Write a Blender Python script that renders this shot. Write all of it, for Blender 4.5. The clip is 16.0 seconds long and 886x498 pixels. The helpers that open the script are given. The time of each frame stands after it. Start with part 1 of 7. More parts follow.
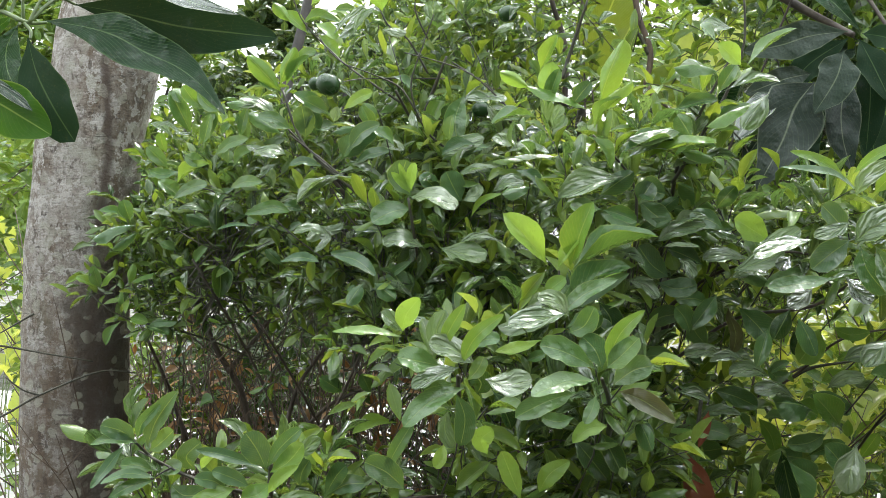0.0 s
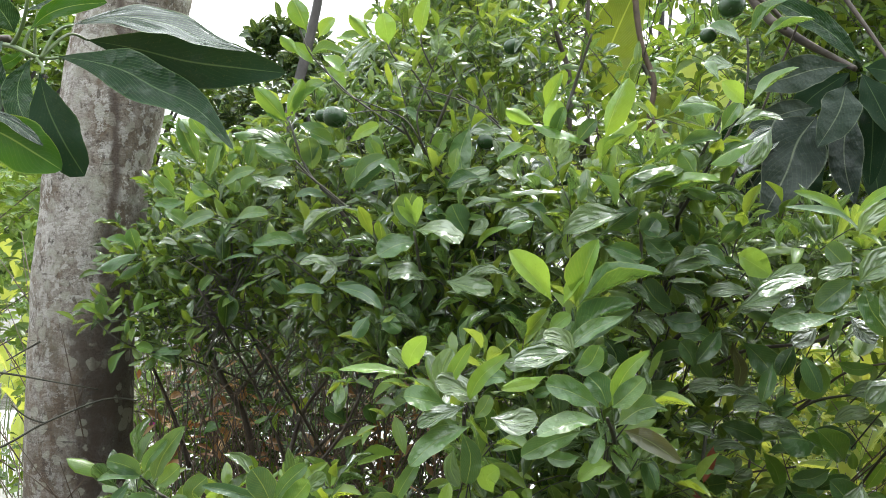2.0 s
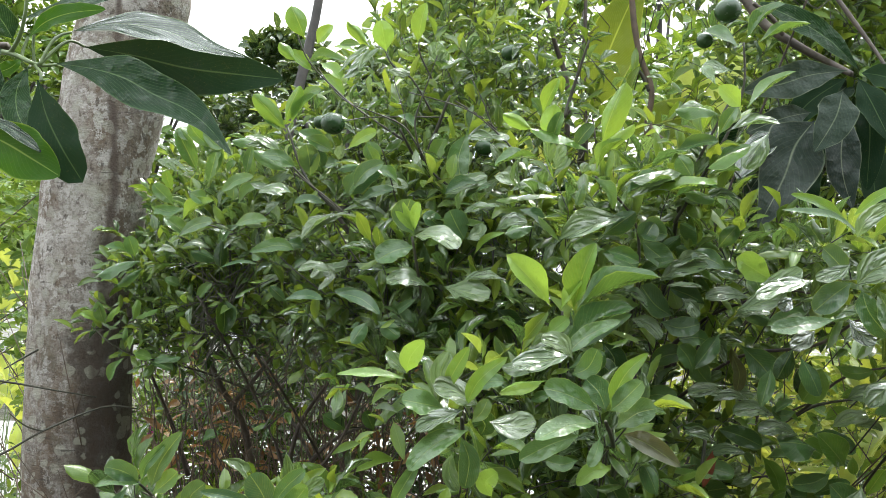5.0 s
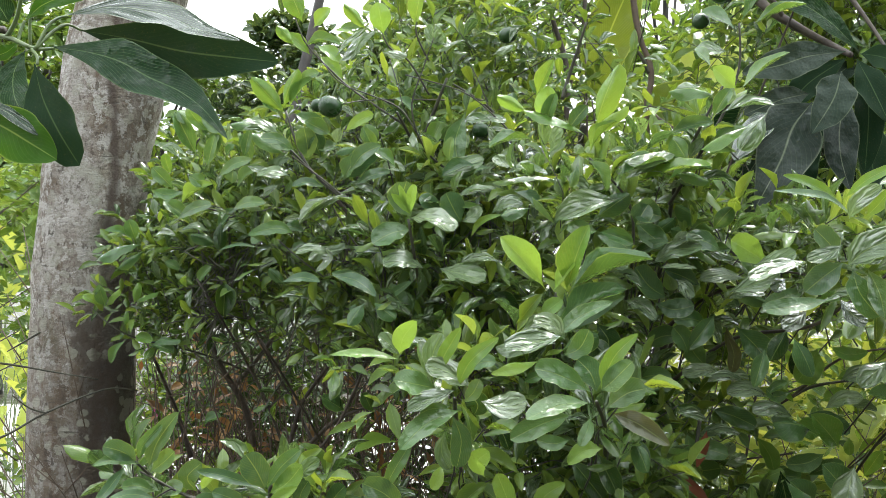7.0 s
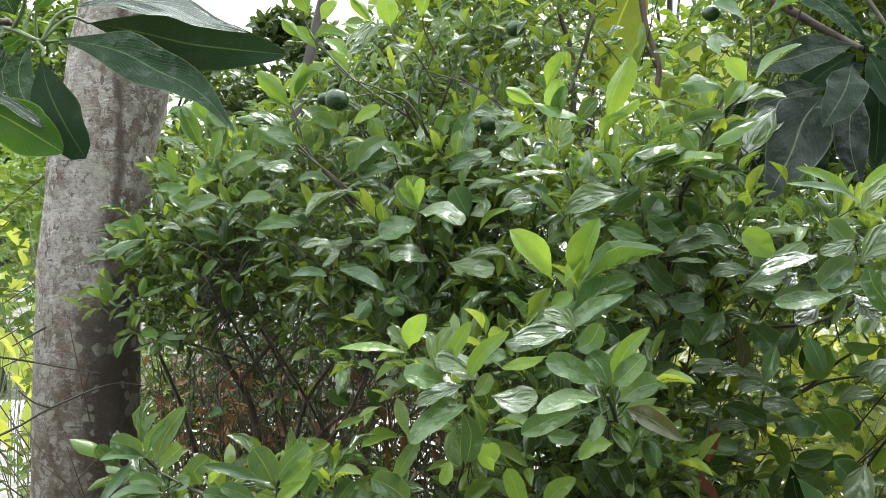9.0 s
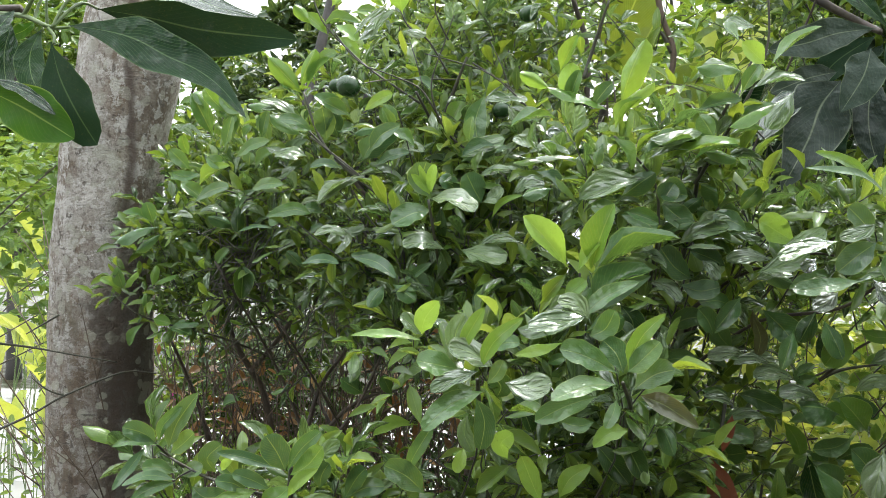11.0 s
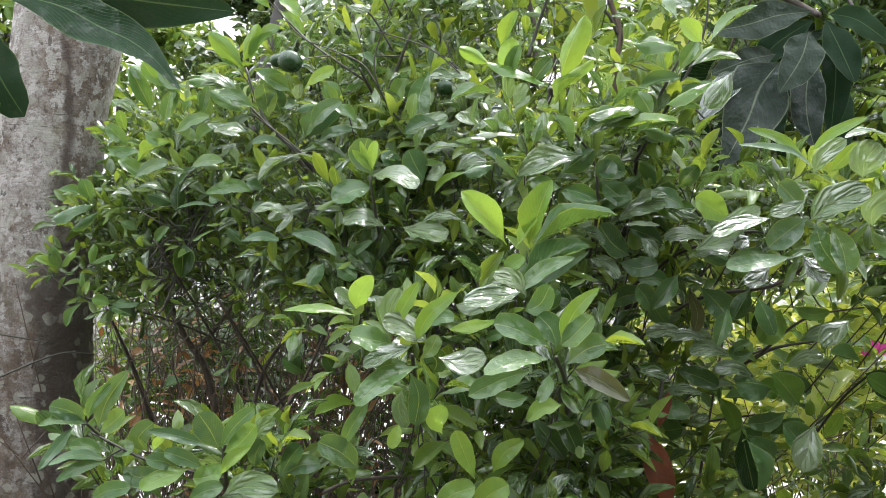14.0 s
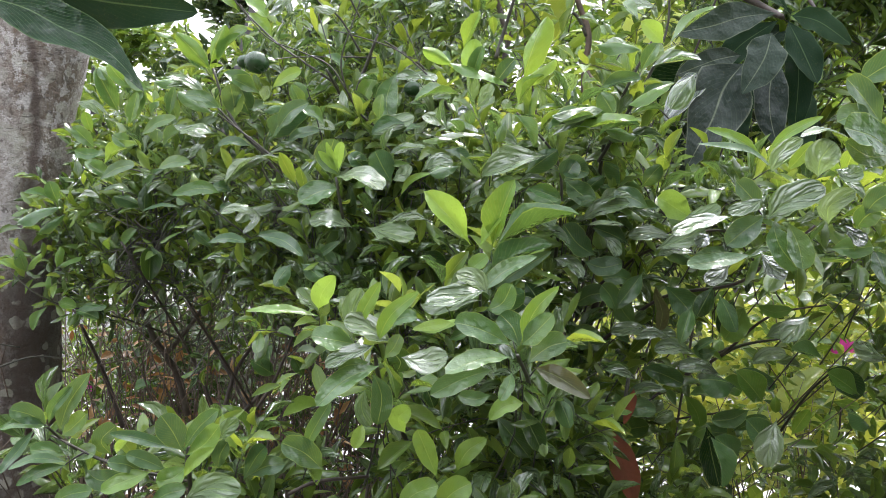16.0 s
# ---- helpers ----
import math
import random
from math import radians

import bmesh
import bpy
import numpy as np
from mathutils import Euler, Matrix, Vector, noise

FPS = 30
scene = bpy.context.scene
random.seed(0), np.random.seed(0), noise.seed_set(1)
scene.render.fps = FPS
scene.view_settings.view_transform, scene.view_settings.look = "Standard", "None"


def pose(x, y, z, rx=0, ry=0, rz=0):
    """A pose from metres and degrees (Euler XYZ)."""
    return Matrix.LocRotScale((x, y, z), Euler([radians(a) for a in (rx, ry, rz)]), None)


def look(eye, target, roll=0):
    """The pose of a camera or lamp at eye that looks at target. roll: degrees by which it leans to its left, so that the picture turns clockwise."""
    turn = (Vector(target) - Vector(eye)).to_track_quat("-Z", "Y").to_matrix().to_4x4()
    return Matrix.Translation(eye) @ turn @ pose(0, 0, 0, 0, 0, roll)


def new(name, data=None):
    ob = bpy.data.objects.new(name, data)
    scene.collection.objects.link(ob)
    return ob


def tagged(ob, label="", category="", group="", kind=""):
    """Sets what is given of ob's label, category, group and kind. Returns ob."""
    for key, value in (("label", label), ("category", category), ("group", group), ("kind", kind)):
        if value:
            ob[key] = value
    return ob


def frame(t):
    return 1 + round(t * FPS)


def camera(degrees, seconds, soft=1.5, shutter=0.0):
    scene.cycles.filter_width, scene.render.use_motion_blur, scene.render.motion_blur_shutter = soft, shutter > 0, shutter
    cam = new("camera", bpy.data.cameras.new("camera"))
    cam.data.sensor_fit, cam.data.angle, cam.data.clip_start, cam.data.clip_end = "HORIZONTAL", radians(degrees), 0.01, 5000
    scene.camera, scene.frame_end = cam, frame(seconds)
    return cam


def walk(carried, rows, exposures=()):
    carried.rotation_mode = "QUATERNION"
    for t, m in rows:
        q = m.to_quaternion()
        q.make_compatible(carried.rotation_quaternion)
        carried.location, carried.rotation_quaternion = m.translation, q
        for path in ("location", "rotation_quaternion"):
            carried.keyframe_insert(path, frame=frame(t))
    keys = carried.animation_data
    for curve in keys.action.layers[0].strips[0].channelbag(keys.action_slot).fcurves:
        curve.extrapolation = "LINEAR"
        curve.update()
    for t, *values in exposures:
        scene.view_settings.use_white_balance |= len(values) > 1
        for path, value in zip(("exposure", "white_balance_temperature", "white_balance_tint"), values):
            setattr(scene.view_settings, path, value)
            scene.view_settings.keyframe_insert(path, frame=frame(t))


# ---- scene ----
cam = camera(55.6, 16.0, soft=0.7)
PATH = [
    (0, (0.104, 0.052, 1.538), (-0.013, 2.048, 1.526), 1.4),
    (0.5, (0.104, 0.046, 1.551), (-0.016, 2.043, 1.552), 1.4),
    (1, (0.105, 0.044, 1.559), (-0.019, 2.041, 1.571), 1.5),
    (1.5, (0.102, 0.045, 1.562), (-0.023, 2.041, 1.584), 1.5),
    (2, (0.1, 0.044, 1.56), (-0.025, 2.04, 1.592), 1.6),
    (2.5, (0.1, 0.046, 1.558), (-0.028, 2.042, 1.596), 1.6),
    (3, (0.098, 0.046, 1.559), (-0.029, 2.041, 1.605), 1.6),
    (5.5, (0.106, 0.043, 1.553), (-0.018, 2.039, 1.608), 1.4),
    (6, (0.115, 0.042, 1.556), (-0.011, 2.037, 1.594), 1.5),
    (6.5, (0.115, 0.041, 1.552), (-0.015, 2.036, 1.579), 1.4),
    (7, (0.118, 0.04, 1.551), (-0.02, 2.035, 1.568), 1.3),
    (7.5, (0.114, 0.042, 1.548), (-0.027, 2.037, 1.559), 1.4),
    (8, (0.113, 0.043, 1.547), (-0.029, 2.038, 1.557), 1.4),
    (10.5, (0.105, 0.056, 1.545), (-0.055, 2.05, 1.543), 1.2),
    (11, (0.108, 0.057, 1.542), (-0.064, 2.05, 1.527), 1.3),
    (11.5, (0.112, 0.058, 1.543), (-0.06, 2.05, 1.518), 1.4),
    (12, (0.114, 0.06, 1.54), (-0.051, 2.052, 1.51), 1.5),
    (12.5, (0.11, 0.06, 1.533), (-0.032, 2.055, 1.507), 1.7),
    (13, (0.115, 0.065, 1.534), (0.001, 2.061, 1.499), 1.7),
    (13.5, (0.122, 0.067, 1.534), (0.034, 2.065, 1.49), 1.6),
    (14, (0.132, 0.066, 1.531), (0.062, 2.065, 1.483), 1.5),
    (14.5, (0.132, 0.063, 1.527), (0.079, 2.062, 1.473), 1.4),
    (15, (0.144, 0.06, 1.531), (0.1, 2.059, 1.48), 1.3),
    (15.5, (0.147, 0.06, 1.531), (0.113, 2.059, 1.489), 1.2),
    (16, (0.151, 0.063, 1.529), (0.13, 2.063, 1.487), 1.2),
]
walk(cam, [(t, look(eye, target, roll)) for t, eye, target, roll in PATH], [(0.0, 1.97, 6620, 6.5), (12.5, 1.98, 6620, 7), (13.5, 2.06, 6540, 10.5), (16.0, 2.08, 6400, 16.5)])

# ---- light ----
world = bpy.data.worlds.new("overcast_sky")
scene.world = world
world.use_nodes = True
wn, wl = world.node_tree.nodes, world.node_tree.links
wn.clear()
sky = wn.new("ShaderNodeTexSky")
sky.sky_type = "NISHITA"
sky.sun_disc = False
sky.sun_elevation, sky.sun_rotation = radians(58), radians(20)
sky.air_density, sky.dust_density, sky.ozone_density = 1.0, 4.0, 1.0
grey = wn.new("ShaderNodeHueSaturation")
grey.inputs["Saturation"].default_value = 0.22
background = wn.new("ShaderNodeBackground")
background.inputs["Strength"].default_value = 0.15
world_out = wn.new("ShaderNodeOutputWorld")
# cloud deck: brightest overhead, a third of that at the horizon
where = wn.new("ShaderNodeTexCoord")
split = wn.new("ShaderNodeSeparateXYZ")
deck = wn.new("ShaderNodeMapRange")
deck.inputs["To Min"].default_value, deck.inputs["To Max"].default_value = 3.2, 9.5
cloud_mix = wn.new("ShaderNodeMix")
cloud_mix.data_type = "RGBA"
cloud_mix.inputs[0].default_value = 0.8
tone = wn.new("ShaderNodeMix")
tone.data_type, tone.blend_type = "RGBA", "MULTIPLY"
tone.inputs[0].default_value = 1.0
tone.inputs[7].default_value = (0.94, 1.0, 1.06, 1)
wl.new(where.outputs["Generated"], split.inputs[0])
wl.new(split.outputs[2], deck.inputs["Value"])
wl.new(deck.outputs[0], tone.inputs[6])
wl.new(sky.outputs[0], grey.inputs["Color"])
wl.new(grey.outputs[0], cloud_mix.inputs[6])
wl.new(tone.outputs[2], cloud_mix.inputs[7])
wl.new(cloud_mix.outputs[2], background.inputs["Color"])
wl.new(background.outputs[0], world_out.inputs["Surface"])

sun_data = bpy.data.lights.new("sun", "SUN")
sun_data.energy, sun_data.angle, sun_data.color = 1.2, radians(12), (1.0, 0.97, 0.92)
sun = new("sun", sun_data)
sun.matrix_world = pose(0, 0, 12, -32, 0, -20)


# ---- materials ----
class Nodes:
    def __init__(self, name):
        self.mat = bpy.data.materials.new(name)
        self.mat.use_nodes = True
        self.tree = self.mat.node_tree
        self.tree.nodes.clear()
        self.out = self.add("ShaderNodeOutputMaterial")

    def add(self, kind, **values):
        node = self.tree.nodes.new(kind)
        for key, value in values.items():
            node.inputs[key.replace("_", " ")].default_value = value
        return node

    def link(self, a, b):
        self.tree.links.new(a, b)

    def maths(self, op, a, b=None, c=None):
        node = self.tree.nodes.new("ShaderNodeMath")
        node.operation = op
        for i, v in enumerate((a, b, c)):
            if v is None:
                continue
            if isinstance(v, (int, float)):
                node.inputs[i].default_value = v
            else:
                self.link(v, node.inputs[i])
        return node.outputs[0]

    def ramp(self, fac, stops):
        node = self.tree.nodes.new("ShaderNodeValToRGB")
        els = node.color_ramp.elements
        while len(els) < len(stops):
            els.new(0.5)
        for el, (at, col) in zip(els, stops):
            el.position = at
            el.color = (*col, 1) if len(col) == 3 else col
        self.link(fac, node.inputs[0])
        return node.outputs[0]

    def noise(self, vec, scale, detail=4, rough=0.6):
        node = self.add("ShaderNodeTexNoise", Scale=scale, Detail=detail, Roughness=rough)
        if vec is not None:
            self.link(vec, node.inputs["Vector"])
        return node.outputs["Fac"]

    def mix(self, fac, a, b, blend="MIX"):
        node = self.tree.nodes.new("ShaderNodeMix")
        node.data_type, node.blend_type = "RGBA", blend
        for sock, v in ((node.inputs[0], fac), (node.inputs[6], a), (node.inputs[7], b)):
            if isinstance(v, (int, float)):
                sock.default_value = v
            elif isinstance(v, tuple):
                sock.default_value = (*v, 1)
            else:
                self.link(v, sock)
        return node.outputs[2]

    def bump(self, height, strength, distance):
        node = self.add("ShaderNodeBump", Strength=strength, Distance=distance)
        self.link(height, node.inputs["Height"])
        return node.outputs[0]


def leaf_material(name, dark, mid, light, joined=False, wet=0.5, through_light=0.35, rib=(0.30, 0.42, 0.12), glow=(2.1, 1.6, 0.8), veins=13.0, relief=0.0034, dry=0.32, gloss=1.0, vein_show=0.28, film_mirror=0.042, swell=62, streaks=False):
    """A wet leaf: pale midrib and side veins along its length, water film in patches, light passing through the blade."""
    n = Nodes(name)
    geo, info, uv = n.add("ShaderNodeNewGeometry"), n.add("ShaderNodeObjectInfo"), n.add("ShaderNodeUVMap")
    rnd = geo.outputs["Random Per Island"] if joined else info.outputs["Random"]
    sep = n.add("ShaderNodeSeparateXYZ")
    n.link(uv.outputs[0], sep.inputs[0])
    across = n.maths("ABSOLUTE", n.maths("SUBTRACT", sep.outputs[0], 0.5))
    base = n.ramp(rnd, [(0.0, dark), (0.55, mid), (1.0, light)])
    pos = geo.outputs["Position"]
    blotch = n.noise(pos, 45, 3)
    base = n.mix(n.maths("MULTIPLY", blotch, 0.45), base, light, "MIX")
    speck = n.ramp(n.noise(pos, 320, 2), [(0.60, (0, 0, 0)), (0.75, (1, 1, 1))])
    base = n.mix(n.maths("MULTIPLY", speck, 0.25), base, (0.10, 0.09, 0.03))
    ribs = n.ramp(across, [(0.006, (1, 1, 1)), (0.024, (0, 0, 0))])
    phase = n.maths("SUBTRACT", n.maths("MULTIPLY", sep.outputs[1], veins), n.maths("MULTIPLY", across, veins * 0.75))
    side = n.ramp(n.maths("ABSOLUTE", n.maths("SUBTRACT", n.maths("FRACT", phase), 0.5)), [(0.02, (1, 1, 1)), (0.10, (0, 0, 0))])
    # naturally pale leaf edge, with rim light put into its colour as well
    margin = n.ramp(across, [(0.465, (0, 0, 0)), (0.5, (1, 1, 1))])
    veinmask = n.maths("MAXIMUM", n.maths("MAXIMUM", ribs, margin), n.maths("MULTIPLY", side, vein_show))
    base = n.mix(n.maths("MULTIPLY", veinmask, 0.42 if vein_show < 0.5 else 0.55), base, rib)
    # a film of water lies in patches; round drops stand between them
    film = n.ramp(n.noise(pos, 42, 2), [(0.54 - wet * 0.3, (0, 0, 0)), (0.86 - wet * 0.3, (1, 1, 1))])
    ripple = n.noise(pos, swell, 2, 0.55)
    if streaks:
        # water runs along the blade in uneven ribbons
        place = n.add("ShaderNodeCombineXYZ")
        n.link(n.maths("MULTIPLY", sep.outputs[0], 3.4), place.inputs[0])
        n.link(n.maths("SUBTRACT", n.maths("MULTIPLY", sep.outputs[1], 3.2), n.maths("MULTIPLY", across, 2.5)), place.inputs[1])
        n.link(n.maths("MULTIPLY", rnd, 90.0), place.inputs[2])
        ripple = n.noise(place.outputs[0], 1.0, 1.4, 0.5)
        film = n.ramp(ripple, [(0.40, (0.12, 0.12, 0.12)), (0.56, (1, 1, 1))])
    cell = n.add("ShaderNodeTexVoronoi", Scale=300.0, Randomness=1.0)
    n.link(pos, cell.inputs["Vector"])
    pick = n.add("ShaderNodeSeparateColor")
    n.link(cell.outputs["Color"], pick.inputs[0])
    drop = n.ramp(cell.outputs["Distance"], [(0.0, (1, 1, 1)), (0.22, (0.75, 0.75, 0.75)), (0.38, (0, 0, 0))])
    drop = n.maths("MULTIPLY", drop, n.maths("GREATER_THAN", pick.outputs[0], 0.90 - 0.22 * wet))
    shine = n.maths("MAXIMUM", film, n.maths("MULTIPLY", drop, 0.6))
    height = n.maths("ADD", n.maths("MULTIPLY", ripple, film), n.maths("MULTIPLY", drop, 0.11))
    height = n.maths("ADD", height, n.maths("MULTIPLY", n.maths("MAXIMUM", ribs, n.maths("MULTIPLY", side, 0.4)), -0.08))
    normal = n.bump(height, 0.75, relief)
    shader = n.add("ShaderNodeBsdfPrincipled", IOR=1.5)
    rough = n.ramp(shine, [(0.0, (dry,) * 3), (1.0, (0.06,) * 3)])
    shader.inputs["Specular IOR Level"].default_value = 0.14 * min(1.0, 0.1 + 0.9 * gloss)
    n.link(base, shader.inputs["Base Color"])
    n.link(rough, shader.inputs["Roughness"])
    n.link(normal, shader.inputs["Normal"])
    back = n.add("ShaderNodeBsdfTranslucent")
    n.link(n.mix(1.0, base, glow, "MULTIPLY"), back.inputs["Color"])
    both = n.add("ShaderNodeMixShader", Fac=through_light)
    n.link(shader.outputs[0], both.inputs[1])
    n.link(back.outputs[0], both.inputs[2])
    # the skin and its water mirror the sky, most of all at a flat angle
    weight = n.add("ShaderNodeLayerWeight", Blend=0.5)
    n.link(normal, weight.inputs["Normal"])
    mirror = n.maths("ADD", n.maths("MULTIPLY", n.maths("POWER", weight.outputs["Facing"], 5.0), 0.9), film_mirror)
    some = n.maths("ADD", n.maths("MULTIPLY", n.maths("FRACT", n.maths("MULTIPLY", rnd, 7.3)), 0.9), 0.5)
    mirror = n.maths("MULTIPLY", mirror, some)
    mirror = n.maths("MULTIPLY", mirror, n.maths("ADD", n.maths("MULTIPLY", shine, 0.9 * gloss), 0.1 * gloss))
    sheet = n.add("ShaderNodeBsdfGlossy")
    n.link(n.ramp(shine, [(0.0, (0.26,) * 3), (1.0, (0.035,) * 3)]), sheet.inputs["Roughness"])
    n.link(normal, sheet.inputs["Normal"])
    whole = n.add("ShaderNodeMixShader")
    n.link(mirror, whole.inputs[0])
    n.link(both.outputs[0], whole.inputs[1])
    n.link(sheet.outputs[0], whole.inputs[2])
    n.link(whole.outputs[0], n.out.inputs["Surface"])
    return n.mat


def plain_material(name, stops, scale, rough=0.7, bump=0.4, fine=60, distance=0.004, stretch=(1, 1, 1), wet=0.0):
    """A rough natural surface: colours by coarse noise, grain by fine noise."""
    n = Nodes(name)
    geo = n.add("ShaderNodeNewGeometry")
    mapping = n.add("ShaderNodeMapping", Scale=stretch)
    n.link(geo.outputs["Position"], mapping.inputs["Vector"])
    coarse, grain = n.noise(mapping.outputs[0], scale, 5), n.noise(mapping.outputs[0], scale * fine / 8, 4)
    col = n.ramp(coarse, stops)
    col = n.mix(n.maths("MULTIPLY", grain, 0.5), col, stops[0][1])
    shader = n.add("ShaderNodeBsdfPrincipled")
    n.link(col, shader.inputs["Base Color"])
    if wet:
        n.link(n.ramp(n.noise(geo.outputs["Position"], scale * 1.7, 3), [(0.4, (rough,) * 3), (0.6, (rough * (1 - wet),) * 3)]), shader.inputs["Roughness"])
    else:
        shader.inputs["Roughness"].default_value = rough
    n.link(n.bump(n.maths("ADD", grain, coarse), bump, distance), shader.inputs["Normal"])
    n.link(shader.outputs[0], n.out.inputs["Surface"])
    return n.mat


def bark_material(name):
    """Grey bark with lichen patches, short cross cracks and a darker side."""
    n = Nodes(name)
    geo = n.add("ShaderNodeNewGeometry")
    pos = geo.outputs["Position"]
    m1 = n.add("ShaderNodeMapping", Scale=(1, 1, 0.6))
    m2 = n.add("ShaderNodeMapping", Scale=(1, 1, 5.5))
    m3 = n.add("ShaderNodeMapping", Scale=(1, 1, 2.4))
    for m in (m1, m2, m3):
        n.link(pos, m.inputs["Vector"])
    coarse = n.noise(m1.outputs[0], 10, 6, 0.7)
    grain = n.noise(pos, 110, 5, 0.75)
    flakes = n.noise(pos, 30, 6, 0.75)
    warp = n.add("ShaderNodeTexNoise", Scale=22.0, Detail=4.0)
    n.link(pos, warp.inputs["Vector"])
    bent = n.mix(0.035, pos, warp.outputs["Color"])
    m4 = n.add("ShaderNodeMapping", Scale=(1, 1, 1.5))
    n.link(bent, m4.inputs["Vector"])
    plates = n.add("ShaderNodeTexVoronoi", Scale=62.0)
    plates.feature = "DISTANCE_TO_EDGE"
    n.link(m4.outputs[0], plates.inputs["Vector"])
    seams = n.ramp(plates.outputs["Distance"], [(0.02, (1, 1, 1)), (0.10, (0, 0, 0))])
    seams = n.maths("MULTIPLY", seams, n.ramp(n.noise(pos, 26, 3), [(0.42, (0, 0, 0)), (0.60, (1, 1, 1))]))
    cracks = n.ramp(n.noise(m2.outputs[0], 16, 5, 0.7), [(0.35, (1, 1, 1)), (0.385, (0, 0, 0))])
    cracks = n.maths("MAXIMUM", cracks, n.maths("MULTIPLY", seams, 0.12))
    col = n.ramp(coarse, [(0.40, (0.15, 0.108, 0.075)), (0.48, (0.29, 0.252, 0.215)), (0.57, (0.42, 0.388, 0.355))])
    col = n.mix(n.ramp(grain, [(0.40, (0.6, 0.6, 0.6)), (0.52, (0, 0, 0))]), col, (0.13, 0.10, 0.08))
    col = n.mix(n.ramp(flakes, [(0.51, (0, 0, 0)), (0.55, (0.85, 0.85, 0.85))]), col, (0.56, 0.53, 0.505))
    pits = n.ramp(n.noise(m1.outputs[0], 70, 3, 0.6), [(0.34, (1, 1, 1)), (0.40, (0, 0, 0))])
    ridges = n.ramp(n.noise(m3.outputs[0], 48, 4, 0.7), [(0.36, (0.4, 0.4, 0.4)), (0.43, (0, 0, 0))])
    col = n.mix(ridges, col, (0.15, 0.115, 0.085))
    col = n.mix(n.maths("MULTIPLY", pits, 0.75), col, (0.065, 0.048, 0.036))
    cells = n.add("ShaderNodeTexVoronoi", Scale=27, Randomness=1.0)
    n.link(bent, cells.inputs["Vector"])
    lichen = n.ramp(n.maths("ADD", cells.outputs["Distance"], n.maths("MULTIPLY", n.noise(pos, 9, 3), 0.9)), [(0.74, (1, 1, 1)), (0.79, (0, 0, 0))])
    moss = n.ramp(n.noise(pos, 7, 4), [(0.55, (0, 0, 0)), (0.72, (1, 1, 1))])
    col = n.mix(n.maths("MULTIPLY", moss, 0.35), col, (0.15, 0.15, 0.06))
    # bark is darker and smoother on one side, lower down and along a streak
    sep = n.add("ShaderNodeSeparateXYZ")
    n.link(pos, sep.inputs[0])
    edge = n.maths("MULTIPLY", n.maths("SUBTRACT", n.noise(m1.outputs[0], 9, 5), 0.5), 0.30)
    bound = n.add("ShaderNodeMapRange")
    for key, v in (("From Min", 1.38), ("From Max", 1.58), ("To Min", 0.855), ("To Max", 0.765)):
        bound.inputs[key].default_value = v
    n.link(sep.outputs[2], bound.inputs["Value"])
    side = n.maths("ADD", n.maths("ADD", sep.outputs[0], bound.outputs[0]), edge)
    darkening = n.ramp(side, [(0.0, (0, 0, 0)), (0.03, (1, 1, 1))])
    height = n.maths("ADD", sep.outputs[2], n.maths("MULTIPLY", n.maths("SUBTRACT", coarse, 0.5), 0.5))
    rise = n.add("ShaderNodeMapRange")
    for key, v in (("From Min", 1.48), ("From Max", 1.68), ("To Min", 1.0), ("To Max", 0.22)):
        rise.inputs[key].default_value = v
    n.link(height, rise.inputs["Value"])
    darkening = n.maths("MULTIPLY", darkening, rise.outputs[0])
    warm = n.add("ShaderNodeMapRange")
    for key, v in (("From Min", 1.30), ("From Max", 1.55), ("To Min", 0.6), ("To Max", 0.12)):
        warm.inputs[key].default_value = v
    n.link(height, warm.inputs["Value"])
    m5 = n.add("ShaderNodeMapping", Scale=(1, 1, 0.35))
    n.link(pos, m5.inputs["Vector"])
    rust = n.ramp(n.noise(m5.outputs[0], 34, 4, 0.65), [(0.44, (0, 0, 0)), (0.58, (1, 1, 1))])
    col = n.mix(n.maths("MULTIPLY", rust, warm.outputs[0]), col, (0.19, 0.125, 0.075))
    low_dark = n.add("ShaderNodeMapRange")
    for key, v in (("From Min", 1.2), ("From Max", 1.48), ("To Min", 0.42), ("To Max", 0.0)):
        low_dark.inputs[key].default_value = v
    n.link(height, low_dark.inputs["Value"])
    darkening = n.maths("MAXIMUM", darkening, low_dark.outputs[0])
    wander = n.maths("MULTIPLY", n.maths("SUBTRACT", n.noise(m1.outputs[0], 8, 3), 0.5), 0.05)
    slant = n.maths("MULTIPLY", n.maths("SUBTRACT", sep.outputs[2], 1.63), 0.03)
    run = n.maths("ABSOLUTE", n.maths("SUBTRACT", n.maths("ADD", n.maths("ADD", sep.outputs[0], 0.775), wander), slant))
    streak = n.ramp(run, [(0.002, (1, 1, 1)), (0.011, (0, 0, 0))])
    darkening = n.maths("MAXIMUM", darkening, streak)
    col = n.mix(n.maths("MULTIPLY", darkening, 0.9), col, n.mix(0.88, col, (0.058, 0.038, 0.025)))
    col = n.mix(n.maths("MULTIPLY", lichen, n.maths("ADD", n.maths("MULTIPLY", darkening, 0.35), 0.5)), col, (0.40, 0.385, 0.32))
    col = n.mix(n.maths("MULTIPLY", cracks, 0.7), col, (0.06, 0.045, 0.035))
    col = n.mix(n.maths("MULTIPLY", streak, 0.7), col, (0.075, 0.048, 0.032))
    shader = n.add("ShaderNodeBsdfPrincipled")
    n.link(col, shader.inputs["Base Color"])
    n.link(n.ramp(darkening, [(0, (0.8,) * 3), (1, (0.5,) * 3)]), shader.inputs["Roughness"])
    wrinkle = n.noise(m3.outputs[0], 48, 4, 0.7)
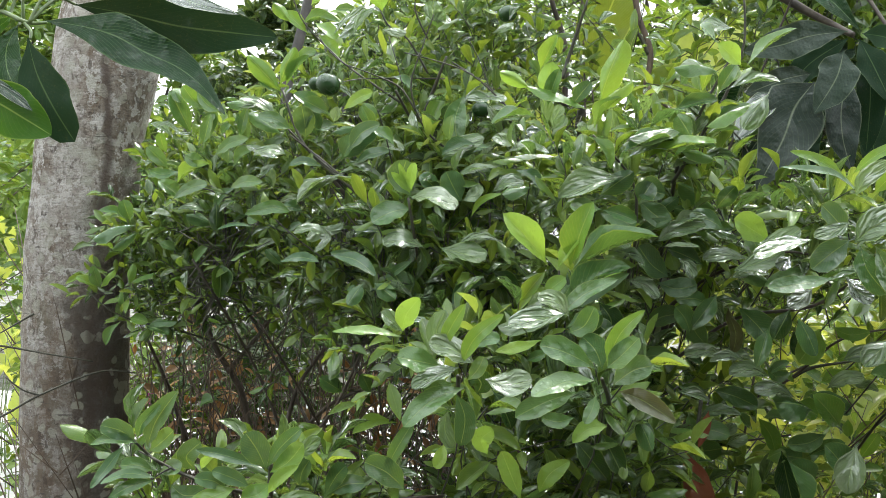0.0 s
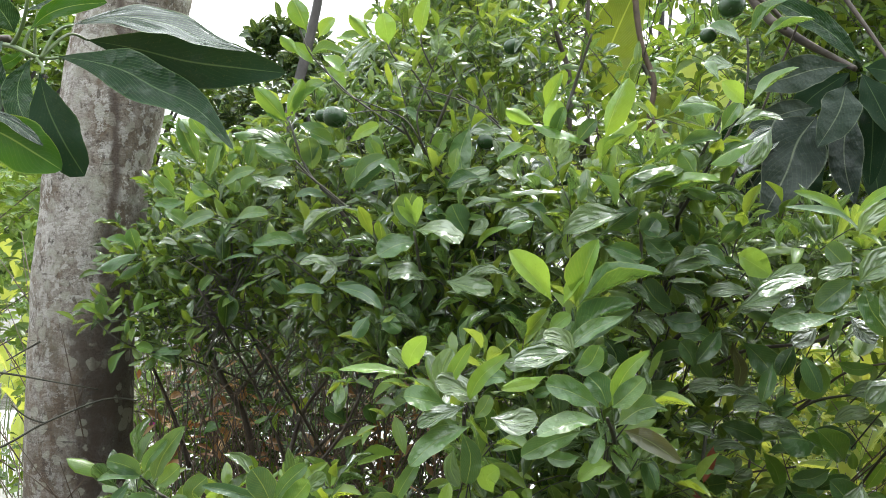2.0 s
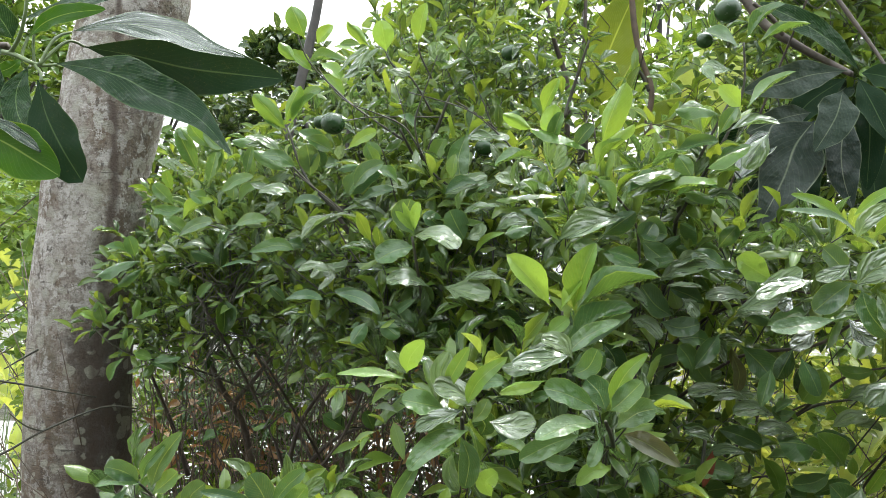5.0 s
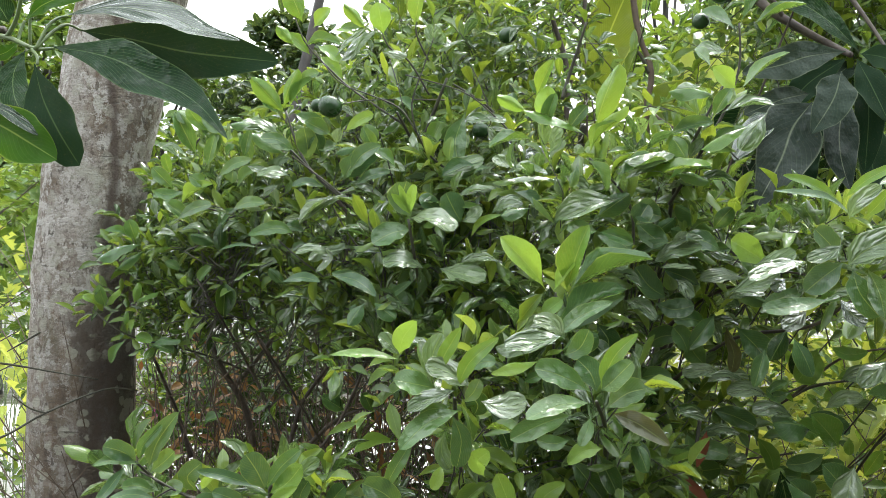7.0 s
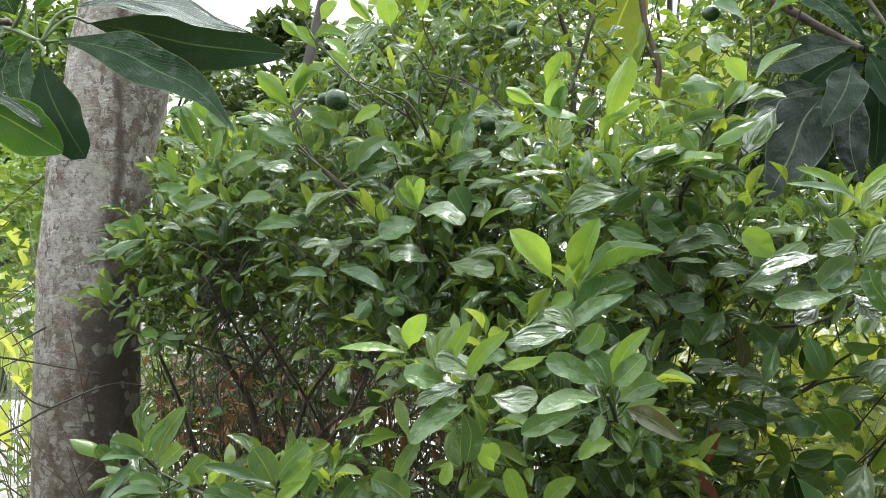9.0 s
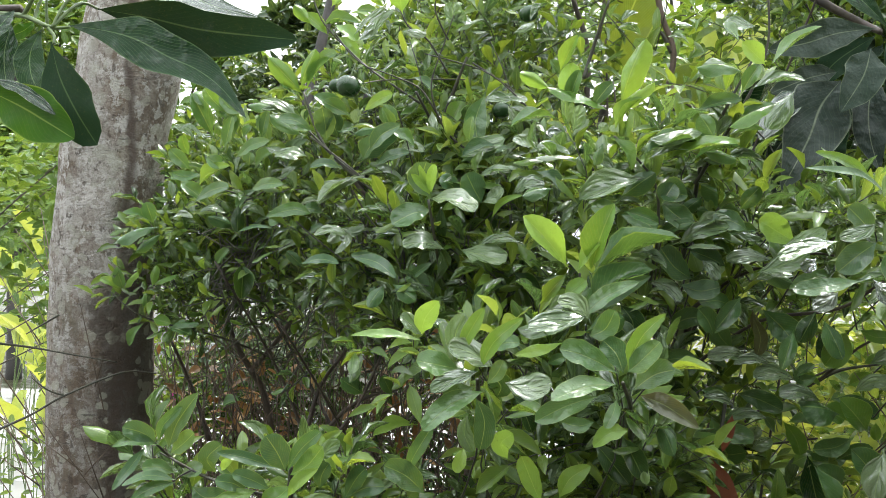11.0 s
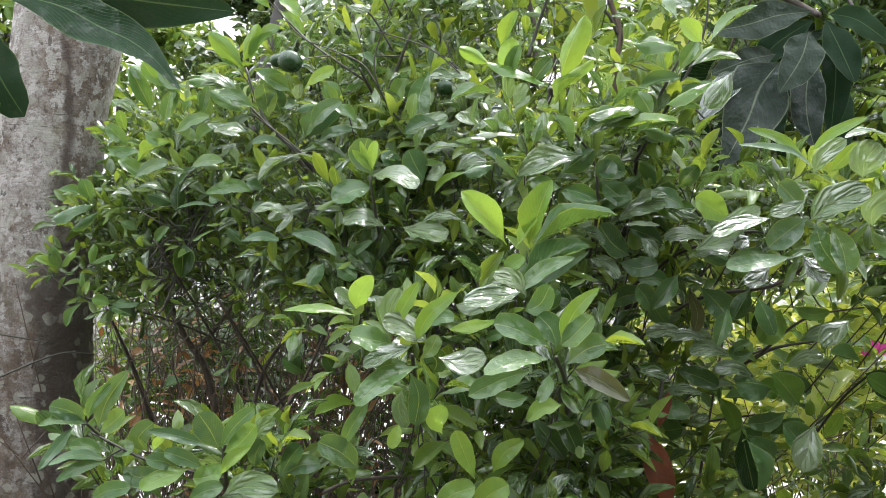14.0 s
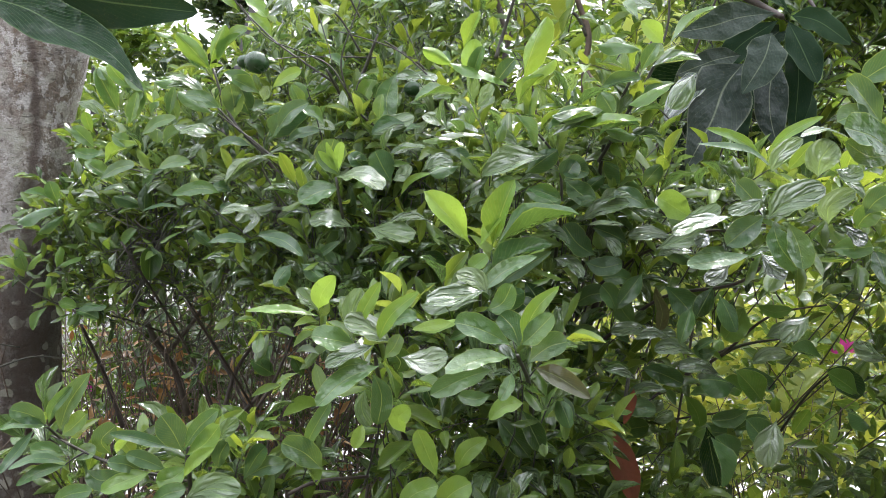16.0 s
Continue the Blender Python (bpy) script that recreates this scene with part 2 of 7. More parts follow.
    height = n.maths("SUBTRACT", n.maths("ADD", n.maths("ADD", n.maths("MULTIPLY", coarse, 0.6), n.maths("MULTIPLY", grain, 0.7)), n.maths("MULTIPLY", wrinkle, 0.3)), n.maths("MULTIPLY", cracks, 0.6))
    n.link(n.bump(height, 1.0, 0.022), shader.inputs["Normal"])
    n.link(shader.outputs[0], n.out.inputs["Surface"])
    return n.mat


D, M, L3 = (0.024, 0.066, 0.026), (0.044, 0.108, 0.037), (0.080, 0.155, 0.055)
LEAF = {
    "mature": leaf_material("citrus_leaf_mature", D, M, L3, wet=1.0),
    "bright": leaf_material("citrus_leaf_bright", (0.044, 0.112, 0.034), (0.064, 0.142, 0.044), (0.094, 0.180, 0.058), wet=0.85),
    "young": leaf_material("citrus_leaf_young", (0.078, 0.172, 0.034), (0.105, 0.210, 0.042), (0.14, 0.255, 0.055), wet=0.6, through_light=0.40),
    "lime": leaf_material("citrus_leaf_lime", (0.17, 0.29, 0.055), (0.20, 0.33, 0.065), (0.25, 0.37, 0.075), wet=0.5, through_light=0.40, glow=(1.6, 1.5, 0.9)),
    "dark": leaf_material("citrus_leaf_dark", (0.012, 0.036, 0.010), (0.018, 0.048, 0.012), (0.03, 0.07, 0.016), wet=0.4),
    "pale": leaf_material("citrus_leaf_pale", (0.042, 0.096, 0.042), (0.054, 0.116, 0.050), (0.076, 0.146, 0.064), wet=0.45, relief=0.0016, dry=0.38, film_mirror=0.055),
    "dull": leaf_material("citrus_leaf_dull", (0.06, 0.075, 0.03), (0.08, 0.085, 0.035), (0.10, 0.10, 0.05), wet=0.5),
    "mango": leaf_material("mango_leaf", (0.008, 0.027, 0.010), (0.011, 0.034, 0.012), (0.016, 0.045, 0.016), wet=0.5, relief=0.005, dry=0.36, gloss=0.5, swell=70, through_light=0.2, rib=(0.20, 0.32, 0.14), veins=15, vein_show=0.45),
    "mangodark": leaf_material("mango_leaf_dark", (0.009, 0.022, 0.011), (0.012, 0.029, 0.014), (0.019, 0.040, 0.019), wet=0.1, relief=0.0008, dry=0.40, gloss=0.1, through_light=0.18, rib=(0.10, 0.16, 0.07), veins=15, vein_show=0.1),
    "mangowet": leaf_material("mango_leaf_wet", (0.013, 0.023, 0.018), (0.018, 0.029, 0.023), (0.038, 0.050, 0.042), wet=0.6, relief=0.0028, dry=0.42, gloss=0.28, through_light=0.15, rib=(0.24, 0.28, 0.19), veins=15, vein_show=0.15),
    "mangoyoung": leaf_material("mango_leaf_pale", (0.017, 0.062, 0.005), (0.024, 0.078, 0.006), (0.034, 0.098, 0.009), wet=0.0, relief=0.001, through_light=0.4, gloss=0.3, veins=15, vein_show=0.12),
}
LEAF["mangosilver"] = leaf_material("mango_leaf_streaming", (0.008, 0.024, 0.011), (0.011, 0.030, 0.014), (0.016, 0.040, 0.018), wet=0.55, relief=0.004, dry=0.3, through_light=0.2, rib=(0.34, 0.42, 0.28), veins=17, vein_show=0.55, film_mirror=0.075, streaks=True)
LEAF["mangoface"] = leaf_material("mango_leaf_ribbed", (0.006, 0.024, 0.009), (0.009, 0.030, 0.011), (0.013, 0.040, 0.015), wet=0.3, relief=0.004, dry=0.34, gloss=0.55, swell=60, through_light=0.2, rib=(0.17, 0.27, 0.13), veins=19, vein_show=0.45)
LEAF["mangogrey"] = leaf_material("mango_leaf_dusty", (0.014, 0.026, 0.018), (0.019, 0.034, 0.023), (0.034, 0.048, 0.036), wet=0.55, relief=0.0026, dry=0.42, gloss=0.25, through_light=0.15, rib=(0.2, 0.24, 0.15), veins=15, vein_show=0.15)
LEAF["soaked"] = leaf_material("citrus_leaf_soaked", (0.075, 0.13, 0.055), (0.11, 0.175, 0.08), (0.17, 0.235, 0.12), wet=1.2, through_light=0.4, relief=0.0055, film_mirror=0.115, streaks=True, glow=(1.3, 1.3, 0.8))
LEAF["glassy"] = leaf_material("citrus_leaf_under_water", (0.05, 0.085, 0.05), (0.08, 0.115, 0.07), (0.13, 0.16, 0.11), wet=1.4, through_light=0.4, relief=0.016, film_mirror=0.20, streaks=True, glow=(1.2, 1.2, 0.9))
FILL = leaf_material("citrus_leaves", (0.020, 0.051, 0.013), (0.056, 0.128, 0.027), (0.150, 0.238, 0.047), joined=True, wet=0.8, through_light=0.45, relief=0.0018)
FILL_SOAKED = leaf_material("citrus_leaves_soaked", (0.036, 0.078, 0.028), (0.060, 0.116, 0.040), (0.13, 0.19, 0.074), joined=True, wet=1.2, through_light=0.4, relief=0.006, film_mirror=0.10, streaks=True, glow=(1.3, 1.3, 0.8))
FILL_YOUNG = leaf_material("citrus_leaves_young", (0.075, 0.138, 0.040), (0.11, 0.19, 0.052), (0.165, 0.26, 0.07), joined=True, wet=0.3, through_light=0.45)
FILL_DRY = leaf_material("dry_leaves", (0.10, 0.05, 0.025), (0.20, 0.11, 0.05), (0.33, 0.22, 0.10), joined=True, wet=0.2, rib=(0.2, 0.12, 0.06), glow=(1.2, 0.9, 0.6))
FAR_LEAF = leaf_material("far_leaves", (0.030, 0.075, 0.018), (0.060, 0.13, 0.026), (0.13, 0.22, 0.04), joined=True, wet=0.4)
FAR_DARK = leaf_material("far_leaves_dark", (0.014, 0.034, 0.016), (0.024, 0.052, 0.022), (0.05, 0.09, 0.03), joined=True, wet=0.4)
MANGO_FAR = leaf_material("mango_leaves_far", (0.016, 0.036, 0.016), (0.026, 0.052, 0.022), (0.05, 0.085, 0.035), joined=True, wet=0.4, through_light=0.3)
FAR_LIME = leaf_material("broad_lime_leaf", (0.16, 0.25, 0.05), (0.23, 0.32, 0.08), (0.34, 0.42, 0.15), joined=True, wet=0.3, through_light=0.5, veins=30)
RED_DRY = leaf_material("red_dry_leaf", (0.16, 0.045, 0.025), (0.22, 0.065, 0.035), (0.30, 0.12, 0.06), wet=0.6, rib=(0.2, 0.08, 0.04), glow=(1.3, 0.9, 0.6))
LEAF["red"] = RED_DRY
LEAF["broad"] = leaf_material("broad_lime_blade", (0.055, 0.10, 0.022), (0.075, 0.125, 0.026), (0.10, 0.155, 0.034), wet=0.2, through_light=0.5, veins=30, relief=0.002)
TWIG = plain_material("twig_bark", [(0.3, (0.020, 0.020, 0.011)), (0.6, (0.040, 0.037, 0.020)), (0.8, (0.075, 0.064, 0.045))], 40, 0.55, 0.4, distance=0.001)
WOOD = plain_material("branch_bark", [(0.3, (0.028, 0.020, 0.016)), (0.55, (0.065, 0.048, 0.037)), (0.75, (0.15, 0.125, 0.10))], 25, 0.65, 0.5, distance=0.002)
STEM = plain_material("dry_stem", [(0.3, (0.05, 0.034, 0.024)), (0.6, (0.12, 0.082, 0.055)), (0.8, (0.26, 0.20, 0.14))], 30, 0.7, 0.3, distance=0.001)
DARK_WOOD = plain_material("dark_wet_bark", [(0.3, (0.02, 0.018, 0.017)), (0.7, (0.06, 0.052, 0.048))], 8, 0.6, 0.5, distance=0.01)
PETIOLE = plain_material("green_petiole", [(0.3, (0.05, 0.08, 0.025)), (0.7, (0.14, 0.20, 0.06))], 40, 0.4, 0.2, distance=0.001)
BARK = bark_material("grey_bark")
FRUIT = plain_material("green_rind", [(0.3, (0.018, 0.045, 0.016)), (0.7, (0.03, 0.07, 0.022))], 30, 0.28, 0.35, fine=160, distance=0.0012, wet=0.5)
SOIL = plain_material("wet_soil", [(0.3, (0.03, 0.022, 0.015)), (0.5, (0.06, 0.055, 0.025)), (0.7, (0.07, 0.10, 0.03))], 3, 0.6, 0.6, distance=0.03, wet=0.5)
CONCRETE = plain_material("wet_concrete", [(0.3, (0.38, 0.37, 0.35)), (0.6, (0.50, 0.49, 0.46)), (0.8, (0.58, 0.57, 0.55))], 1.2, 0.45, 0.2, distance=0.004, wet=0.7)
# grey for the unseen wall and roof that limit light on the bush
LIGHT_BLOCK = plain_material("light_block", [(0.3, (0.20, 0.19, 0.175)), (0.7, (0.26, 0.25, 0.235))], 2, 0.7, 0.15)


# ---- mesh helpers ----
def mesh_object(name, verts, faces, material, parent=None, uvs=None, smooth=True):
    me = bpy.data.meshes.new(name)
    me.from_pydata(verts, [], faces)
    if uvs is not None:
        layer = me.uv_layers.new(name="UVMap")
        loops = np.empty(len(me.loops), dtype=np.int32)
        me.loops.foreach_get("vertex_index", loops)
        layer.data.foreach_set("uv", np.asarray(uvs, dtype=np.float32)[loops].ravel())
    if smooth:
        me.polygons.foreach_set("use_smooth", [True] * len(me.polygons))
    if material:
        me.materials.append(material)
    me.update()
    ob = new(name, me)
    ob.parent = parent
    return ob


def blade(rows, cols, widest, fold, droop, wave, point=1.0, stalk=0.06, tail=0.0):
    """The blade of a leaf along +y, one long and one wide: vertices, faces and uvs. widest: where along it; fold: how far the halves rise."""
    verts, uvs, faces = [], [], []
    for i in range(rows + 1):
        t = 0.4 * i / rows + 0.6 * (0.5 - 0.5 * math.cos(math.pi * i / rows))
        s = max(0.0, (t - stalk) / (1 - stalk))
        p = math.log(0.5) / math.log(widest)
        w = math.sin(math.pi * min(1.0, s) ** p) ** (0.60 * point) * min(1.0, 0.25 + s / 0.34) if 0 < s < 1 else 0.0
        w *= 1 - tail * max(0.0, (s - 0.70) / 0.30)
        w = max(w, 0.035 if t < 0.99 else 0.0)
        for j in range(cols + 1):
            c = 2 * j / cols - 1
            z = fold * abs(c) * w * 0.5 + 1.6 * droop * t * (1 - t) + wave * math.sin(9 * t + 2.5 * c) * abs(c) * w
            verts.append((0.5 * c * w, t, z))
            uvs.append((0.5 + 0.5 * c, t))
    k = cols + 1
    for i in range(rows):
        for j in range(cols):
            faces.append((i * k + j, i * k + j + 1, (i + 1) * k + j + 1, (i + 1) * k + j))
    return verts, faces, uvs


SHAPES = {
    "oval": blade(10, 4, 0.52, 0.34, 0.16, 0.035, 1.0),
    "oval_small": blade(6, 2, 0.52, 0.34, 0.16, 0.03, 1.25),
    "obovate_small": blade(6, 2, 0.58, -0.2, 0.20, 0.03, 1.15),
    "lance_small": blade(6, 2, 0.48, 0.26, 0.12, 0.0, 1.5),
    "convex": blade(10, 4, 0.56, -0.28, 0.22, 0.04, 0.95),
    "obovate": blade(10, 4, 0.60, 0.26, 0.20, 0.04, 0.85),
    "lance": blade(10, 4, 0.50, 0.36, 0.18, 0.03, 1.1),
    "long": blade(20, 6, 0.52, 0.22, 0.18, 0.05, 0.95, 0.05, 0.6),
}
LEAF_MESHES = {}
PLACED = []  # middles of the leaves set one by one, which the fill keeps clear of


def leaf_mesh(shape, kind):
    if (shape, kind) not in LEAF_MESHES:
        v, f, uv = SHAPES[shape]
        ob = mesh_object("leaf", v, f, LEAF[kind], None, uv)
        LEAF_MESHES[shape, kind] = ob.data
        bpy.data.objects.remove(ob)
    return LEAF_MESHES[shape, kind]


def leaf(parent, kind, base, tip, width, tilt):
    """One leaf from base to tip; tilt turns its face from level view up to the sky."""
    base, tip = Vector(base), Vector(tip)
    along = tip - base
    size = along.length
    PLACED.append((base + tip) / 2)
    along.normalize()
    face = Vector((0, -1, 0)) - along * along.dot(Vector((0, -1, 0)))
    face.normalize()
    turned = [Matrix.Rotation(radians(a), 3, along) @ face for a in (tilt, -tilt)]
    face = max(turned, key=lambda v: v.z)
    side = along.cross(face)
    shape = "long" if kind.startswith("mango") or kind == "broad" else "lance" if width / size < 0.36 or kind == "red" else random.choice(("oval", "obovate", "convex"))
    ob = new("leaf", leaf_mesh(shape, kind))
    m = Matrix((side, along, face)).transposed().to_4x4() @ Matrix.Diagonal((width, size, size * random.uniform(0.6, 1.5), 1))
    ob.matrix_basis = Matrix.Translation(base) @ m
    ob.parent = parent
    return ob


OUTLINES = {  # where the blade is widest, how blunt, how long the drawn-out tip, rows, columns, rise of the halves
    "round": (0.58, 0.53, 0.0, 14, 4, 0.26),
    "lance": (0.50, 0.72, 0.15, 14, 4, 0.30),
    "mango": (0.50, 0.58, 0.35, 26, 6, 0.16),
    "drawn": (0.40, 0.66, 0.55, 26, 6, 0.18),
}


def smooth_line(points, count):
    """Points along a smooth curve through the given ones, evenly by parameter."""
    pts = [Vector(p) for p in points]
    line = []
    for k in range(count + 1):
        f = k / count * (len(pts) - 1)
        i = min(int(f), len(pts) - 2)
        t = f - i
        a, b, c, d = pts[max(i - 1, 0)], pts[i], pts[i + 1], pts[min(i + 2, len(pts) - 1)]
        line.append(0.5 * (2 * b + (c - a) * t + (2 * a - 5 * b + 4 * c - d) * t * t + (3 * b - a - 3 * c + d) * t ** 3))
    return line


def bent_leaf(parent, kind, outline, points, width, tilt, end_tilt=None):
    """One leaf bent along a line; its face turns from tilt at the base to end_tilt at the tip."""
    widest, blunt, tail, rows, cols, rise = OUTLINES[outline]
    end_tilt = tilt if end_tilt is None else end_tilt
    line = smooth_line(points, rows)
    base, length = line[0], (line[-1] - line[0]).length
    PLACED.append(line[rows // 2])
    chord = (line[-1] - line[0]).normalized()
    front_way = Vector((0, -1, 0))
    flat = (front_way - chord * chord.dot(front_way)).normalized()
    turn = max((1, -1), key=lambda q: (Matrix.Rotation(radians(q * max(tilt, 5)), 3, chord) @ flat).z)
    phase = random.uniform(0, 6.28)
    cup = rise * random.uniform(0.6, 1.3)
    p = math.log(0.5) / math.log(widest)
    verts, uvs, faces = [], [], []
    for i, at in enumerate(line):
        t = i / rows
        along = (line[min(i + 1, rows)] - line[max(i - 1, 0)]).normalized()
        face = (front_way - along * along.dot(front_way)).normalized()
        face = Matrix.Rotation(radians(turn * (tilt + (end_tilt - tilt) * t)), 3, along) @ face
        side = along.cross(face)
        s = max(0.0, (t - 0.03) / 0.97)
        w = math.sin(math.pi * s ** p) ** blunt * min(1.0, 0.22 + s / 0.36) if 0 < s < 1 else 0.0
        w = width * max(w * (1 - tail * max(0.0, (s - 0.72) / 0.28)), 0.03 if t < 0.99 else 0.0)
        for j in range(cols + 1):
            c = 2 * j / cols - 1
            ruffle = 0.05 * math.sin(11 * t + 2.2 * c + phase) + 0.03 * math.sin(23 * t - 3 * c + phase)
            out = w * (cup * abs(c) * 0.5 + ruffle * abs(c))
            edge = 1 + 0.035 * math.sin(17 * t + phase + 2 * c)
            verts.append(tuple(at - base + side * (0.5 * c * w * edge) + face * out))
            uvs.append((0.5 + 0.5 * c, t))
    k = cols + 1
    for i in range(rows):
        for j in range(cols):
            faces.append((i * k + j, i * k + j + 1, (i + 1) * k + j + 1, (i + 1) * k + j))
    ob = mesh_object("leaf", verts, faces, LEAF[kind], parent, uvs)
    ob.location = base
    return ob


def tube(points, r0, r1, sides=7, wobble=0.0, steps=4):
    """Vertices and faces of a tapering round limb along a smooth line through the points."""
    pts = [Vector(p) for p in points]
    line = []
    for i in range(len(pts) - 1):
        a, b, c, d = pts[max(i - 1, 0)], pts[i], pts[i + 1], pts[min(i + 2, len(pts) - 1)]
        for s in range(steps):
            t = s / steps
            line.append(0.5 * (2 * b + (c - a) * t + (2 * a - 5 * b + 4 * c - d) * t * t + (3 * b - a - 3 * c + d) * t ** 3))
    line.append(pts[-1])
    verts, faces = [], []
    u = None
    for i, p in enumerate(line):
        way = (line[min(i + 1, len(line) - 1)] - line[max(i - 1, 0)]).normalized()
        u = way.orthogonal().normalized() if u is None else (u - way * u.dot(way)).normalized()
        v = way.cross(u)
        r = r0 + (r1 - r0) * i / (len(line) - 1)
        for k in range(sides):
            a = 2 * math.pi * k / sides
            q = r * (1 + wobble * noise.noise(p * 9 + Vector((math.cos(a), math.sin(a), 0))))
            verts.append(p + (u * math.cos(a) + v * math.sin(a)) * q)
    n = len(line)
    for i in range(n - 1):
        for k in range(sides):
            j = (k + 1) % sides
            faces.append((i * sides + k, i * sides + j, (i + 1) * sides + j, (i + 1) * sides + k))
    faces.append(tuple(range(sides))[::-1])
    faces.append(tuple((n - 1) * sides + k for k in range(sides)))
    return [tuple(v) for v in verts], faces


def branch(parent, name, points, r0, r1, material=None):
    v, f = tube(points, r0, r1, 8, 0.25, 5)
    return mesh_object(name, v, f, material or (WOOD if name in ("branch", "stem", "limb") else PETIOLE if name == "petiole" else TWIG), parent)


def joined_tubes(name, runs, material, parent, sides=5, steps=3):
    verts, faces = [], []
    for points, r0, r1 in runs:
        v, f = tube(points, r0, r1, sides, 0.15, steps)
        k = len(verts)
        verts += v
        faces += [tuple(i + k for i in q) for q in f]
    ob = mesh_object(name, verts, faces, material, parent)
    return tagged(ob, kind="stuff")


def joined_leaves(name, bases, alongs, faces_to, sizes, widths, shape, material, parent):
    """Many leaves as one mesh. All arguments but the last three are arrays, a row a leaf."""
    v, f, uv = SHAPES[shape] if isinstance(shape, str) else shape
    v, f, uv = np.array(v), np.array(f), np.array(uv)
    a = alongs / np.linalg.norm(alongs, axis=1, keepdims=True)
    n = faces_to - a * np.sum(a * faces_to, axis=1, keepdims=True)
    n /= np.linalg.norm(n, axis=1, keepdims=True) + 1e-9
    s = np.cross(a, n)
    pts = (bases[:, None] + s[:, None] * (v[None, :, :1] * widths[:, None, None]) + a[:, None] * (v[None, :, 1:2] * sizes[:, None, None])
           + n[:, None] * (v[None, :, 2:] * sizes[:, None, None]))
    count = len(bases)
    quads = (f[None] + (np.arange(count) * len(v))[:, None, None]).reshape(-1, f.shape[1])
    ob = mesh_object(name, pts.reshape(-1, 3).tolist(), quads.tolist(), material, parent, np.tile(uv, (count, 1)))
    return tagged(ob, kind="stuff")


def fruit(parent, at, r):
    bm = bmesh.new()
    bmesh.ops.create_uvsphere(bm, u_segments=20, v_segments=14, radius=1)
    for v in bm.verts:
        pole = math.exp(-((1 - abs(v.co.z)) / 0.05))
        v.co.z *= 0.90 - 0.07 * pole
        v.co *= 1 + 0.02 * noise.noise(v.co * 2)
        v.co *= r
    me = bpy.data.meshes.new("fruit")
    bm.to_mesh(me)
    bm.free()
    me.polygons.foreach_set("use_smooth", [True] * len(me.polygons))
    me.materials.append(FRUIT)
    ob = new("fruit", me)
    ob.matrix_basis = pose(*at, random.uniform(-20, 20), random.uniform(-20, 20), 0)
    ob.parent = parent
    PLACED.append(Vector(at))
    ob["label"] = "unripe round green citrus fruit"
    stalk = branch(ob, "stalk", [(0, 0, r * 0.82), (0.001, 0.002, r * 1.3), (0.002, 0.006, r * 2.0)], 0.0014, 0.0012, PETIOLE)
    return ob


def thing(name, label, category, at=(0, 0, 0), kind="", group=""):
    ob = new(name)
    ob.empty_display_size = 0.1
    return tagged(ob, label, category, group, kind)


# ---- ground ----
def ground_sheet():
    n, size = 90, 300.0
    verts, faces = [], []
    for i in range(n + 1):
        for j in range(n + 1):
            x, y = (2 * i / n - 1), (2 * j / n - 1)
            x, y = size * x * abs(x), size * y * abs(y)
            z = 0.03 * noise.noise((x * 0.9, y * 0.9, 0)) if not 3.0 < y < 8.5 else -0.01
            verts.append((x, y, z))
    for i in range(n):
        for j in range(n):
            k = i * (n + 1) + j
            faces.append((k, k + n + 1, k + n + 2, k + 1))
    return mesh_object("ground", verts, faces, SOIL)


tagged(ground_sheet(), "wet dark soil with patches of low grass", "ground", kind="structure")


def pavement_slab():
    bm = bmesh.new()
    bmesh.ops.create_cube(bm, size=1)
    for v in bm.verts:
        v.co = Vector((v.co.x * 40, 5.6 + v.co.y * 4.2, v.co.z * 0.12))
    bmesh.ops.bevel(bm, geom=bm.edges[:], offset=0.01, segments=2, affect="EDGES")
    me = bpy.data.meshes.new("pavement")
    bm.to_mesh(me)
    bm.free()
    me.materials.append(CONCRETE)
    return new("pavement", me)


tagged(pavement_slab(), "pale wet concrete driveway behind the bushes", "pavement", kind="structure")


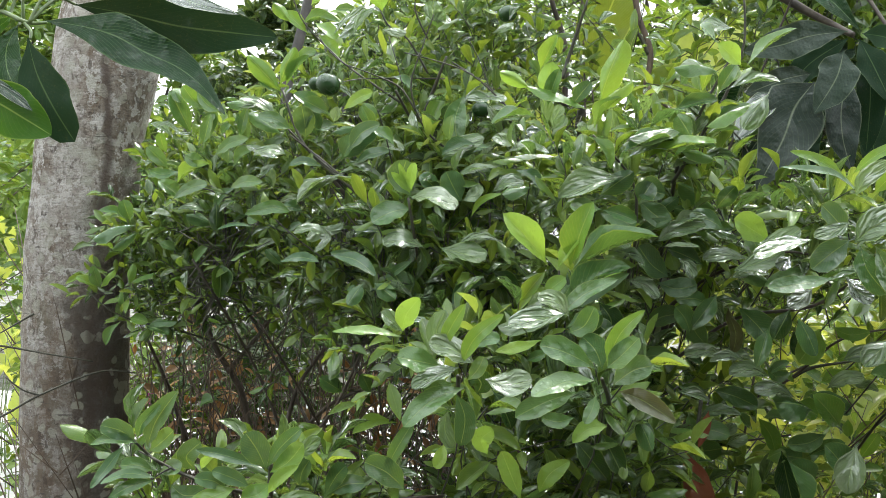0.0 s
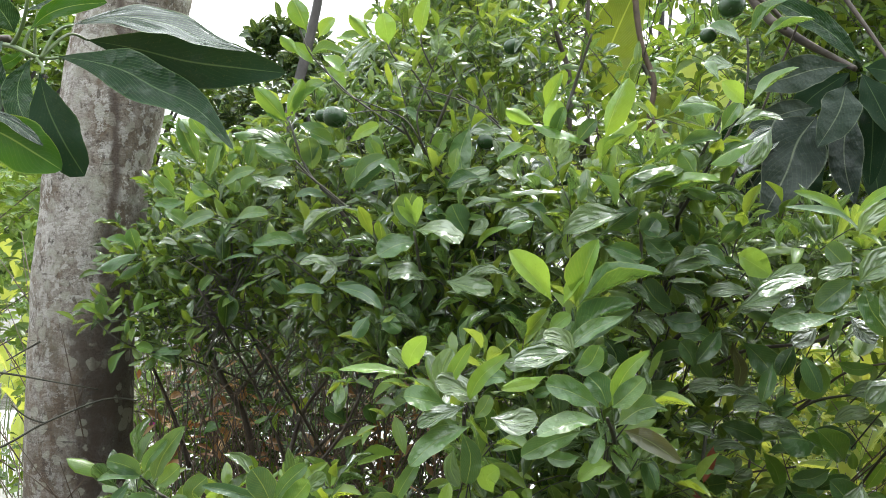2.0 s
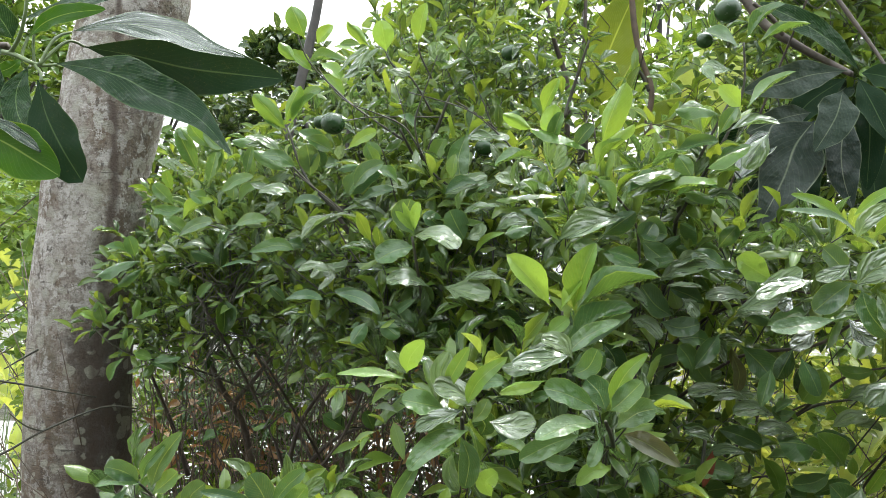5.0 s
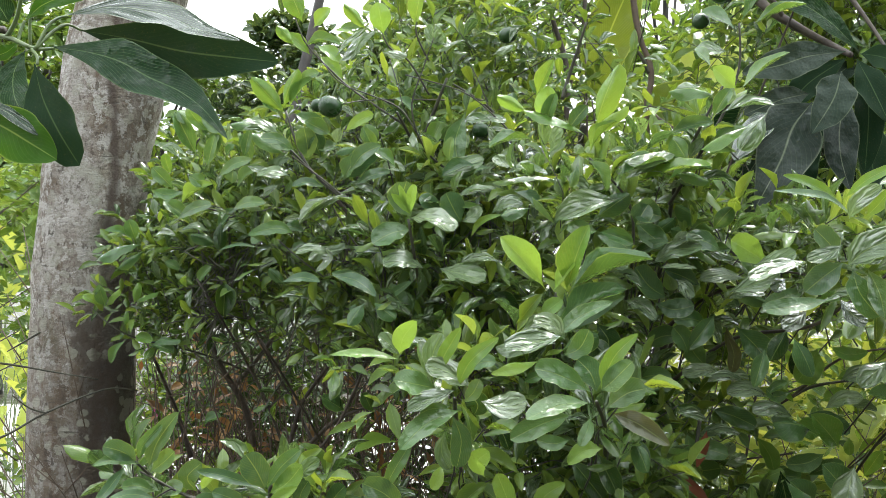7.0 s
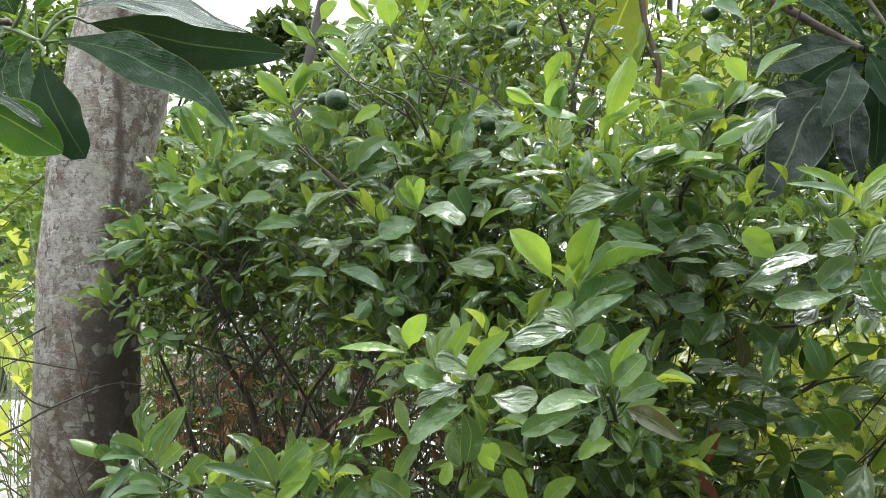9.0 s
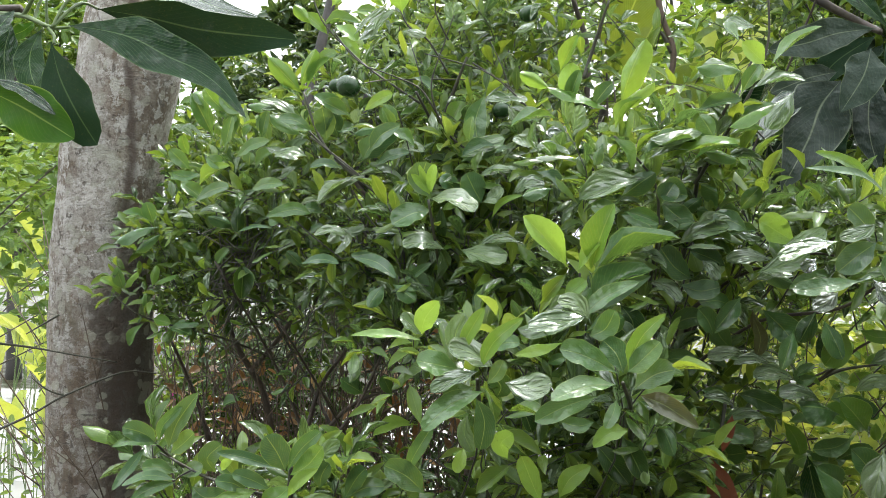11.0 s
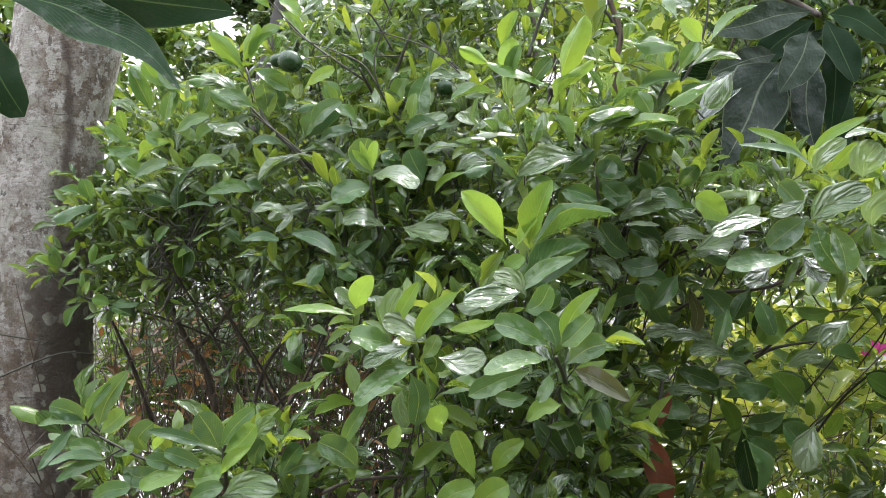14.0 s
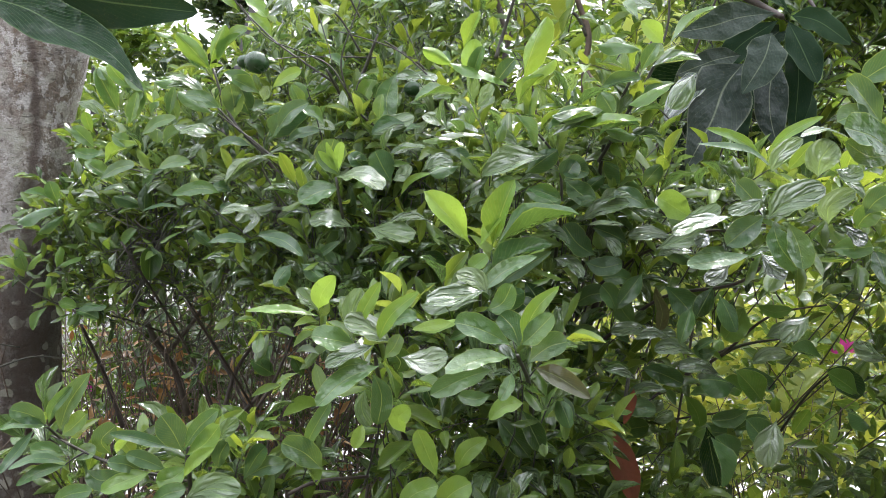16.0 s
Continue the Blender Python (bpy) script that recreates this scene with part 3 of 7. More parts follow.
# ---- grey trunk ----
def grey_trunk():
    tree = thing("tree", "grey lichen-spotted tree trunk beside the citrus bush", "tree")
    spine = [(-0.848, 1.985, -0.05, 0.159), (-0.858, 1.985, 0.25, 0.127), (-0.866, 1.98, 0.9, 0.117), (-0.87, 1.98, 1.45, 0.117), (-0.853, 1.985, 1.7, 0.117), (-0.813, 1.99, 1.98, 0.119), (-0.773, 2.0, 2.2, 0.125), (-0.718, 2.02, 2.45, 0.13), (-0.658, 2.05, 2.9, 0.116), (-0.558, 2.1, 4.2, 0.087)]
    sides, verts, faces = 56, [], []
    rows = []
    for a, b in zip(spine, spine[1:]):
        count = max(3, int((b[2] - a[2]) / 0.02))
        for s in range(count):
            t = s / count
            e = t * t * (3 - 2 * t)
            rows.append([a[0] + (b[0] - a[0]) * e, a[1] + (b[1] - a[1]) * e, a[2] + (b[2] - a[2]) * t, a[3] + (b[3] - a[3]) * e])
    for x, y, z, r in rows:
        for k in range(sides):
            a = 2 * math.pi * k / sides
            q = Vector((math.cos(a) * 1.2, math.sin(a) * 1.2, z * 2.2))
            bump = 0.05 * noise.noise(q) + 0.03 * noise.noise(q * 5 + Vector((3, 0, 0))) + 0.010 * noise.noise(Vector((q.x * 8, q.y * 8, z * 40)))
            crease = -0.02 * math.exp(-((a - 4.78 - 0.12 * math.sin(z * 3)) / 0.10) ** 2)
            rr = r * (1 + bump + crease)
            verts.append((x + math.cos(a) * rr, y + math.sin(a) * rr, z))
    for i in range(len(rows) - 1):
        for k in range(sides):
            j = (k + 1) % sides
            faces.append((i * sides + k, i * sides + j, (i + 1) * sides + j, (i + 1) * sides + k))
    faces.append(tuple((len(rows) - 1) * sides + k for k in range(sides)))
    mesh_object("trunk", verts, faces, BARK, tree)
    branch(tree, "limb", [(-0.55, 2.06, 3.2), (-0.9, 2.1, 3.7), (-1.3, 2.2, 4.3)], 0.07, 0.03, BARK)
    branch(tree, "limb", [(-0.50, 2.1, 4.1), (-0.3, 2.2, 4.6), (0.1, 2.5, 5.2)], 0.08, 0.03, BARK)
    return tree


grey_trunk()

# ---- citrus bush ----
citrus_bush = thing("citrus_bush", "dense wet citrus bush with glossy leaves and small green fruits", "bush")


def front(x, z):
    """How far back the face of the bush lies."""
    y = 1.02 + 0.85 * max(0.0, 0.18 - x) ** 0.9 + 1.0 * max(0.0, z - 1.48) + 0.10 * max(0.0, x - 0.45)
    if z < 1.32:
        y += 0.9 * (1.32 - z)
    return y


def top(x):
    return 1.76 + 0.22 * max(0.0, x + 0.7) if x < -0.30 else 1.85 + 7.0 * (x + 0.30) if x < -0.2 else 2.55


SHOOTS = [(-0.295, 1.089, 1.232), (-0.245, 1.112, 1.242), (-0.114, 1.119, 1.231), (-0.228, 1.113, 1.222), (-0.071, 1.114, 1.211), (0.225, 0.960, 1.397), (0.070, 0.991, 1.389), (0.190, 1.129, 1.500), (0.230, 1.182, 1.710), (-0.322, 1.047, 1.277), (-0.157, 1.057, 1.260), (0.292, 1.206, 1.630), (0.429, 1.293, 1.586), (-0.025, 1.347, 1.600), (-0.088, 1.343, 1.480), (0.406, 1.193, 1.744), (-0.066, 1.092, 1.247), (-0.125, 1.054, 1.221), (0.157, 0.957, 1.245), (-0.312, 1.672, 1.814), (-0.503, 1.680, 1.673)]


def bush_fill():
    rng = random.Random(7)
    stems = []
    nodes = []
    for i in range(15):
        x0, y0 = rng.uniform(-0.45, 0.9), rng.uniform(1.75, 2.3)
        x1, y1, z1 = x0 + rng.uniform(-0.4, 0.4), y0 + rng.uniform(-0.4, 0.3), rng.uniform(1.4, 1.6) if x0 < 0.25 else rng.uniform(1.6, 2.3)
        pts = [Vector((x0 * 0.75, y0, 0.0)), Vector((x0 * 0.88 + rng.uniform(-0.05, 0.05), y0 + rng.uniform(-0.05, 0.05), 0.55)),
               Vector((x0 + rng.uniform(-0.05, 0.05), y0 - 0.05, 1.0)), Vector((0.5 * (x0 + x1), 0.5 * (y0 + y1), 0.5 * (1.0 + z1))), Vector((x1, y1, z1))]
        branch(citrus_bush, "stem", [tuple(p) for p in pts], rng.uniform(0.005, 0.009) if x0 < 0.3 else rng.uniform(0.003, 0.006), 0.002)
        for a, b in zip(pts[1:], pts[2:]):
            for s in range(6):
                nodes.append(a.lerp(b, s / 6))
    twigs, leaves, young = [], [], []

    def sprig(p, out, size, count, fresh, small):
        tip = p + out * size
        spin = rng.uniform(0, 6.28)
        u = out.orthogonal().normalized()
        v = out.cross(u)
        for i in range(count):
            f = (i + 0.6) / count
            a = spin + i * 2.4
            rad = u * math.cos(a) + v * math.sin(a)
            way = (out * (0.25 + 0.7 * f) + rad * (1.1 - 0.5 * f) + Vector((rng.gauss(0, 0.15), rng.gauss(0, 0.15), rng.gauss(-0.05, 0.2)))).normalized()
            up = Vector((rng.gauss(0, 0.32), rng.gauss(-0.42, 0.32), 0.9)) + out * 0.15
            ln = (rng.uniform(0.030, 0.052) if small else rng.uniform(0.034, 0.066)) * (0.8 + 0.3 * math.sin(f * 2.6))
            (young if fresh and f > 0.35 else leaves).append((*(p + out * size * f), *way, *up, ln, ln * rng.uniform(0.25, 0.38)))
        return tip

    # leafy shoots under the foremost clusters
    for spot in SHOOTS:
        for k in range(3):
            p = Vector(spot) + Vector((rng.gauss(0, 0.035), 0.05 + 0.03 * k, -0.05 - 0.03 * k + rng.gauss(0, 0.02)))
            out = Vector((rng.gauss(0, 0.4), rng.gauss(-0.3, 0.3), 0.8)).normalized()
            tip = sprig(p, out, 0.07, 9, rng.random() < 0.15, False)
            twigs.append(([p + Vector((rng.gauss(0, 0.03), 0.16, -0.16)), p + Vector((0, 0.05, -0.06)), p, tip], 0.0015, 0.0007))
    made = 0
    while made < 5000:
        x, z = rng.uniform(-0.72, 1.75), rng.uniform(0.75, 2.6)
        if z > top(x):
            continue
        deep = min(1.2, 0.02 + rng.expovariate(1 / 0.32))
        y = front(x, z) + deep
        if y > 2.45 or z > 1.62 + 0.36 * y:
            continue
        if x - 0.1 < -(0.15 + 0.07 * rng.random()) * y and z - 1.56 < -(0.045 + 0.08 * rng.random()) * y and rng.random() < 0.93:
            continue
        if -0.35 * y < x - 0.1 < -0.08 * y and abs(z - 1.56 - 0.04 * y) < 0.06 * y and deep > 0.25 and rng.random() < 0.45:
            continue
        if x < 0.06 and z < 1.36 and rng.random() < 0.88:
            continue
        if 0.44 < x < 1.05 and 1.60 < z < 2.15 and y < 1.8:
            continue
        if 0.15 * y < x < 0.36 * y and z > 1.56 + 0.10 * y and y < 2.1 and rng.random() < 0.90:
            continue
        if 0.22 < x < 0.6 and z > 1.80 and rng.random() < 0.72:
            continue
        if x > 0.45 and z < 1.42 and rng.random() < 0.70:
            continue
        if x > 0.35 and z < 1.5 and deep > 0.15 and rng.random() < 0.3:
            continue
        if x - 0.1 > -0.16 * y and z - 1.56 > 0.13 * y and rng.random() < 0.40:
            continue
        if -0.19 * y < x - 0.1 < -0.115 * y and 0.015 * y < z - 1.56 < 0.09 * y and rng.random() < 0.7:
            continue
        if -0.24 * y < x - 0.1 < 0.08 * y and z - 1.56 > 0.09 * y and deep < 0.25 and rng.random() < 0.6:
            continue
        if -0.2 * y < x - 0.1 < 0.12 * y and z - 1.56 < -0.16 * y and rng.random() < 0.6:
            continue
        if x > 0.2 and z > 1.45 and deep < 0.16 and rng.random() < 0.4:
            continue
        if z < 1.0 and rng.random() < 0.5:
            continue
        p = Vector((x, y, z))
        if any(abs(q.x - x) < 0.07 and abs(q.z - z) < 0.07 and y < q.y + 0.03 for q in PLACED):
            continue
        made += 1
        near = min(nodes, key=lambda q: (q - p).length + 0.6 * max(0, q.z - p.z))
        out = Vector((rng.gauss(0, 0.55) - 0.1, rng.gauss(-0.55, 0.45), rng.gauss(0.45, 0.4))).normalized()
        size = rng.uniform(0.05, 0.12)
        tip = p + out * size
        if (near - p).length < 0.2:
            mid = near.lerp(p, 0.55) + Vector((rng.gauss(0, 0.03), rng.gauss(0, 0.03), rng.gauss(-0.02, 0.03)))
            near = near + Vector((rng.gauss(0, 0.03), rng.gauss(0, 0.03), rng.gauss(0, 0.04)))
            twigs.append(([near, mid, p, tip], 0.0015, 0.0007))
        elif rng.random() < 0.45:
            twigs.append(([p - out * 0.12 + Vector((0, 0.04, -0.05)), p, tip], 0.0013, 0.0007))
        sprig(p, out, size, rng.randint(5, 9), rng.random() < 0.14, x < -0.12)
    joined_tubes("brushwood", twigs, TWIG, citrus_bush, 4, 2)
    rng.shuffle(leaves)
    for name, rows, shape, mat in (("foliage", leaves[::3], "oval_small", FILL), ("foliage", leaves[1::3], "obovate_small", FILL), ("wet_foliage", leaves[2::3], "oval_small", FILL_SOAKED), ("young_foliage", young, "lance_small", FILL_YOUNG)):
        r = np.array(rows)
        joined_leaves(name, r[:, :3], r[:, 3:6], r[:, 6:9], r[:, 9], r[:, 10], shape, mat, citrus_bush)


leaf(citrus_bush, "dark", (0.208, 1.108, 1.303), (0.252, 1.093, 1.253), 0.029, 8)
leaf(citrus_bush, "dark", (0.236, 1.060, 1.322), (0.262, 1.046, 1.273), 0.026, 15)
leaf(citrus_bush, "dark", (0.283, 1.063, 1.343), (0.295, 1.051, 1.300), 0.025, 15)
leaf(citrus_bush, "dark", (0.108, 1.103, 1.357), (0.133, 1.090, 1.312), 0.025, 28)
leaf(citrus_bush, "lime", (0.174, 1.108, 1.513), (0.116, 1.083, 1.577), 0.033, 21)
leaf(citrus_bush, "young", (0.201, 1.109, 1.509), (0.226, 1.089, 1.594), 0.036, 30)
leaf(citrus_bush, "lime", (0.185, 1.108, 1.509), (0.214, 1.097, 1.554), 0.020, 43)
leaf(citrus_bush, "bright", (0.199, 1.109, 1.504), (0.305, 1.085, 1.553), 0.044, 78)
leaf(citrus_bush, "bright", (0.193, 1.109, 1.455), (0.274, 1.088, 1.515), 0.038, 54)
leaf(citrus_bush, "bright", (0.186, 1.108, 1.451), (0.202, 1.099, 1.491), 0.021, 21)
leaf(citrus_bush, "bright", (0.197, 1.109, 1.436), (0.241, 1.091, 1.456), 0.031, 24)
leaf(citrus_bush, "young", (0.168, 1.107, 1.475), (0.196, 1.100, 1.500), 0.022, 30)
leaf(citrus_bush, "soaked", (0.146, 1.106, 1.459), (0.187, 1.097, 1.473), 0.020, 29)
leaf(citrus_bush, "soaked", (0.189, 1.108, 1.444), (0.113, 1.134, 1.435), 0.036, 59)
leaf(citrus_bush, "lime", (0.171, 1.107, 1.421), (0.113, 1.089, 1.409), 0.023, 61)
leaf(citrus_bush, "bright", (0.149, 1.106, 1.394), (0.173, 1.100, 1.406), 0.014, 17)
leaf(citrus_bush, "dark", (0.231, 1.161, 1.448), (0.263, 1.151, 1.420), 0.032, 18)
leaf(citrus_bush, "lime", (0.150, 1.158, 1.744), (0.108, 1.144, 1.763), 0.018, 8)
leaf(citrus_bush, "young", (0.226, 1.162, 1.716), (0.143, 1.135, 1.743), 0.034, 74)
leaf(citrus_bush, "lime", (0.166, 1.159, 1.728), (0.176, 1.146, 1.777), 0.029, 8)
leaf(citrus_bush, "young", (0.160, 1.159, 1.766), (0.181, 1.147, 1.812), 0.019, 14)
leaf(citrus_bush, "bright", (0.171, 1.159, 1.719), (0.185, 1.146, 1.768), 0.019, 13)
leaf(citrus_bush, "young", (0.239, 1.163, 1.722), (0.267, 1.141, 1.806), 0.034, 27)
leaf(citrus_bush, "lime", (0.235, 1.163, 1.715), (0.280, 1.150, 1.753), 0.022, 40)
leaf(citrus_bush, "mature", (0.202, 1.161, 1.721), (0.227, 1.152, 1.753), 0.021, 17)
leaf(citrus_bush, "bright", (0.165, 1.159, 1.705), (0.099, 1.138, 1.693), 0.026, 70)
leaf(citrus_bush, "soaked", (0.277, 1.185, 1.634), (0.188, 1.156, 1.601), 0.045, 42)
leaf(citrus_bush, "mature", (0.245, 1.193, 1.607), (0.289, 1.181, 1.640), 0.030, 15)
leaf(citrus_bush, "mature", (0.288, 1.185, 1.617), (0.330, 1.176, 1.610), 0.036, 17)
leaf(citrus_bush, "bright", (0.246, 1.163, 1.588), (0.203, 1.149, 1.590), 0.025, 30)
leaf(citrus_bush, "bright", (0.246, 1.163, 1.588), (0.290, 1.153, 1.573), 0.021, 14)
leaf(citrus_bush, "young", (0.292, 1.166, 1.653), (0.387, 1.145, 1.676), 0.037, 65)
leaf(citrus_bush, "soaked", (0.354, 1.169, 1.694), (0.275, 1.146, 1.680), 0.038, 59)
leaf(citrus_bush, "mature", (0.347, 1.169, 1.679), (0.271, 1.146, 1.662), 0.030, 62)
leaf(citrus_bush, "bright", (0.362, 1.170, 1.681), (0.339, 1.159, 1.713), 0.029, 15)
leaf(citrus_bush, "bright", (0.344, 1.169, 1.667), (0.387, 1.159, 1.656), 0.020, 31)
leaf(citrus_bush, "soaked", (0.401, 1.173, 1.747), (0.469, 1.158, 1.757), 0.032, 61)
leaf(citrus_bush, "bright", (0.396, 1.172, 1.770), (0.332, 1.153, 1.773), 0.025, 55)
leaf(citrus_bush, "bright", (0.393, 1.172, 1.742), (0.413, 1.162, 1.779), 0.020, 19)
leaf(citrus_bush, "bright", (0.390, 1.172, 1.809), (0.366, 1.163, 1.831), 0.032, 48)
leaf(citrus_bush, "lime", (0.424, 1.174, 1.780), (0.390, 1.162, 1.807), 0.027, 8)
leaf(citrus_bush, "young", (0.442, 1.175, 1.731), (0.375, 1.153, 1.697), 0.029, 63)
leaf(citrus_bush, "bright", (0.428, 1.174, 1.778), (0.487, 1.157, 1.826), 0.029, 69)
leaf(citrus_bush, "young", (0.232, 1.162, 1.691), (0.266, 1.150, 1.733), 0.021, 64)
leaf(citrus_bush, "bright", (0.229, 1.162, 1.685), (0.254, 1.150, 1.640), 0.020, 30)
leaf(citrus_bush, "mature", (0.218, 1.161, 1.677), (0.207, 1.153, 1.646), 0.014, 26)
leaf(citrus_bush, "bright", (0.424, 1.273, 1.592), (0.363, 1.252, 1.631), 0.028, 22)
leaf(citrus_bush, "bright", (0.420, 1.273, 1.596), (0.446, 1.263, 1.630), 0.026, 23)
leaf(citrus_bush, "mature", (0.408, 1.272, 1.580), (0.359, 1.257, 1.597), 0.023, 18)
leaf(citrus_bush, "mature", (0.449, 1.274, 1.570), (0.406, 1.262, 1.563), 0.017, 21)
leaf(citrus_bush, "mature", (0.335, 1.268, 1.587), (0.365, 1.260, 1.612), 0.020, 17)
leaf(citrus_bush, "mature", (0.406, 1.272, 1.516), (0.350, 1.254, 1.539), 0.024, 17)
leaf(citrus_bush, "mature", (0.427, 1.273, 1.477), (0.388, 1.255, 1.429), 0.026, 8)
leaf(citrus_bush, "mature", (0.450, 1.274, 1.510), (0.495, 1.264, 1.495), 0.024, 21)
leaf(citrus_bush, "soaked", (0.630, 1.184, 1.428), (0.588, 1.168, 1.392), 0.032, 47)
leaf(citrus_bush, "mature", (0.504, 1.177, 1.455), (0.525, 1.163, 1.405), 0.029, 18)
leaf(citrus_bush, "dark", (0.514, 1.228, 1.462), (0.488, 1.214, 1.420), 0.026, 18)
leaf(citrus_bush, "bright", (0.484, 1.226, 1.435), (0.465, 1.210, 1.382), 0.022, 18)
leaf(citrus_bush, "young", (-0.307, 1.652, 1.821), (-0.369, 1.624, 1.887), 0.035, 10)
leaf(citrus_bush, "young", (-0.313, 1.652, 1.832), (-0.280, 1.634, 1.906), 0.033, 14)
leaf(citrus_bush, "young", (-0.302, 1.653, 1.832), (-0.252, 1.637, 1.891), 0.029, 31)
leaf(citrus_bush, "bright", (-0.318, 1.652, 1.821), (-0.353, 1.638, 1.845), 0.025, 43)
leaf(citrus_bush, "mature", (-0.236, 1.656, 1.739), (-0.259, 1.639, 1.795), 0.042, 10)
leaf(citrus_bush, "bright", (-0.217, 1.657, 1.780), (-0.282, 1.633, 1.817), 0.040, 43)
leaf(citrus_bush, "mature", (-0.173, 1.539, 1.680), (-0.103, 1.519, 1.748), 0.042, 34)
leaf(citrus_bush, "bright", (-0.112, 1.543, 1.741), (-0.128, 1.530, 1.784), 0.035, 26)
leaf(citrus_bush, "mature", (-0.197, 1.659, 1.762), (-0.238, 1.645, 1.751), 0.038, 46)
leaf(citrus_bush, "bright", (-0.350, 1.650, 1.793), (-0.410, 1.630, 1.797), 0.024, 35)
leaf(citrus_bush, "bright", (-0.305, 1.652, 1.740), (-0.366, 1.629, 1.779), 0.032, 36)
leaf(citrus_bush, "bright", (-0.370, 1.648, 1.722), (-0.388, 1.631, 1.779), 0.024, 25)
leaf(citrus_bush, "young", (-0.261, 1.656, 1.937), (-0.307, 1.637, 1.975), 0.031, 35)
leaf(citrus_bush, "young", (-0.245, 1.657, 1.937), (-0.197, 1.644, 1.891), 0.027, 24)
leaf(citrus_bush, "bright", (-0.278, 1.655, 1.953), (-0.198, 1.640, 1.955), 0.030, 40)
leaf(citrus_bush, "bright", (-0.287, 1.654, 1.882), (-0.241, 1.645, 1.902), 0.025, 21)
leaf(citrus_bush, "bright", (-0.425, 1.645, 1.758), (-0.465, 1.629, 1.788), 0.029, 25)
leaf(citrus_bush, "bright", (-0.479, 1.642, 1.735), (-0.515, 1.616, 1.817), 0.034, 19)
leaf(citrus_bush, "bright", (-0.468, 1.642, 1.714), (-0.430, 1.627, 1.777), 0.031, 10)
leaf(citrus_bush, "bright", (-0.521, 1.639, 1.669), (-0.559, 1.622, 1.710), 0.028, 19)
leaf(citrus_bush, "young", (-0.509, 1.639, 1.637), (-0.438, 1.624, 1.680), 0.031, 37)
leaf(citrus_bush, "bright", (-0.487, 1.641, 1.604), (-0.535, 1.621, 1.645), 0.030, 39)
leaf(citrus_bush, "bright", (-0.401, 1.646, 1.672), (-0.343, 1.632, 1.715), 0.034, 40)
leaf(citrus_bush, "mature", (-0.390, 1.646, 1.639), (-0.427, 1.629, 1.594), 0.025, 26)
leaf(citrus_bush, "mature", (-0.431, 1.644, 1.562), (-0.481, 1.626, 1.582), 0.026, 26)
leaf(citrus_bush, "bright", (0.001, 1.501, 1.908), (0.002, 1.492, 1.943), 0.037, 19)
leaf(citrus_bush, "soaked", (-0.129, 1.543, 1.945), (-0.175, 1.524, 1.897), 0.031, 56)
leaf(citrus_bush, "mature", (-0.089, 1.323, 1.477), (-0.112, 1.310, 1.442), 0.025, 20)
leaf(citrus_bush, "bright", (-0.076, 1.323, 1.477), (-0.040, 1.314, 1.453), 0.026, 17)
leaf(citrus_bush, "mature", (0.096, 1.333, 1.481), (0.046, 1.315, 1.447), 0.028, 41)
leaf(citrus_bush, "dark", (0.104, 1.334, 1.499), (0.147, 1.323, 1.466), 0.025, 17)
leaf(citrus_bush, "mature", (0.099, 1.455, 1.702), (0.034, 1.434, 1.680), 0.036, 33)
leaf(citrus_bush, "mature", (0.134, 1.337, 1.654), (0.177, 1.325, 1.620), 0.029, 48)
leaf(citrus_bush, "bright", (-0.061, 1.446, 1.698), (-0.098, 1.432, 1.724), 0.026, 42)
leaf(citrus_bush, "bright", (-0.685, 1.708, 1.430), (-0.696, 1.695, 1.478), 0.025, 10)
leaf(citrus_bush, "young", (-0.692, 1.708, 1.430), (-0.730, 1.693, 1.454), 0.018, 37)
leaf(citrus_bush, "lime", (-0.685, 1.708, 1.430), (-0.653, 1.698, 1.470), 0.019, 43)
leaf(citrus_bush, "young", (-0.628, 1.711, 1.438), (-0.615, 1.701, 1.483), 0.021, 14)
leaf(citrus_bush, "young", (-0.626, 1.712, 1.443), (-0.573, 1.702, 1.465), 0.021, 59)
leaf(citrus_bush, "young", (-0.643, 1.711, 1.431), (-0.643, 1.702, 1.397), 0.017, 23)
leaf(citrus_bush, "bright", (-0.641, 1.710, 1.367), (-0.665, 1.694, 1.318), 0.021, 20)
leaf(citrus_bush, "young", (-0.626, 1.711, 1.374), (-0.583, 1.703, 1.365), 0.023, 24)
leaf(citrus_bush, "bright", (-0.587, 1.713, 1.363), (-0.523, 1.702, 1.369), 0.024, 55)
leaf(citrus_bush, "mature", (-0.592, 1.713, 1.357), (-0.539, 1.703, 1.343), 0.035, 47)
leaf(citrus_bush, "bright", (-0.627, 1.712, 1.568), (-0.639, 1.700, 1.611), 0.030, 16)
leaf(citrus_bush, "bright", (-0.629, 1.712, 1.568), (-0.685, 1.692, 1.587), 0.023, 56)
leaf(citrus_bush, "bright", (-0.615, 1.713, 1.560), (-0.693, 1.685, 1.530), 0.033, 60)
leaf(citrus_bush, "bright", (-0.608, 1.713, 1.548), (-0.656, 1.693, 1.511), 0.024, 20)
leaf(citrus_bush, "bright", (-0.155, 1.537, 1.268), (-0.196, 1.521, 1.297), 0.028, 23)
leaf(citrus_bush, "bright", (-0.163, 1.536, 1.269), (-0.160, 1.524, 1.326), 0.021, 24)
leaf(citrus_bush, "bright", (-0.105, 1.541, 1.266), (-0.122, 1.530, 1.304), 0.024, 24)
leaf(citrus_bush, "bright", (0.274, 1.023, 1.345), (0.290, 1.014, 1.309), 0.023, 25)
leaf(citrus_bush, "lime", (-0.126, 1.439, 1.222), (-0.169, 1.419, 1.187), 0.022, 23)
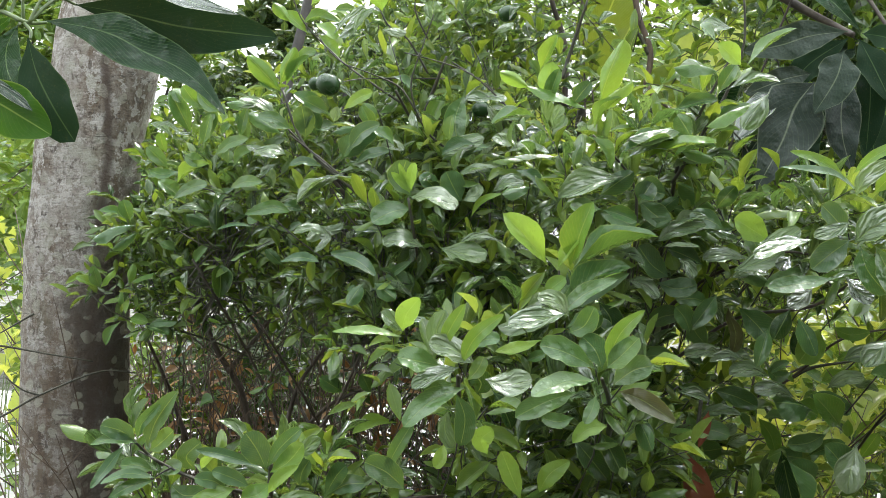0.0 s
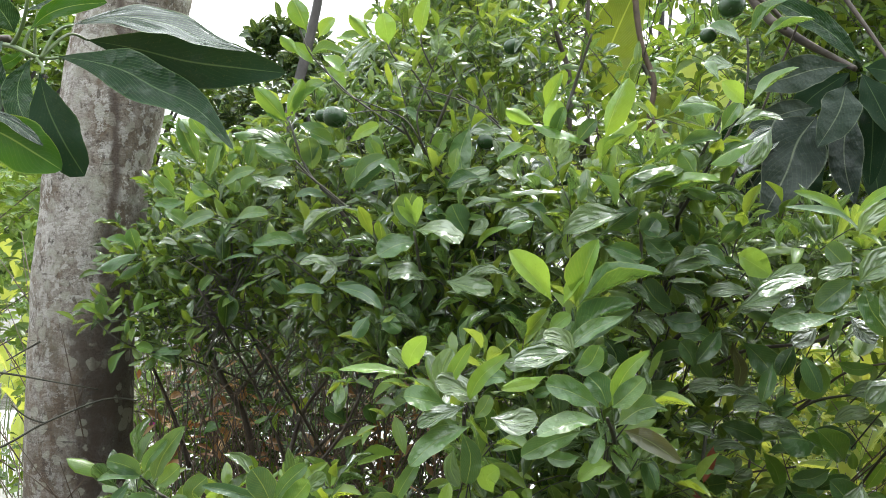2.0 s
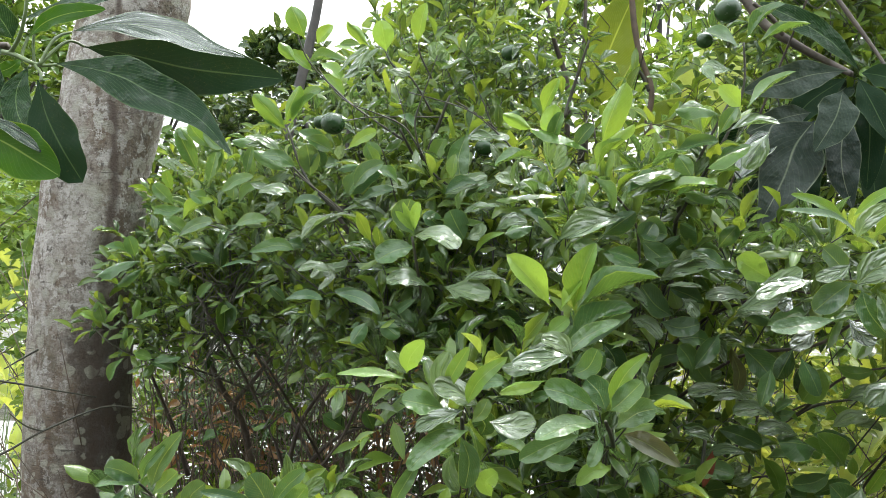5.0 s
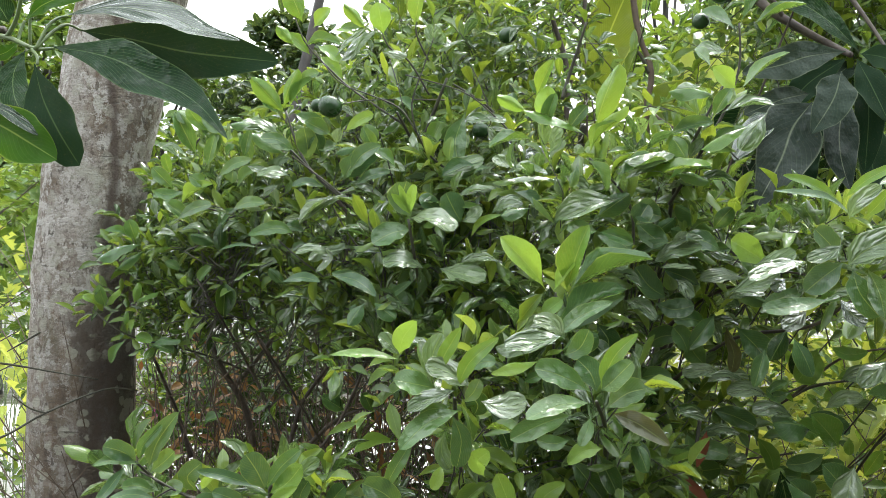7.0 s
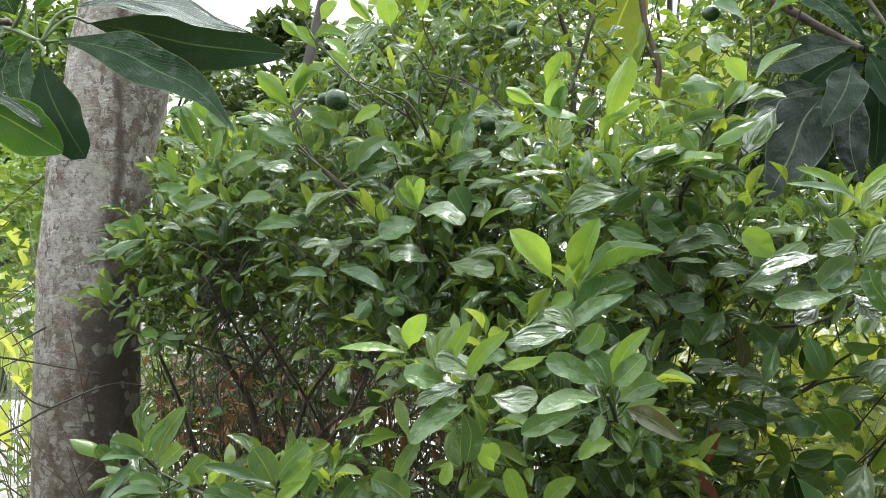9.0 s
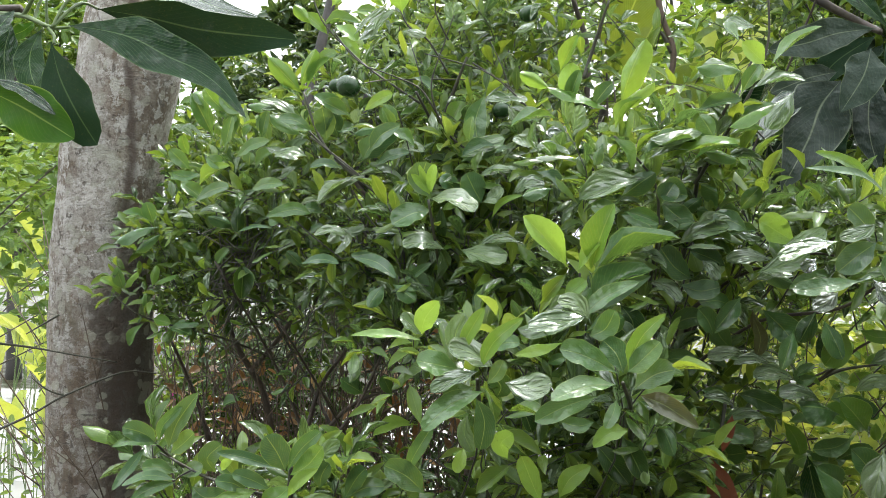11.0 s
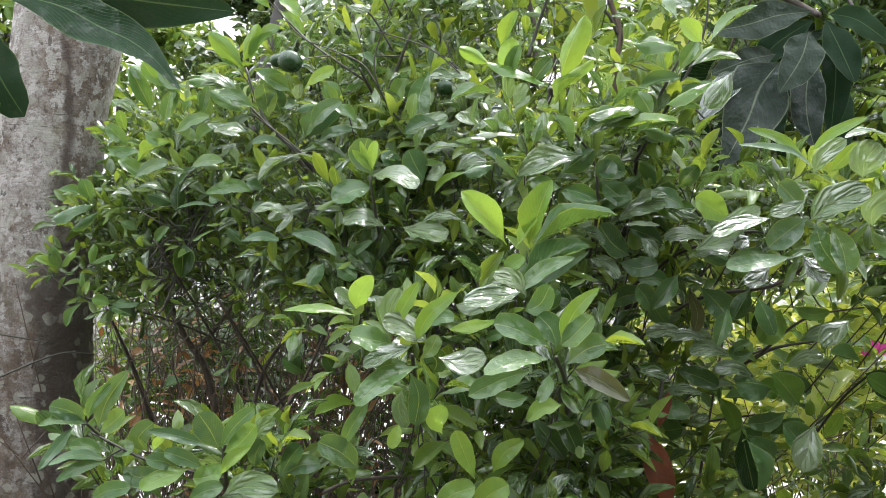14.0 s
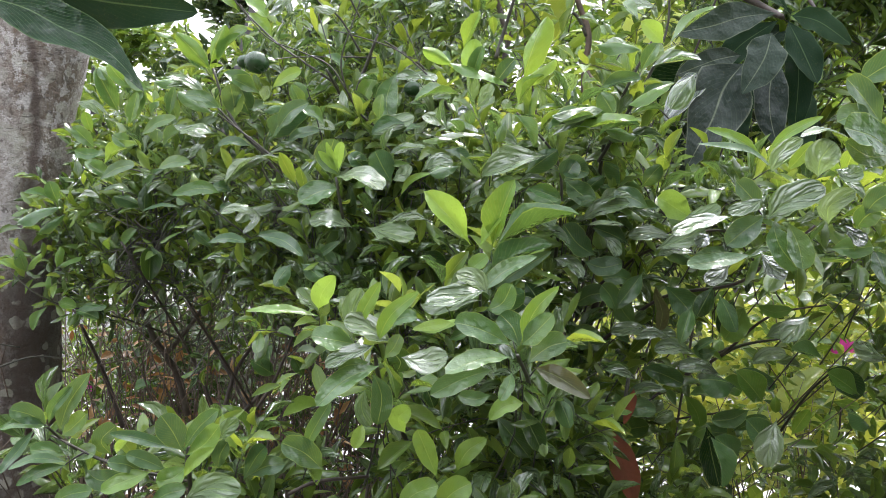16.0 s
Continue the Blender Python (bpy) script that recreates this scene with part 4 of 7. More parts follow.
leaf(citrus_bush, "lime", (-0.047, 1.446, 1.238), (-0.118, 1.420, 1.222), 0.029, 51)
leaf(citrus_bush, "lime", (0.449, 1.388, 1.202), (0.422, 1.376, 1.234), 0.022, 8)
leaf(citrus_bush, "young", (0.603, 1.503, 1.325), (0.577, 1.494, 1.339), 0.055, 35)
leaf(citrus_bush, "bright", (0.545, 1.396, 1.226), (0.576, 1.389, 1.212), 0.040, 46)
leaf(citrus_bush, "lime", (0.687, 1.709, 1.154), (0.721, 1.702, 1.168), 0.047, 8)
leaf(citrus_bush, "bright", (0.574, 1.300, 1.309), (0.513, 1.280, 1.322), 0.052, 51)
leaf(citrus_bush, "young", (0.615, 1.303, 1.285), (0.567, 1.283, 1.336), 0.041, 15)
leaf(citrus_bush, "bright", (0.607, 1.251, 1.227), (0.566, 1.234, 1.276), 0.040, 17)
leaf(citrus_bush, "soaked", (0.596, 1.201, 1.285), (0.575, 1.181, 1.223), 0.038, 32)
leaf(citrus_bush, "bright", (0.577, 1.298, 1.196), (0.539, 1.283, 1.239), 0.036, 25)
leaf(citrus_bush, "young", (0.684, 2.109, 1.053), (0.757, 2.090, 1.008), 0.090, 46)
leaf(citrus_bush, "young", (0.713, 2.110, 0.960), (0.626, 2.082, 0.991), 0.058, 42)
leaf(citrus_bush, "young", (0.807, 2.118, 0.949), (0.733, 2.093, 0.986), 0.058, 44)
leaf(citrus_bush, "bright", (0.508, 1.211, 1.260), (0.521, 1.191, 1.192), 0.033, 30)
leaf(citrus_bush, "young", (0.737, 1.265, 1.307), (0.685, 1.251, 1.341), 0.032, 25)
leaf(citrus_bush, "bright", (0.754, 1.264, 1.259), (0.716, 1.254, 1.285), 0.042, 57)
leaf(citrus_bush, "soaked", (0.724, 1.166, 1.371), (0.673, 1.154, 1.394), 0.028, 31)
leaf(citrus_bush, "bright", (0.687, 1.265, 1.355), (0.633, 1.252, 1.372), 0.034, 56)
leaf(citrus_bush, "young", (-0.270, 1.618, 1.991), (-0.294, 1.597, 2.049), 0.041, 24)
leaf(citrus_bush, "young", (-0.248, 1.619, 1.981), (-0.214, 1.608, 2.016), 0.029, 13)
leaf(citrus_bush, "young", (-0.131, 1.527, 1.952), (-0.169, 1.508, 1.994), 0.022, 16)
leaf(citrus_bush, "lime", (-0.100, 1.529, 1.943), (-0.110, 1.512, 1.998), 0.039, 8)
leaf(citrus_bush, "young", (-0.045, 1.532, 1.959), (-0.030, 1.513, 2.029), 0.030, 18)
leaf(citrus_bush, "young", (-0.285, 1.617, 1.947), (-0.315, 1.602, 1.981), 0.025, 29)
leaf(citrus_bush, "young", (-0.231, 1.571, 1.936), (-0.186, 1.561, 1.903), 0.032, 40)
leaf(citrus_bush, "bright", (0.447, 1.265, 1.884), (0.393, 1.247, 1.904), 0.042, 45)
leaf(citrus_bush, "mature", (0.451, 1.265, 1.892), (0.503, 1.246, 1.944), 0.028, 56)
leaf(citrus_bush, "bright", (0.467, 1.266, 1.889), (0.539, 1.248, 1.916), 0.029, 70)
fruit(citrus_bush, (-0.186, 1.489, 1.808), 0.0215)
fruit(citrus_bush, (0.122, 1.618, 1.969), 0.0178)
fruit(citrus_bush, (0.238, 1.844, 1.747), 0.0192)
fruit(citrus_bush, (-0.250, 1.635, 1.685), 0.0108)
fruit(citrus_bush, (0.414, 1.212, 1.923), 0.0186)
fruit(citrus_bush, (0.395, 1.261, 1.895), 0.0121)
branch(citrus_bush, "twig", [(0.232, 1.162, 1.685), (0.290, 1.195, 1.629), (0.299, 1.216, 1.554), (0.301, 1.265, 1.514), (0.306, 1.365, 1.433)], 0.0015, 0.0035)
branch(citrus_bush, "twig", [(0.428, 1.225, 1.812), (0.384, 1.222, 1.726), (0.366, 1.270, 1.661), (0.373, 1.370, 1.574), (0.368, 1.469, 1.464)], 0.0015, 0.004)
branch(citrus_bush, "twig", [(-0.307, 1.652, 1.827), (-0.256, 1.635, 1.717), (-0.139, 1.591, 1.620), (-0.007, 1.548, 1.489)], 0.002, 0.004)
branch(citrus_bush, "twig", [(-0.069, 1.496, 1.801), (-0.033, 1.548, 1.741), (0.028, 1.551, 1.692), (0.089, 1.604, 1.646)], 0.002, 0.0045)
branch(citrus_bush, "twig", [(0.017, 1.501, 1.862), (-0.033, 1.548, 1.741)], 0.002, 0.004)
branch(citrus_bush, "twig", [(0.263, 1.567, 1.980), (0.237, 1.585, 1.893), (0.223, 1.583, 1.842)], 0.002, 0.004)
branch(citrus_bush, "twig", [(0.024, 1.552, 1.863), (0.106, 1.576, 1.808), (0.161, 1.609, 1.700)], 0.0015, 0.0035)
branch(citrus_bush, "twig", [(-0.164, 1.500, 1.815), (-0.136, 1.542, 1.829), (-0.076, 1.546, 1.832), (0.015, 1.551, 1.833)], 0.0008, 0.0014)
branch(citrus_bush, "branch", [(0.397, 1.420, 1.358), (0.481, 1.376, 1.433), (0.556, 1.280, 1.460), (0.578, 1.201, 1.496), (0.611, 1.134, 1.546)], 0.0032, 0.0016)
branch(citrus_bush, "branch", [(0.398, 1.471, 1.398), (0.439, 1.424, 1.486), (0.523, 1.329, 1.535), (0.554, 1.280, 1.536)], 0.0032, 0.0014)
branch(citrus_bush, "branch", [(0.563, 1.580, 1.271), (0.624, 1.534, 1.321), (0.689, 1.488, 1.396), (0.767, 1.443, 1.422)], 0.0034, 0.0016)
branch(citrus_bush, "twig", [(0.624, 1.534, 1.321), (0.663, 1.536, 1.341), (0.730, 1.540, 1.353)], 0.004, 0.002)
branch(citrus_bush, "twig", [(0.746, 1.590, 1.164), (0.782, 1.543, 1.256), (0.813, 1.495, 1.314)], 0.0028, 0.0016)
branch(citrus_bush, "branch", [(0.425, 1.671, 1.109), (0.509, 1.676, 1.186), (0.614, 1.683, 1.275), (0.699, 1.688, 1.320)], 0.0035, 0.002)
branch(citrus_bush, "branch", [(0.467, 1.774, 1.094), (0.555, 1.729, 1.154), (0.681, 1.686, 1.191)], 0.003, 0.0018)
branch(citrus_bush, "twig", [(0.188, 1.109, 1.508), (0.191, 1.158, 1.417), (0.217, 1.309, 1.317), (0.248, 1.511, 1.185)], 0.0015, 0.0035)
branch(citrus_bush, "twig", [(0.222, 0.940, 1.401), (0.249, 1.061, 1.336), (0.278, 1.362, 1.179)], 0.002, 0.004)
branch(citrus_bush, "twig", [(0.070, 0.971, 1.394), (0.073, 1.101, 1.321), (0.103, 1.402, 1.160)], 0.002, 0.004)
branch(citrus_bush, "twig", [(-0.717, 1.706, 1.431), (-0.641, 1.710, 1.376), (-0.521, 1.817, 1.328), (-0.428, 1.973, 1.255)], 0.001, 0.0025)
branch(citrus_bush, "twig", [(-0.317, 1.028, 1.295), (-0.292, 1.079, 1.249), (-0.236, 1.182, 1.193), (-0.158, 1.336, 1.124)], 0.0014, 0.003)
branch(citrus_bush, "twig", [(-0.152, 1.037, 1.271), (-0.164, 1.086, 1.202)], 0.002, 0.003)
branch(citrus_bush, "twig", [(-0.026, 1.327, 1.607), (-0.015, 1.347, 1.539), (-0.008, 1.447, 1.454)], 0.002, 0.003)
branch(citrus_bush, "stem", [(-0.478, 2.069, 1.074), (-0.495, 2.048, 1.174), (-0.543, 2.016, 1.272), (-0.586, 2.014, 1.379), (-0.585, 1.965, 1.514)], 0.009, 0.005)
branch(citrus_bush, "stem", [(-0.515, 2.017, 1.226), (-0.429, 1.973, 1.321), (-0.342, 1.929, 1.443)], 0.006, 0.003)
branch(citrus_bush, "stem", [(-0.365, 1.975, 1.099), (-0.335, 1.978, 1.205), (-0.250, 1.933, 1.317)], 0.006, 0.003)
branch(citrus_bush, "stem", [(-0.647, 2.109, 1.031), (-0.692, 2.107, 1.157), (-0.752, 2.104, 1.283)], 0.007, 0.004)
branch(citrus_bush, "stem", [(-0.333, 1.927, 1.085), (-0.249, 1.882, 1.174), (-0.168, 1.837, 1.222)], 0.005, 0.003)
branch(citrus_bush, "twig", [(-0.706, 1.726, 1.280), (-0.782, 1.702, 1.295), (-0.874, 1.676, 1.313), (-0.956, 1.591, 1.334)], 0.0014, 0.0026)
branch(citrus_bush, "twig", [(-0.641, 1.770, 1.252), (-0.703, 1.746, 1.256), (-0.803, 1.700, 1.212), (-0.858, 1.656, 1.175), (-0.951, 1.590, 1.129)], 0.0014, 0.003)
branch(citrus_bush, "twig", [(-0.861, 1.677, 1.250), (-0.832, 1.688, 1.224), (-0.803, 1.700, 1.212)], 0.0012, 0.002)
branch(citrus_bush, "twig", [(-0.874, 1.676, 1.338), (-0.818, 1.700, 1.377)], 0.0012, 0.002)
leaf(citrus_bush, "mature", (0.014, 1.441, 1.675), (0.075, 1.427, 1.708), 0.030, 21)
leaf(citrus_bush, "soaked", (-0.358, 1.718, 1.682), (-0.310, 1.701, 1.741), 0.035, 37)
leaf(citrus_bush, "soaked", (-0.247, 1.526, 1.595), (-0.187, 1.511, 1.642), 0.035, 63)
leaf(citrus_bush, "soaked", (-0.210, 1.480, 1.541), (-0.149, 1.467, 1.570), 0.031, 48)
leaf(citrus_bush, "soaked", (-0.183, 1.529, 1.657), (-0.089, 1.512, 1.638), 0.044, 64)
leaf(citrus_bush, "soaked", (-0.114, 1.533, 1.705), (-0.066, 1.524, 1.690), 0.023, 52)
branch(citrus_bush, "twig", [(-0.298, 1.615, 2.044), (-0.266, 1.619, 1.957), (-0.208, 1.623, 1.896), (-0.161, 1.607, 1.856), (-0.072, 1.594, 1.797)], 0.0012, 0.0022)
branch(citrus_bush, "twig", [(-0.111, 1.528, 1.968), (-0.090, 1.530, 1.923), (-0.056, 1.553, 1.903), (-0.020, 1.576, 1.847)], 0.001, 0.002)
branch(citrus_bush, "twig", [(-0.039, 1.532, 1.990), (-0.042, 1.533, 1.949), (-0.020, 1.555, 1.904)], 0.001, 0.0018)
leaf(citrus_bush, "bright", (-0.451, 1.631, 1.745), (-0.429, 1.623, 1.775), 0.026, 15)
leaf(citrus_bush, "bright", (-0.462, 1.629, 1.772), (-0.452, 1.620, 1.807), 0.030, 10)
leaf(citrus_bush, "bright", (-0.474, 1.628, 1.794), (-0.509, 1.614, 1.819), 0.036, 46)
leaf(citrus_bush, "soaked", (-0.307, 1.569, 1.775), (-0.358, 1.551, 1.789), 0.025, 43)
leaf(citrus_bush, "soaked", (-0.296, 1.570, 1.765), (-0.360, 1.548, 1.773), 0.030, 67)
leaf(citrus_bush, "bright", (-0.264, 1.573, 1.742), (-0.308, 1.557, 1.752), 0.024, 14)
leaf(citrus_bush, "mature", (-0.237, 1.524, 1.729), (-0.220, 1.514, 1.768), 0.037, 24)
leaf(citrus_bush, "bright", (-0.190, 1.527, 1.763), (-0.235, 1.510, 1.785), 0.032, 28)
leaf(citrus_bush, "soaked", (-0.182, 1.528, 1.748), (-0.173, 1.520, 1.775), 0.021, 12)
leaf(citrus_bush, "bright", (-0.186, 1.528, 1.730), (-0.144, 1.520, 1.740), 0.021, 38)
leaf(citrus_bush, "mature", (-0.156, 1.481, 1.678), (-0.130, 1.470, 1.717), 0.035, 25)
leaf(citrus_bush, "bright", (-0.382, 1.635, 1.750), (-0.384, 1.628, 1.776), 0.021, 27)
leaf(citrus_bush, "bright", (-0.418, 1.633, 1.735), (-0.400, 1.627, 1.757), 0.018, 19)
leaf(citrus_bush, "soaked", (-0.541, 1.705, 1.741), (-0.580, 1.690, 1.764), 0.022, 45)
leaf(citrus_bush, "young", (-0.541, 1.705, 1.735), (-0.574, 1.694, 1.725), 0.016, 30)
leaf(citrus_bush, "mature", (-0.405, 1.635, 1.681), (-0.401, 1.628, 1.707), 0.027, 8)
leaf(citrus_bush, "bright", (-0.526, 1.688, 1.662), (-0.577, 1.670, 1.657), 0.024, 39)
leaf(citrus_bush, "bright", (-0.454, 1.632, 1.674), (-0.484, 1.620, 1.694), 0.032, 35)
leaf(citrus_bush, "soaked", (-0.485, 1.631, 1.604), (-0.455, 1.626, 1.591), 0.015, 34)
leaf(citrus_bush, "soaked", (-0.294, 1.572, 1.678), (-0.320, 1.562, 1.655), 0.020, 34)
leaf(citrus_bush, "soaked", (-0.370, 1.639, 1.582), (-0.405, 1.626, 1.600), 0.019, 40)
leaf(citrus_bush, "bright", (-0.313, 1.572, 1.590), (-0.341, 1.561, 1.566), 0.033, 44)
leaf(citrus_bush, "mature", (-0.233, 1.527, 1.589), (-0.267, 1.516, 1.598), 0.027, 40)
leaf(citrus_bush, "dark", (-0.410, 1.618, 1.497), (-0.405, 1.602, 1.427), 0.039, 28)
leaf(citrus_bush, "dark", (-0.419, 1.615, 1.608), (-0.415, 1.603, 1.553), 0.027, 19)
leaf(citrus_bush, "soaked", (-0.172, 1.482, 1.567), (-0.213, 1.467, 1.539), 0.023, 21)
leaf(citrus_bush, "soaked", (-0.177, 1.480, 1.650), (-0.228, 1.459, 1.602), 0.033, 62)
leaf(citrus_bush, "bright", (-0.471, 1.634, 1.486), (-0.435, 1.623, 1.526), 0.020, 17)
leaf(citrus_bush, "bright", (-0.522, 1.691, 1.511), (-0.553, 1.679, 1.527), 0.021, 40)
leaf(citrus_bush, "mature", (-0.266, 1.527, 1.491), (-0.295, 1.514, 1.521), 0.019, 15)
leaf(citrus_bush, "soaked", (-0.280, 1.528, 1.419), (-0.253, 1.519, 1.451), 0.019, 21)
leaf(citrus_bush, "bright", (-0.136, 1.436, 1.446), (-0.120, 1.431, 1.466), 0.016, 16)
leaf(citrus_bush, "soaked", (-0.332, 1.573, 1.513), (-0.287, 1.563, 1.536), 0.023, 43)
leaf(citrus_bush, "soaked", (-0.351, 1.572, 1.466), (-0.328, 1.567, 1.451), 0.019, 44)
leaf(citrus_bush, "mature", (-0.258, 1.527, 1.547), (-0.231, 1.520, 1.568), 0.020, 45)
leaf(citrus_bush, "soaked", (-0.572, 1.666, 1.578), (-0.523, 1.658, 1.579), 0.022, 55)
branch(citrus_bush, "twig", [(-0.277, 1.582, 1.743), (-0.221, 1.576, 1.690), (-0.141, 1.532, 1.637)], 0.0018, 0.003)
branch(citrus_bush, "branch", [(-0.231, 1.777, 1.667), (-0.201, 1.779, 1.632), (-0.170, 1.782, 1.591)], 0.004, 0.005)
branch(citrus_bush, "twig", [(-0.328, 1.620, 1.659), (-0.398, 1.637, 1.620), (-0.423, 1.645, 1.617)], 0.0012, 0.002)
branch(citrus_bush, "twig", [(-0.462, 1.642, 1.635), (-0.417, 1.645, 1.615), (-0.432, 1.716, 1.531)], 0.0012, 0.002)
leaf(citrus_bush, "soaked", (0.001, 1.486, 1.912), (0.005, 1.479, 1.936), 0.029, 27)
leaf(citrus_bush, "soaked", (-0.172, 1.525, 1.905), (-0.129, 1.512, 1.946), 0.027, 44)
leaf(citrus_bush, "soaked", (-0.094, 1.480, 1.901), (-0.050, 1.472, 1.894), 0.020, 27)
leaf(citrus_bush, "soaked", (0.095, 1.492, 1.900), (0.131, 1.484, 1.916), 0.018, 28)
leaf(citrus_bush, "soaked", (0.103, 1.445, 1.778), (0.054, 1.430, 1.775), 0.023, 37)
leaf(citrus_bush, "soaked", (0.112, 1.446, 1.748), (0.145, 1.440, 1.748), 0.017, 20)
leaf(citrus_bush, "mature", (0.078, 1.425, 1.701), (0.019, 1.406, 1.681), 0.030, 43)
leaf(citrus_bush, "soaked", (0.132, 1.398, 1.696), (0.099, 1.387, 1.708), 0.027, 40)
leaf(citrus_bush, "young", (0.017, 1.539, 1.809), (-0.012, 1.521, 1.744), 0.029, 12)
leaf(citrus_bush, "bright", (0.028, 1.442, 1.707), (0.033, 1.430, 1.750), 0.023, 29)
leaf(citrus_bush, "soaked", (-0.042, 1.486, 1.768), (-0.026, 1.476, 1.721), 0.023, 55)
leaf(citrus_bush, "bright", (-0.104, 1.483, 1.726), (-0.123, 1.468, 1.769), 0.019, 25)
leaf(citrus_bush, "mature", (0.161, 1.301, 1.625), (0.116, 1.287, 1.613), 0.027, 43)
leaf(citrus_bush, "soaked", (0.274, 1.188, 1.667), (0.336, 1.173, 1.698), 0.032, 42)
leaf(citrus_bush, "soaked", (0.277, 1.178, 1.657), (0.335, 1.166, 1.670), 0.027, 44)
leaf(citrus_bush, "mature", (0.296, 1.180, 1.596), (0.312, 1.172, 1.626), 0.030, 18)
leaf(citrus_bush, "soaked", (0.201, 1.213, 1.667), (0.237, 1.205, 1.645), 0.019, 21)
leaf(citrus_bush, "soaked", (0.181, 1.201, 1.696), (0.198, 1.195, 1.716), 0.015, 12)
leaf(citrus_bush, "soaked", (0.215, 1.183, 1.692), (0.223, 1.180, 1.705), 0.015, 13)
leaf(citrus_bush, "mature", (0.144, 1.547, 1.822), (0.120, 1.538, 1.837), 0.027, 42)
leaf(citrus_bush, "bright", (0.185, 1.649, 1.859), (0.164, 1.638, 1.888), 0.021, 21)
leaf(citrus_bush, "mature", (-0.081, 1.532, 1.833), (-0.044, 1.525, 1.809), 0.024, 45)
fruit(citrus_bush, (0.078, 1.524, 1.775), 0.0164)
fruit(citrus_bush, (-0.212, 1.509, 1.813), 0.0130)
leaf(citrus_bush, "soaked", (0.425, 1.224, 1.843), (0.379, 1.210, 1.839), 0.029, 37)
leaf(citrus_bush, "soaked", (0.409, 1.224, 1.779), (0.344, 1.204, 1.774), 0.031, 65)
leaf(citrus_bush, "soaked", (0.421, 1.225, 1.765), (0.428, 1.217, 1.793), 0.022, 13)
leaf(citrus_bush, "bright", (0.395, 1.225, 1.706), (0.448, 1.211, 1.737), 0.023, 55)
leaf(citrus_bush, "soaked", (0.373, 1.224, 1.692), (0.350, 1.212, 1.723), 0.019, 13)
leaf(citrus_bush, "soaked", (0.374, 1.224, 1.692), (0.392, 1.215, 1.721), 0.016, 24)
leaf(citrus_bush, "bright", (0.344, 1.222, 1.662), (0.404, 1.209, 1.678), 0.024, 56)
leaf(citrus_bush, "soaked", (0.354, 1.223, 1.662), (0.399, 1.214, 1.666), 0.021, 35)
leaf(citrus_bush, "mature", (0.344, 1.221, 1.727), (0.403, 1.208, 1.742), 0.023, 29)
leaf(citrus_bush, "soaked", (0.524, 1.372, 1.784), (0.480, 1.352, 1.723), 0.035, 24)
branch(citrus_bush, "twig", [(0.442, 1.234, 1.885), (0.444, 1.236, 1.826), (0.426, 1.236, 1.765), (0.398, 1.235, 1.712), (0.357, 1.264, 1.632)], 0.0016, 0.0026)
leaf(citrus_bush, "dark", (0.595, 1.383, 1.434), (0.572, 1.368, 1.379), 0.031, 17)
leaf(citrus_bush, "soaked", (0.400, 1.218, 1.564), (0.435, 1.211, 1.558), 0.016, 43)
leaf(citrus_bush, "soaked", (0.344, 1.214, 1.564), (0.393, 1.203, 1.581), 0.023, 51)
leaf(citrus_bush, "mature", (0.493, 1.376, 1.454), (0.511, 1.364, 1.406), 0.029, 25)
leaf(citrus_bush, "dull", (0.468, 1.374, 1.454), (0.482, 1.362, 1.403), 0.020, 28)
leaf(citrus_bush, "soaked", (0.439, 1.324, 1.380), (0.488, 1.314, 1.380), 0.022, 48)
leaf(citrus_bush, "bright", (0.517, 1.329, 1.354), (0.546, 1.321, 1.377), 0.014, 39)
leaf(citrus_bush, "young", (0.557, 1.433, 1.338), (0.591, 1.425, 1.330), 0.021, 53)
leaf(citrus_bush, "soaked", (0.361, 1.219, 1.344), (0.400, 1.211, 1.335), 0.018, 36)
leaf(citrus_bush, "mature", (0.366, 1.240, 1.348), (0.401, 1.232, 1.344), 0.014, 9)
leaf(citrus_bush, "bright", (0.401, 1.323, 1.294), (0.404, 1.317, 1.267), 0.020, 22)
leaf(citrus_bush, "young", (0.419, 1.326, 1.221), (0.411, 1.318, 1.247), 0.020, 28)
leaf(citrus_bush, "bright", (0.511, 1.330, 1.289), (0.544, 1.323, 1.292), 0.020, 54)
leaf(citrus_bush, "young", (0.555, 1.333, 1.310), (0.591, 1.324, 1.298), 0.036, 33)
leaf(citrus_bush, "young", (0.748, 1.597, 1.244), (0.746, 1.589, 1.212), 0.018, 27)
leaf(citrus_bush, "young", (0.733, 1.695, 1.289), (0.778, 1.684, 1.314), 0.026, 36)
leaf(citrus_bush, "lime", (0.738, 1.795, 1.327), (0.776, 1.785, 1.351), 0.024, 8)
leaf(citrus_bush, "lime", (0.818, 1.802, 1.218), (0.781, 1.790, 1.236), 0.019, 8)
leaf(citrus_bush, "soaked", (0.643, 1.338, 1.341), (0.680, 1.330, 1.336), 0.017, 34)
leaf(citrus_bush, "young", (0.904, 1.910, 1.094), (0.936, 1.893, 1.158), 0.030, 25)
leaf(citrus_bush, "bright", (0.581, 1.336, 1.234), (0.631, 1.323, 1.259), 0.021, 32)
leaf(citrus_bush, "young", (0.520, 1.332, 1.228), (0.546, 1.326, 1.243), 0.031, 56)
leaf(citrus_bush, "soaked", (0.459, 1.328, 1.247), (0.488, 1.320, 1.266), 0.024, 51)
leaf(citrus_bush, "bright", (0.385, 1.320, 1.427), (0.412, 1.314, 1.429), 0.020, 14)
leaf(citrus_bush, "soaked", (0.451, 1.327, 1.263), (0.472, 1.321, 1.281), 0.021, 42)
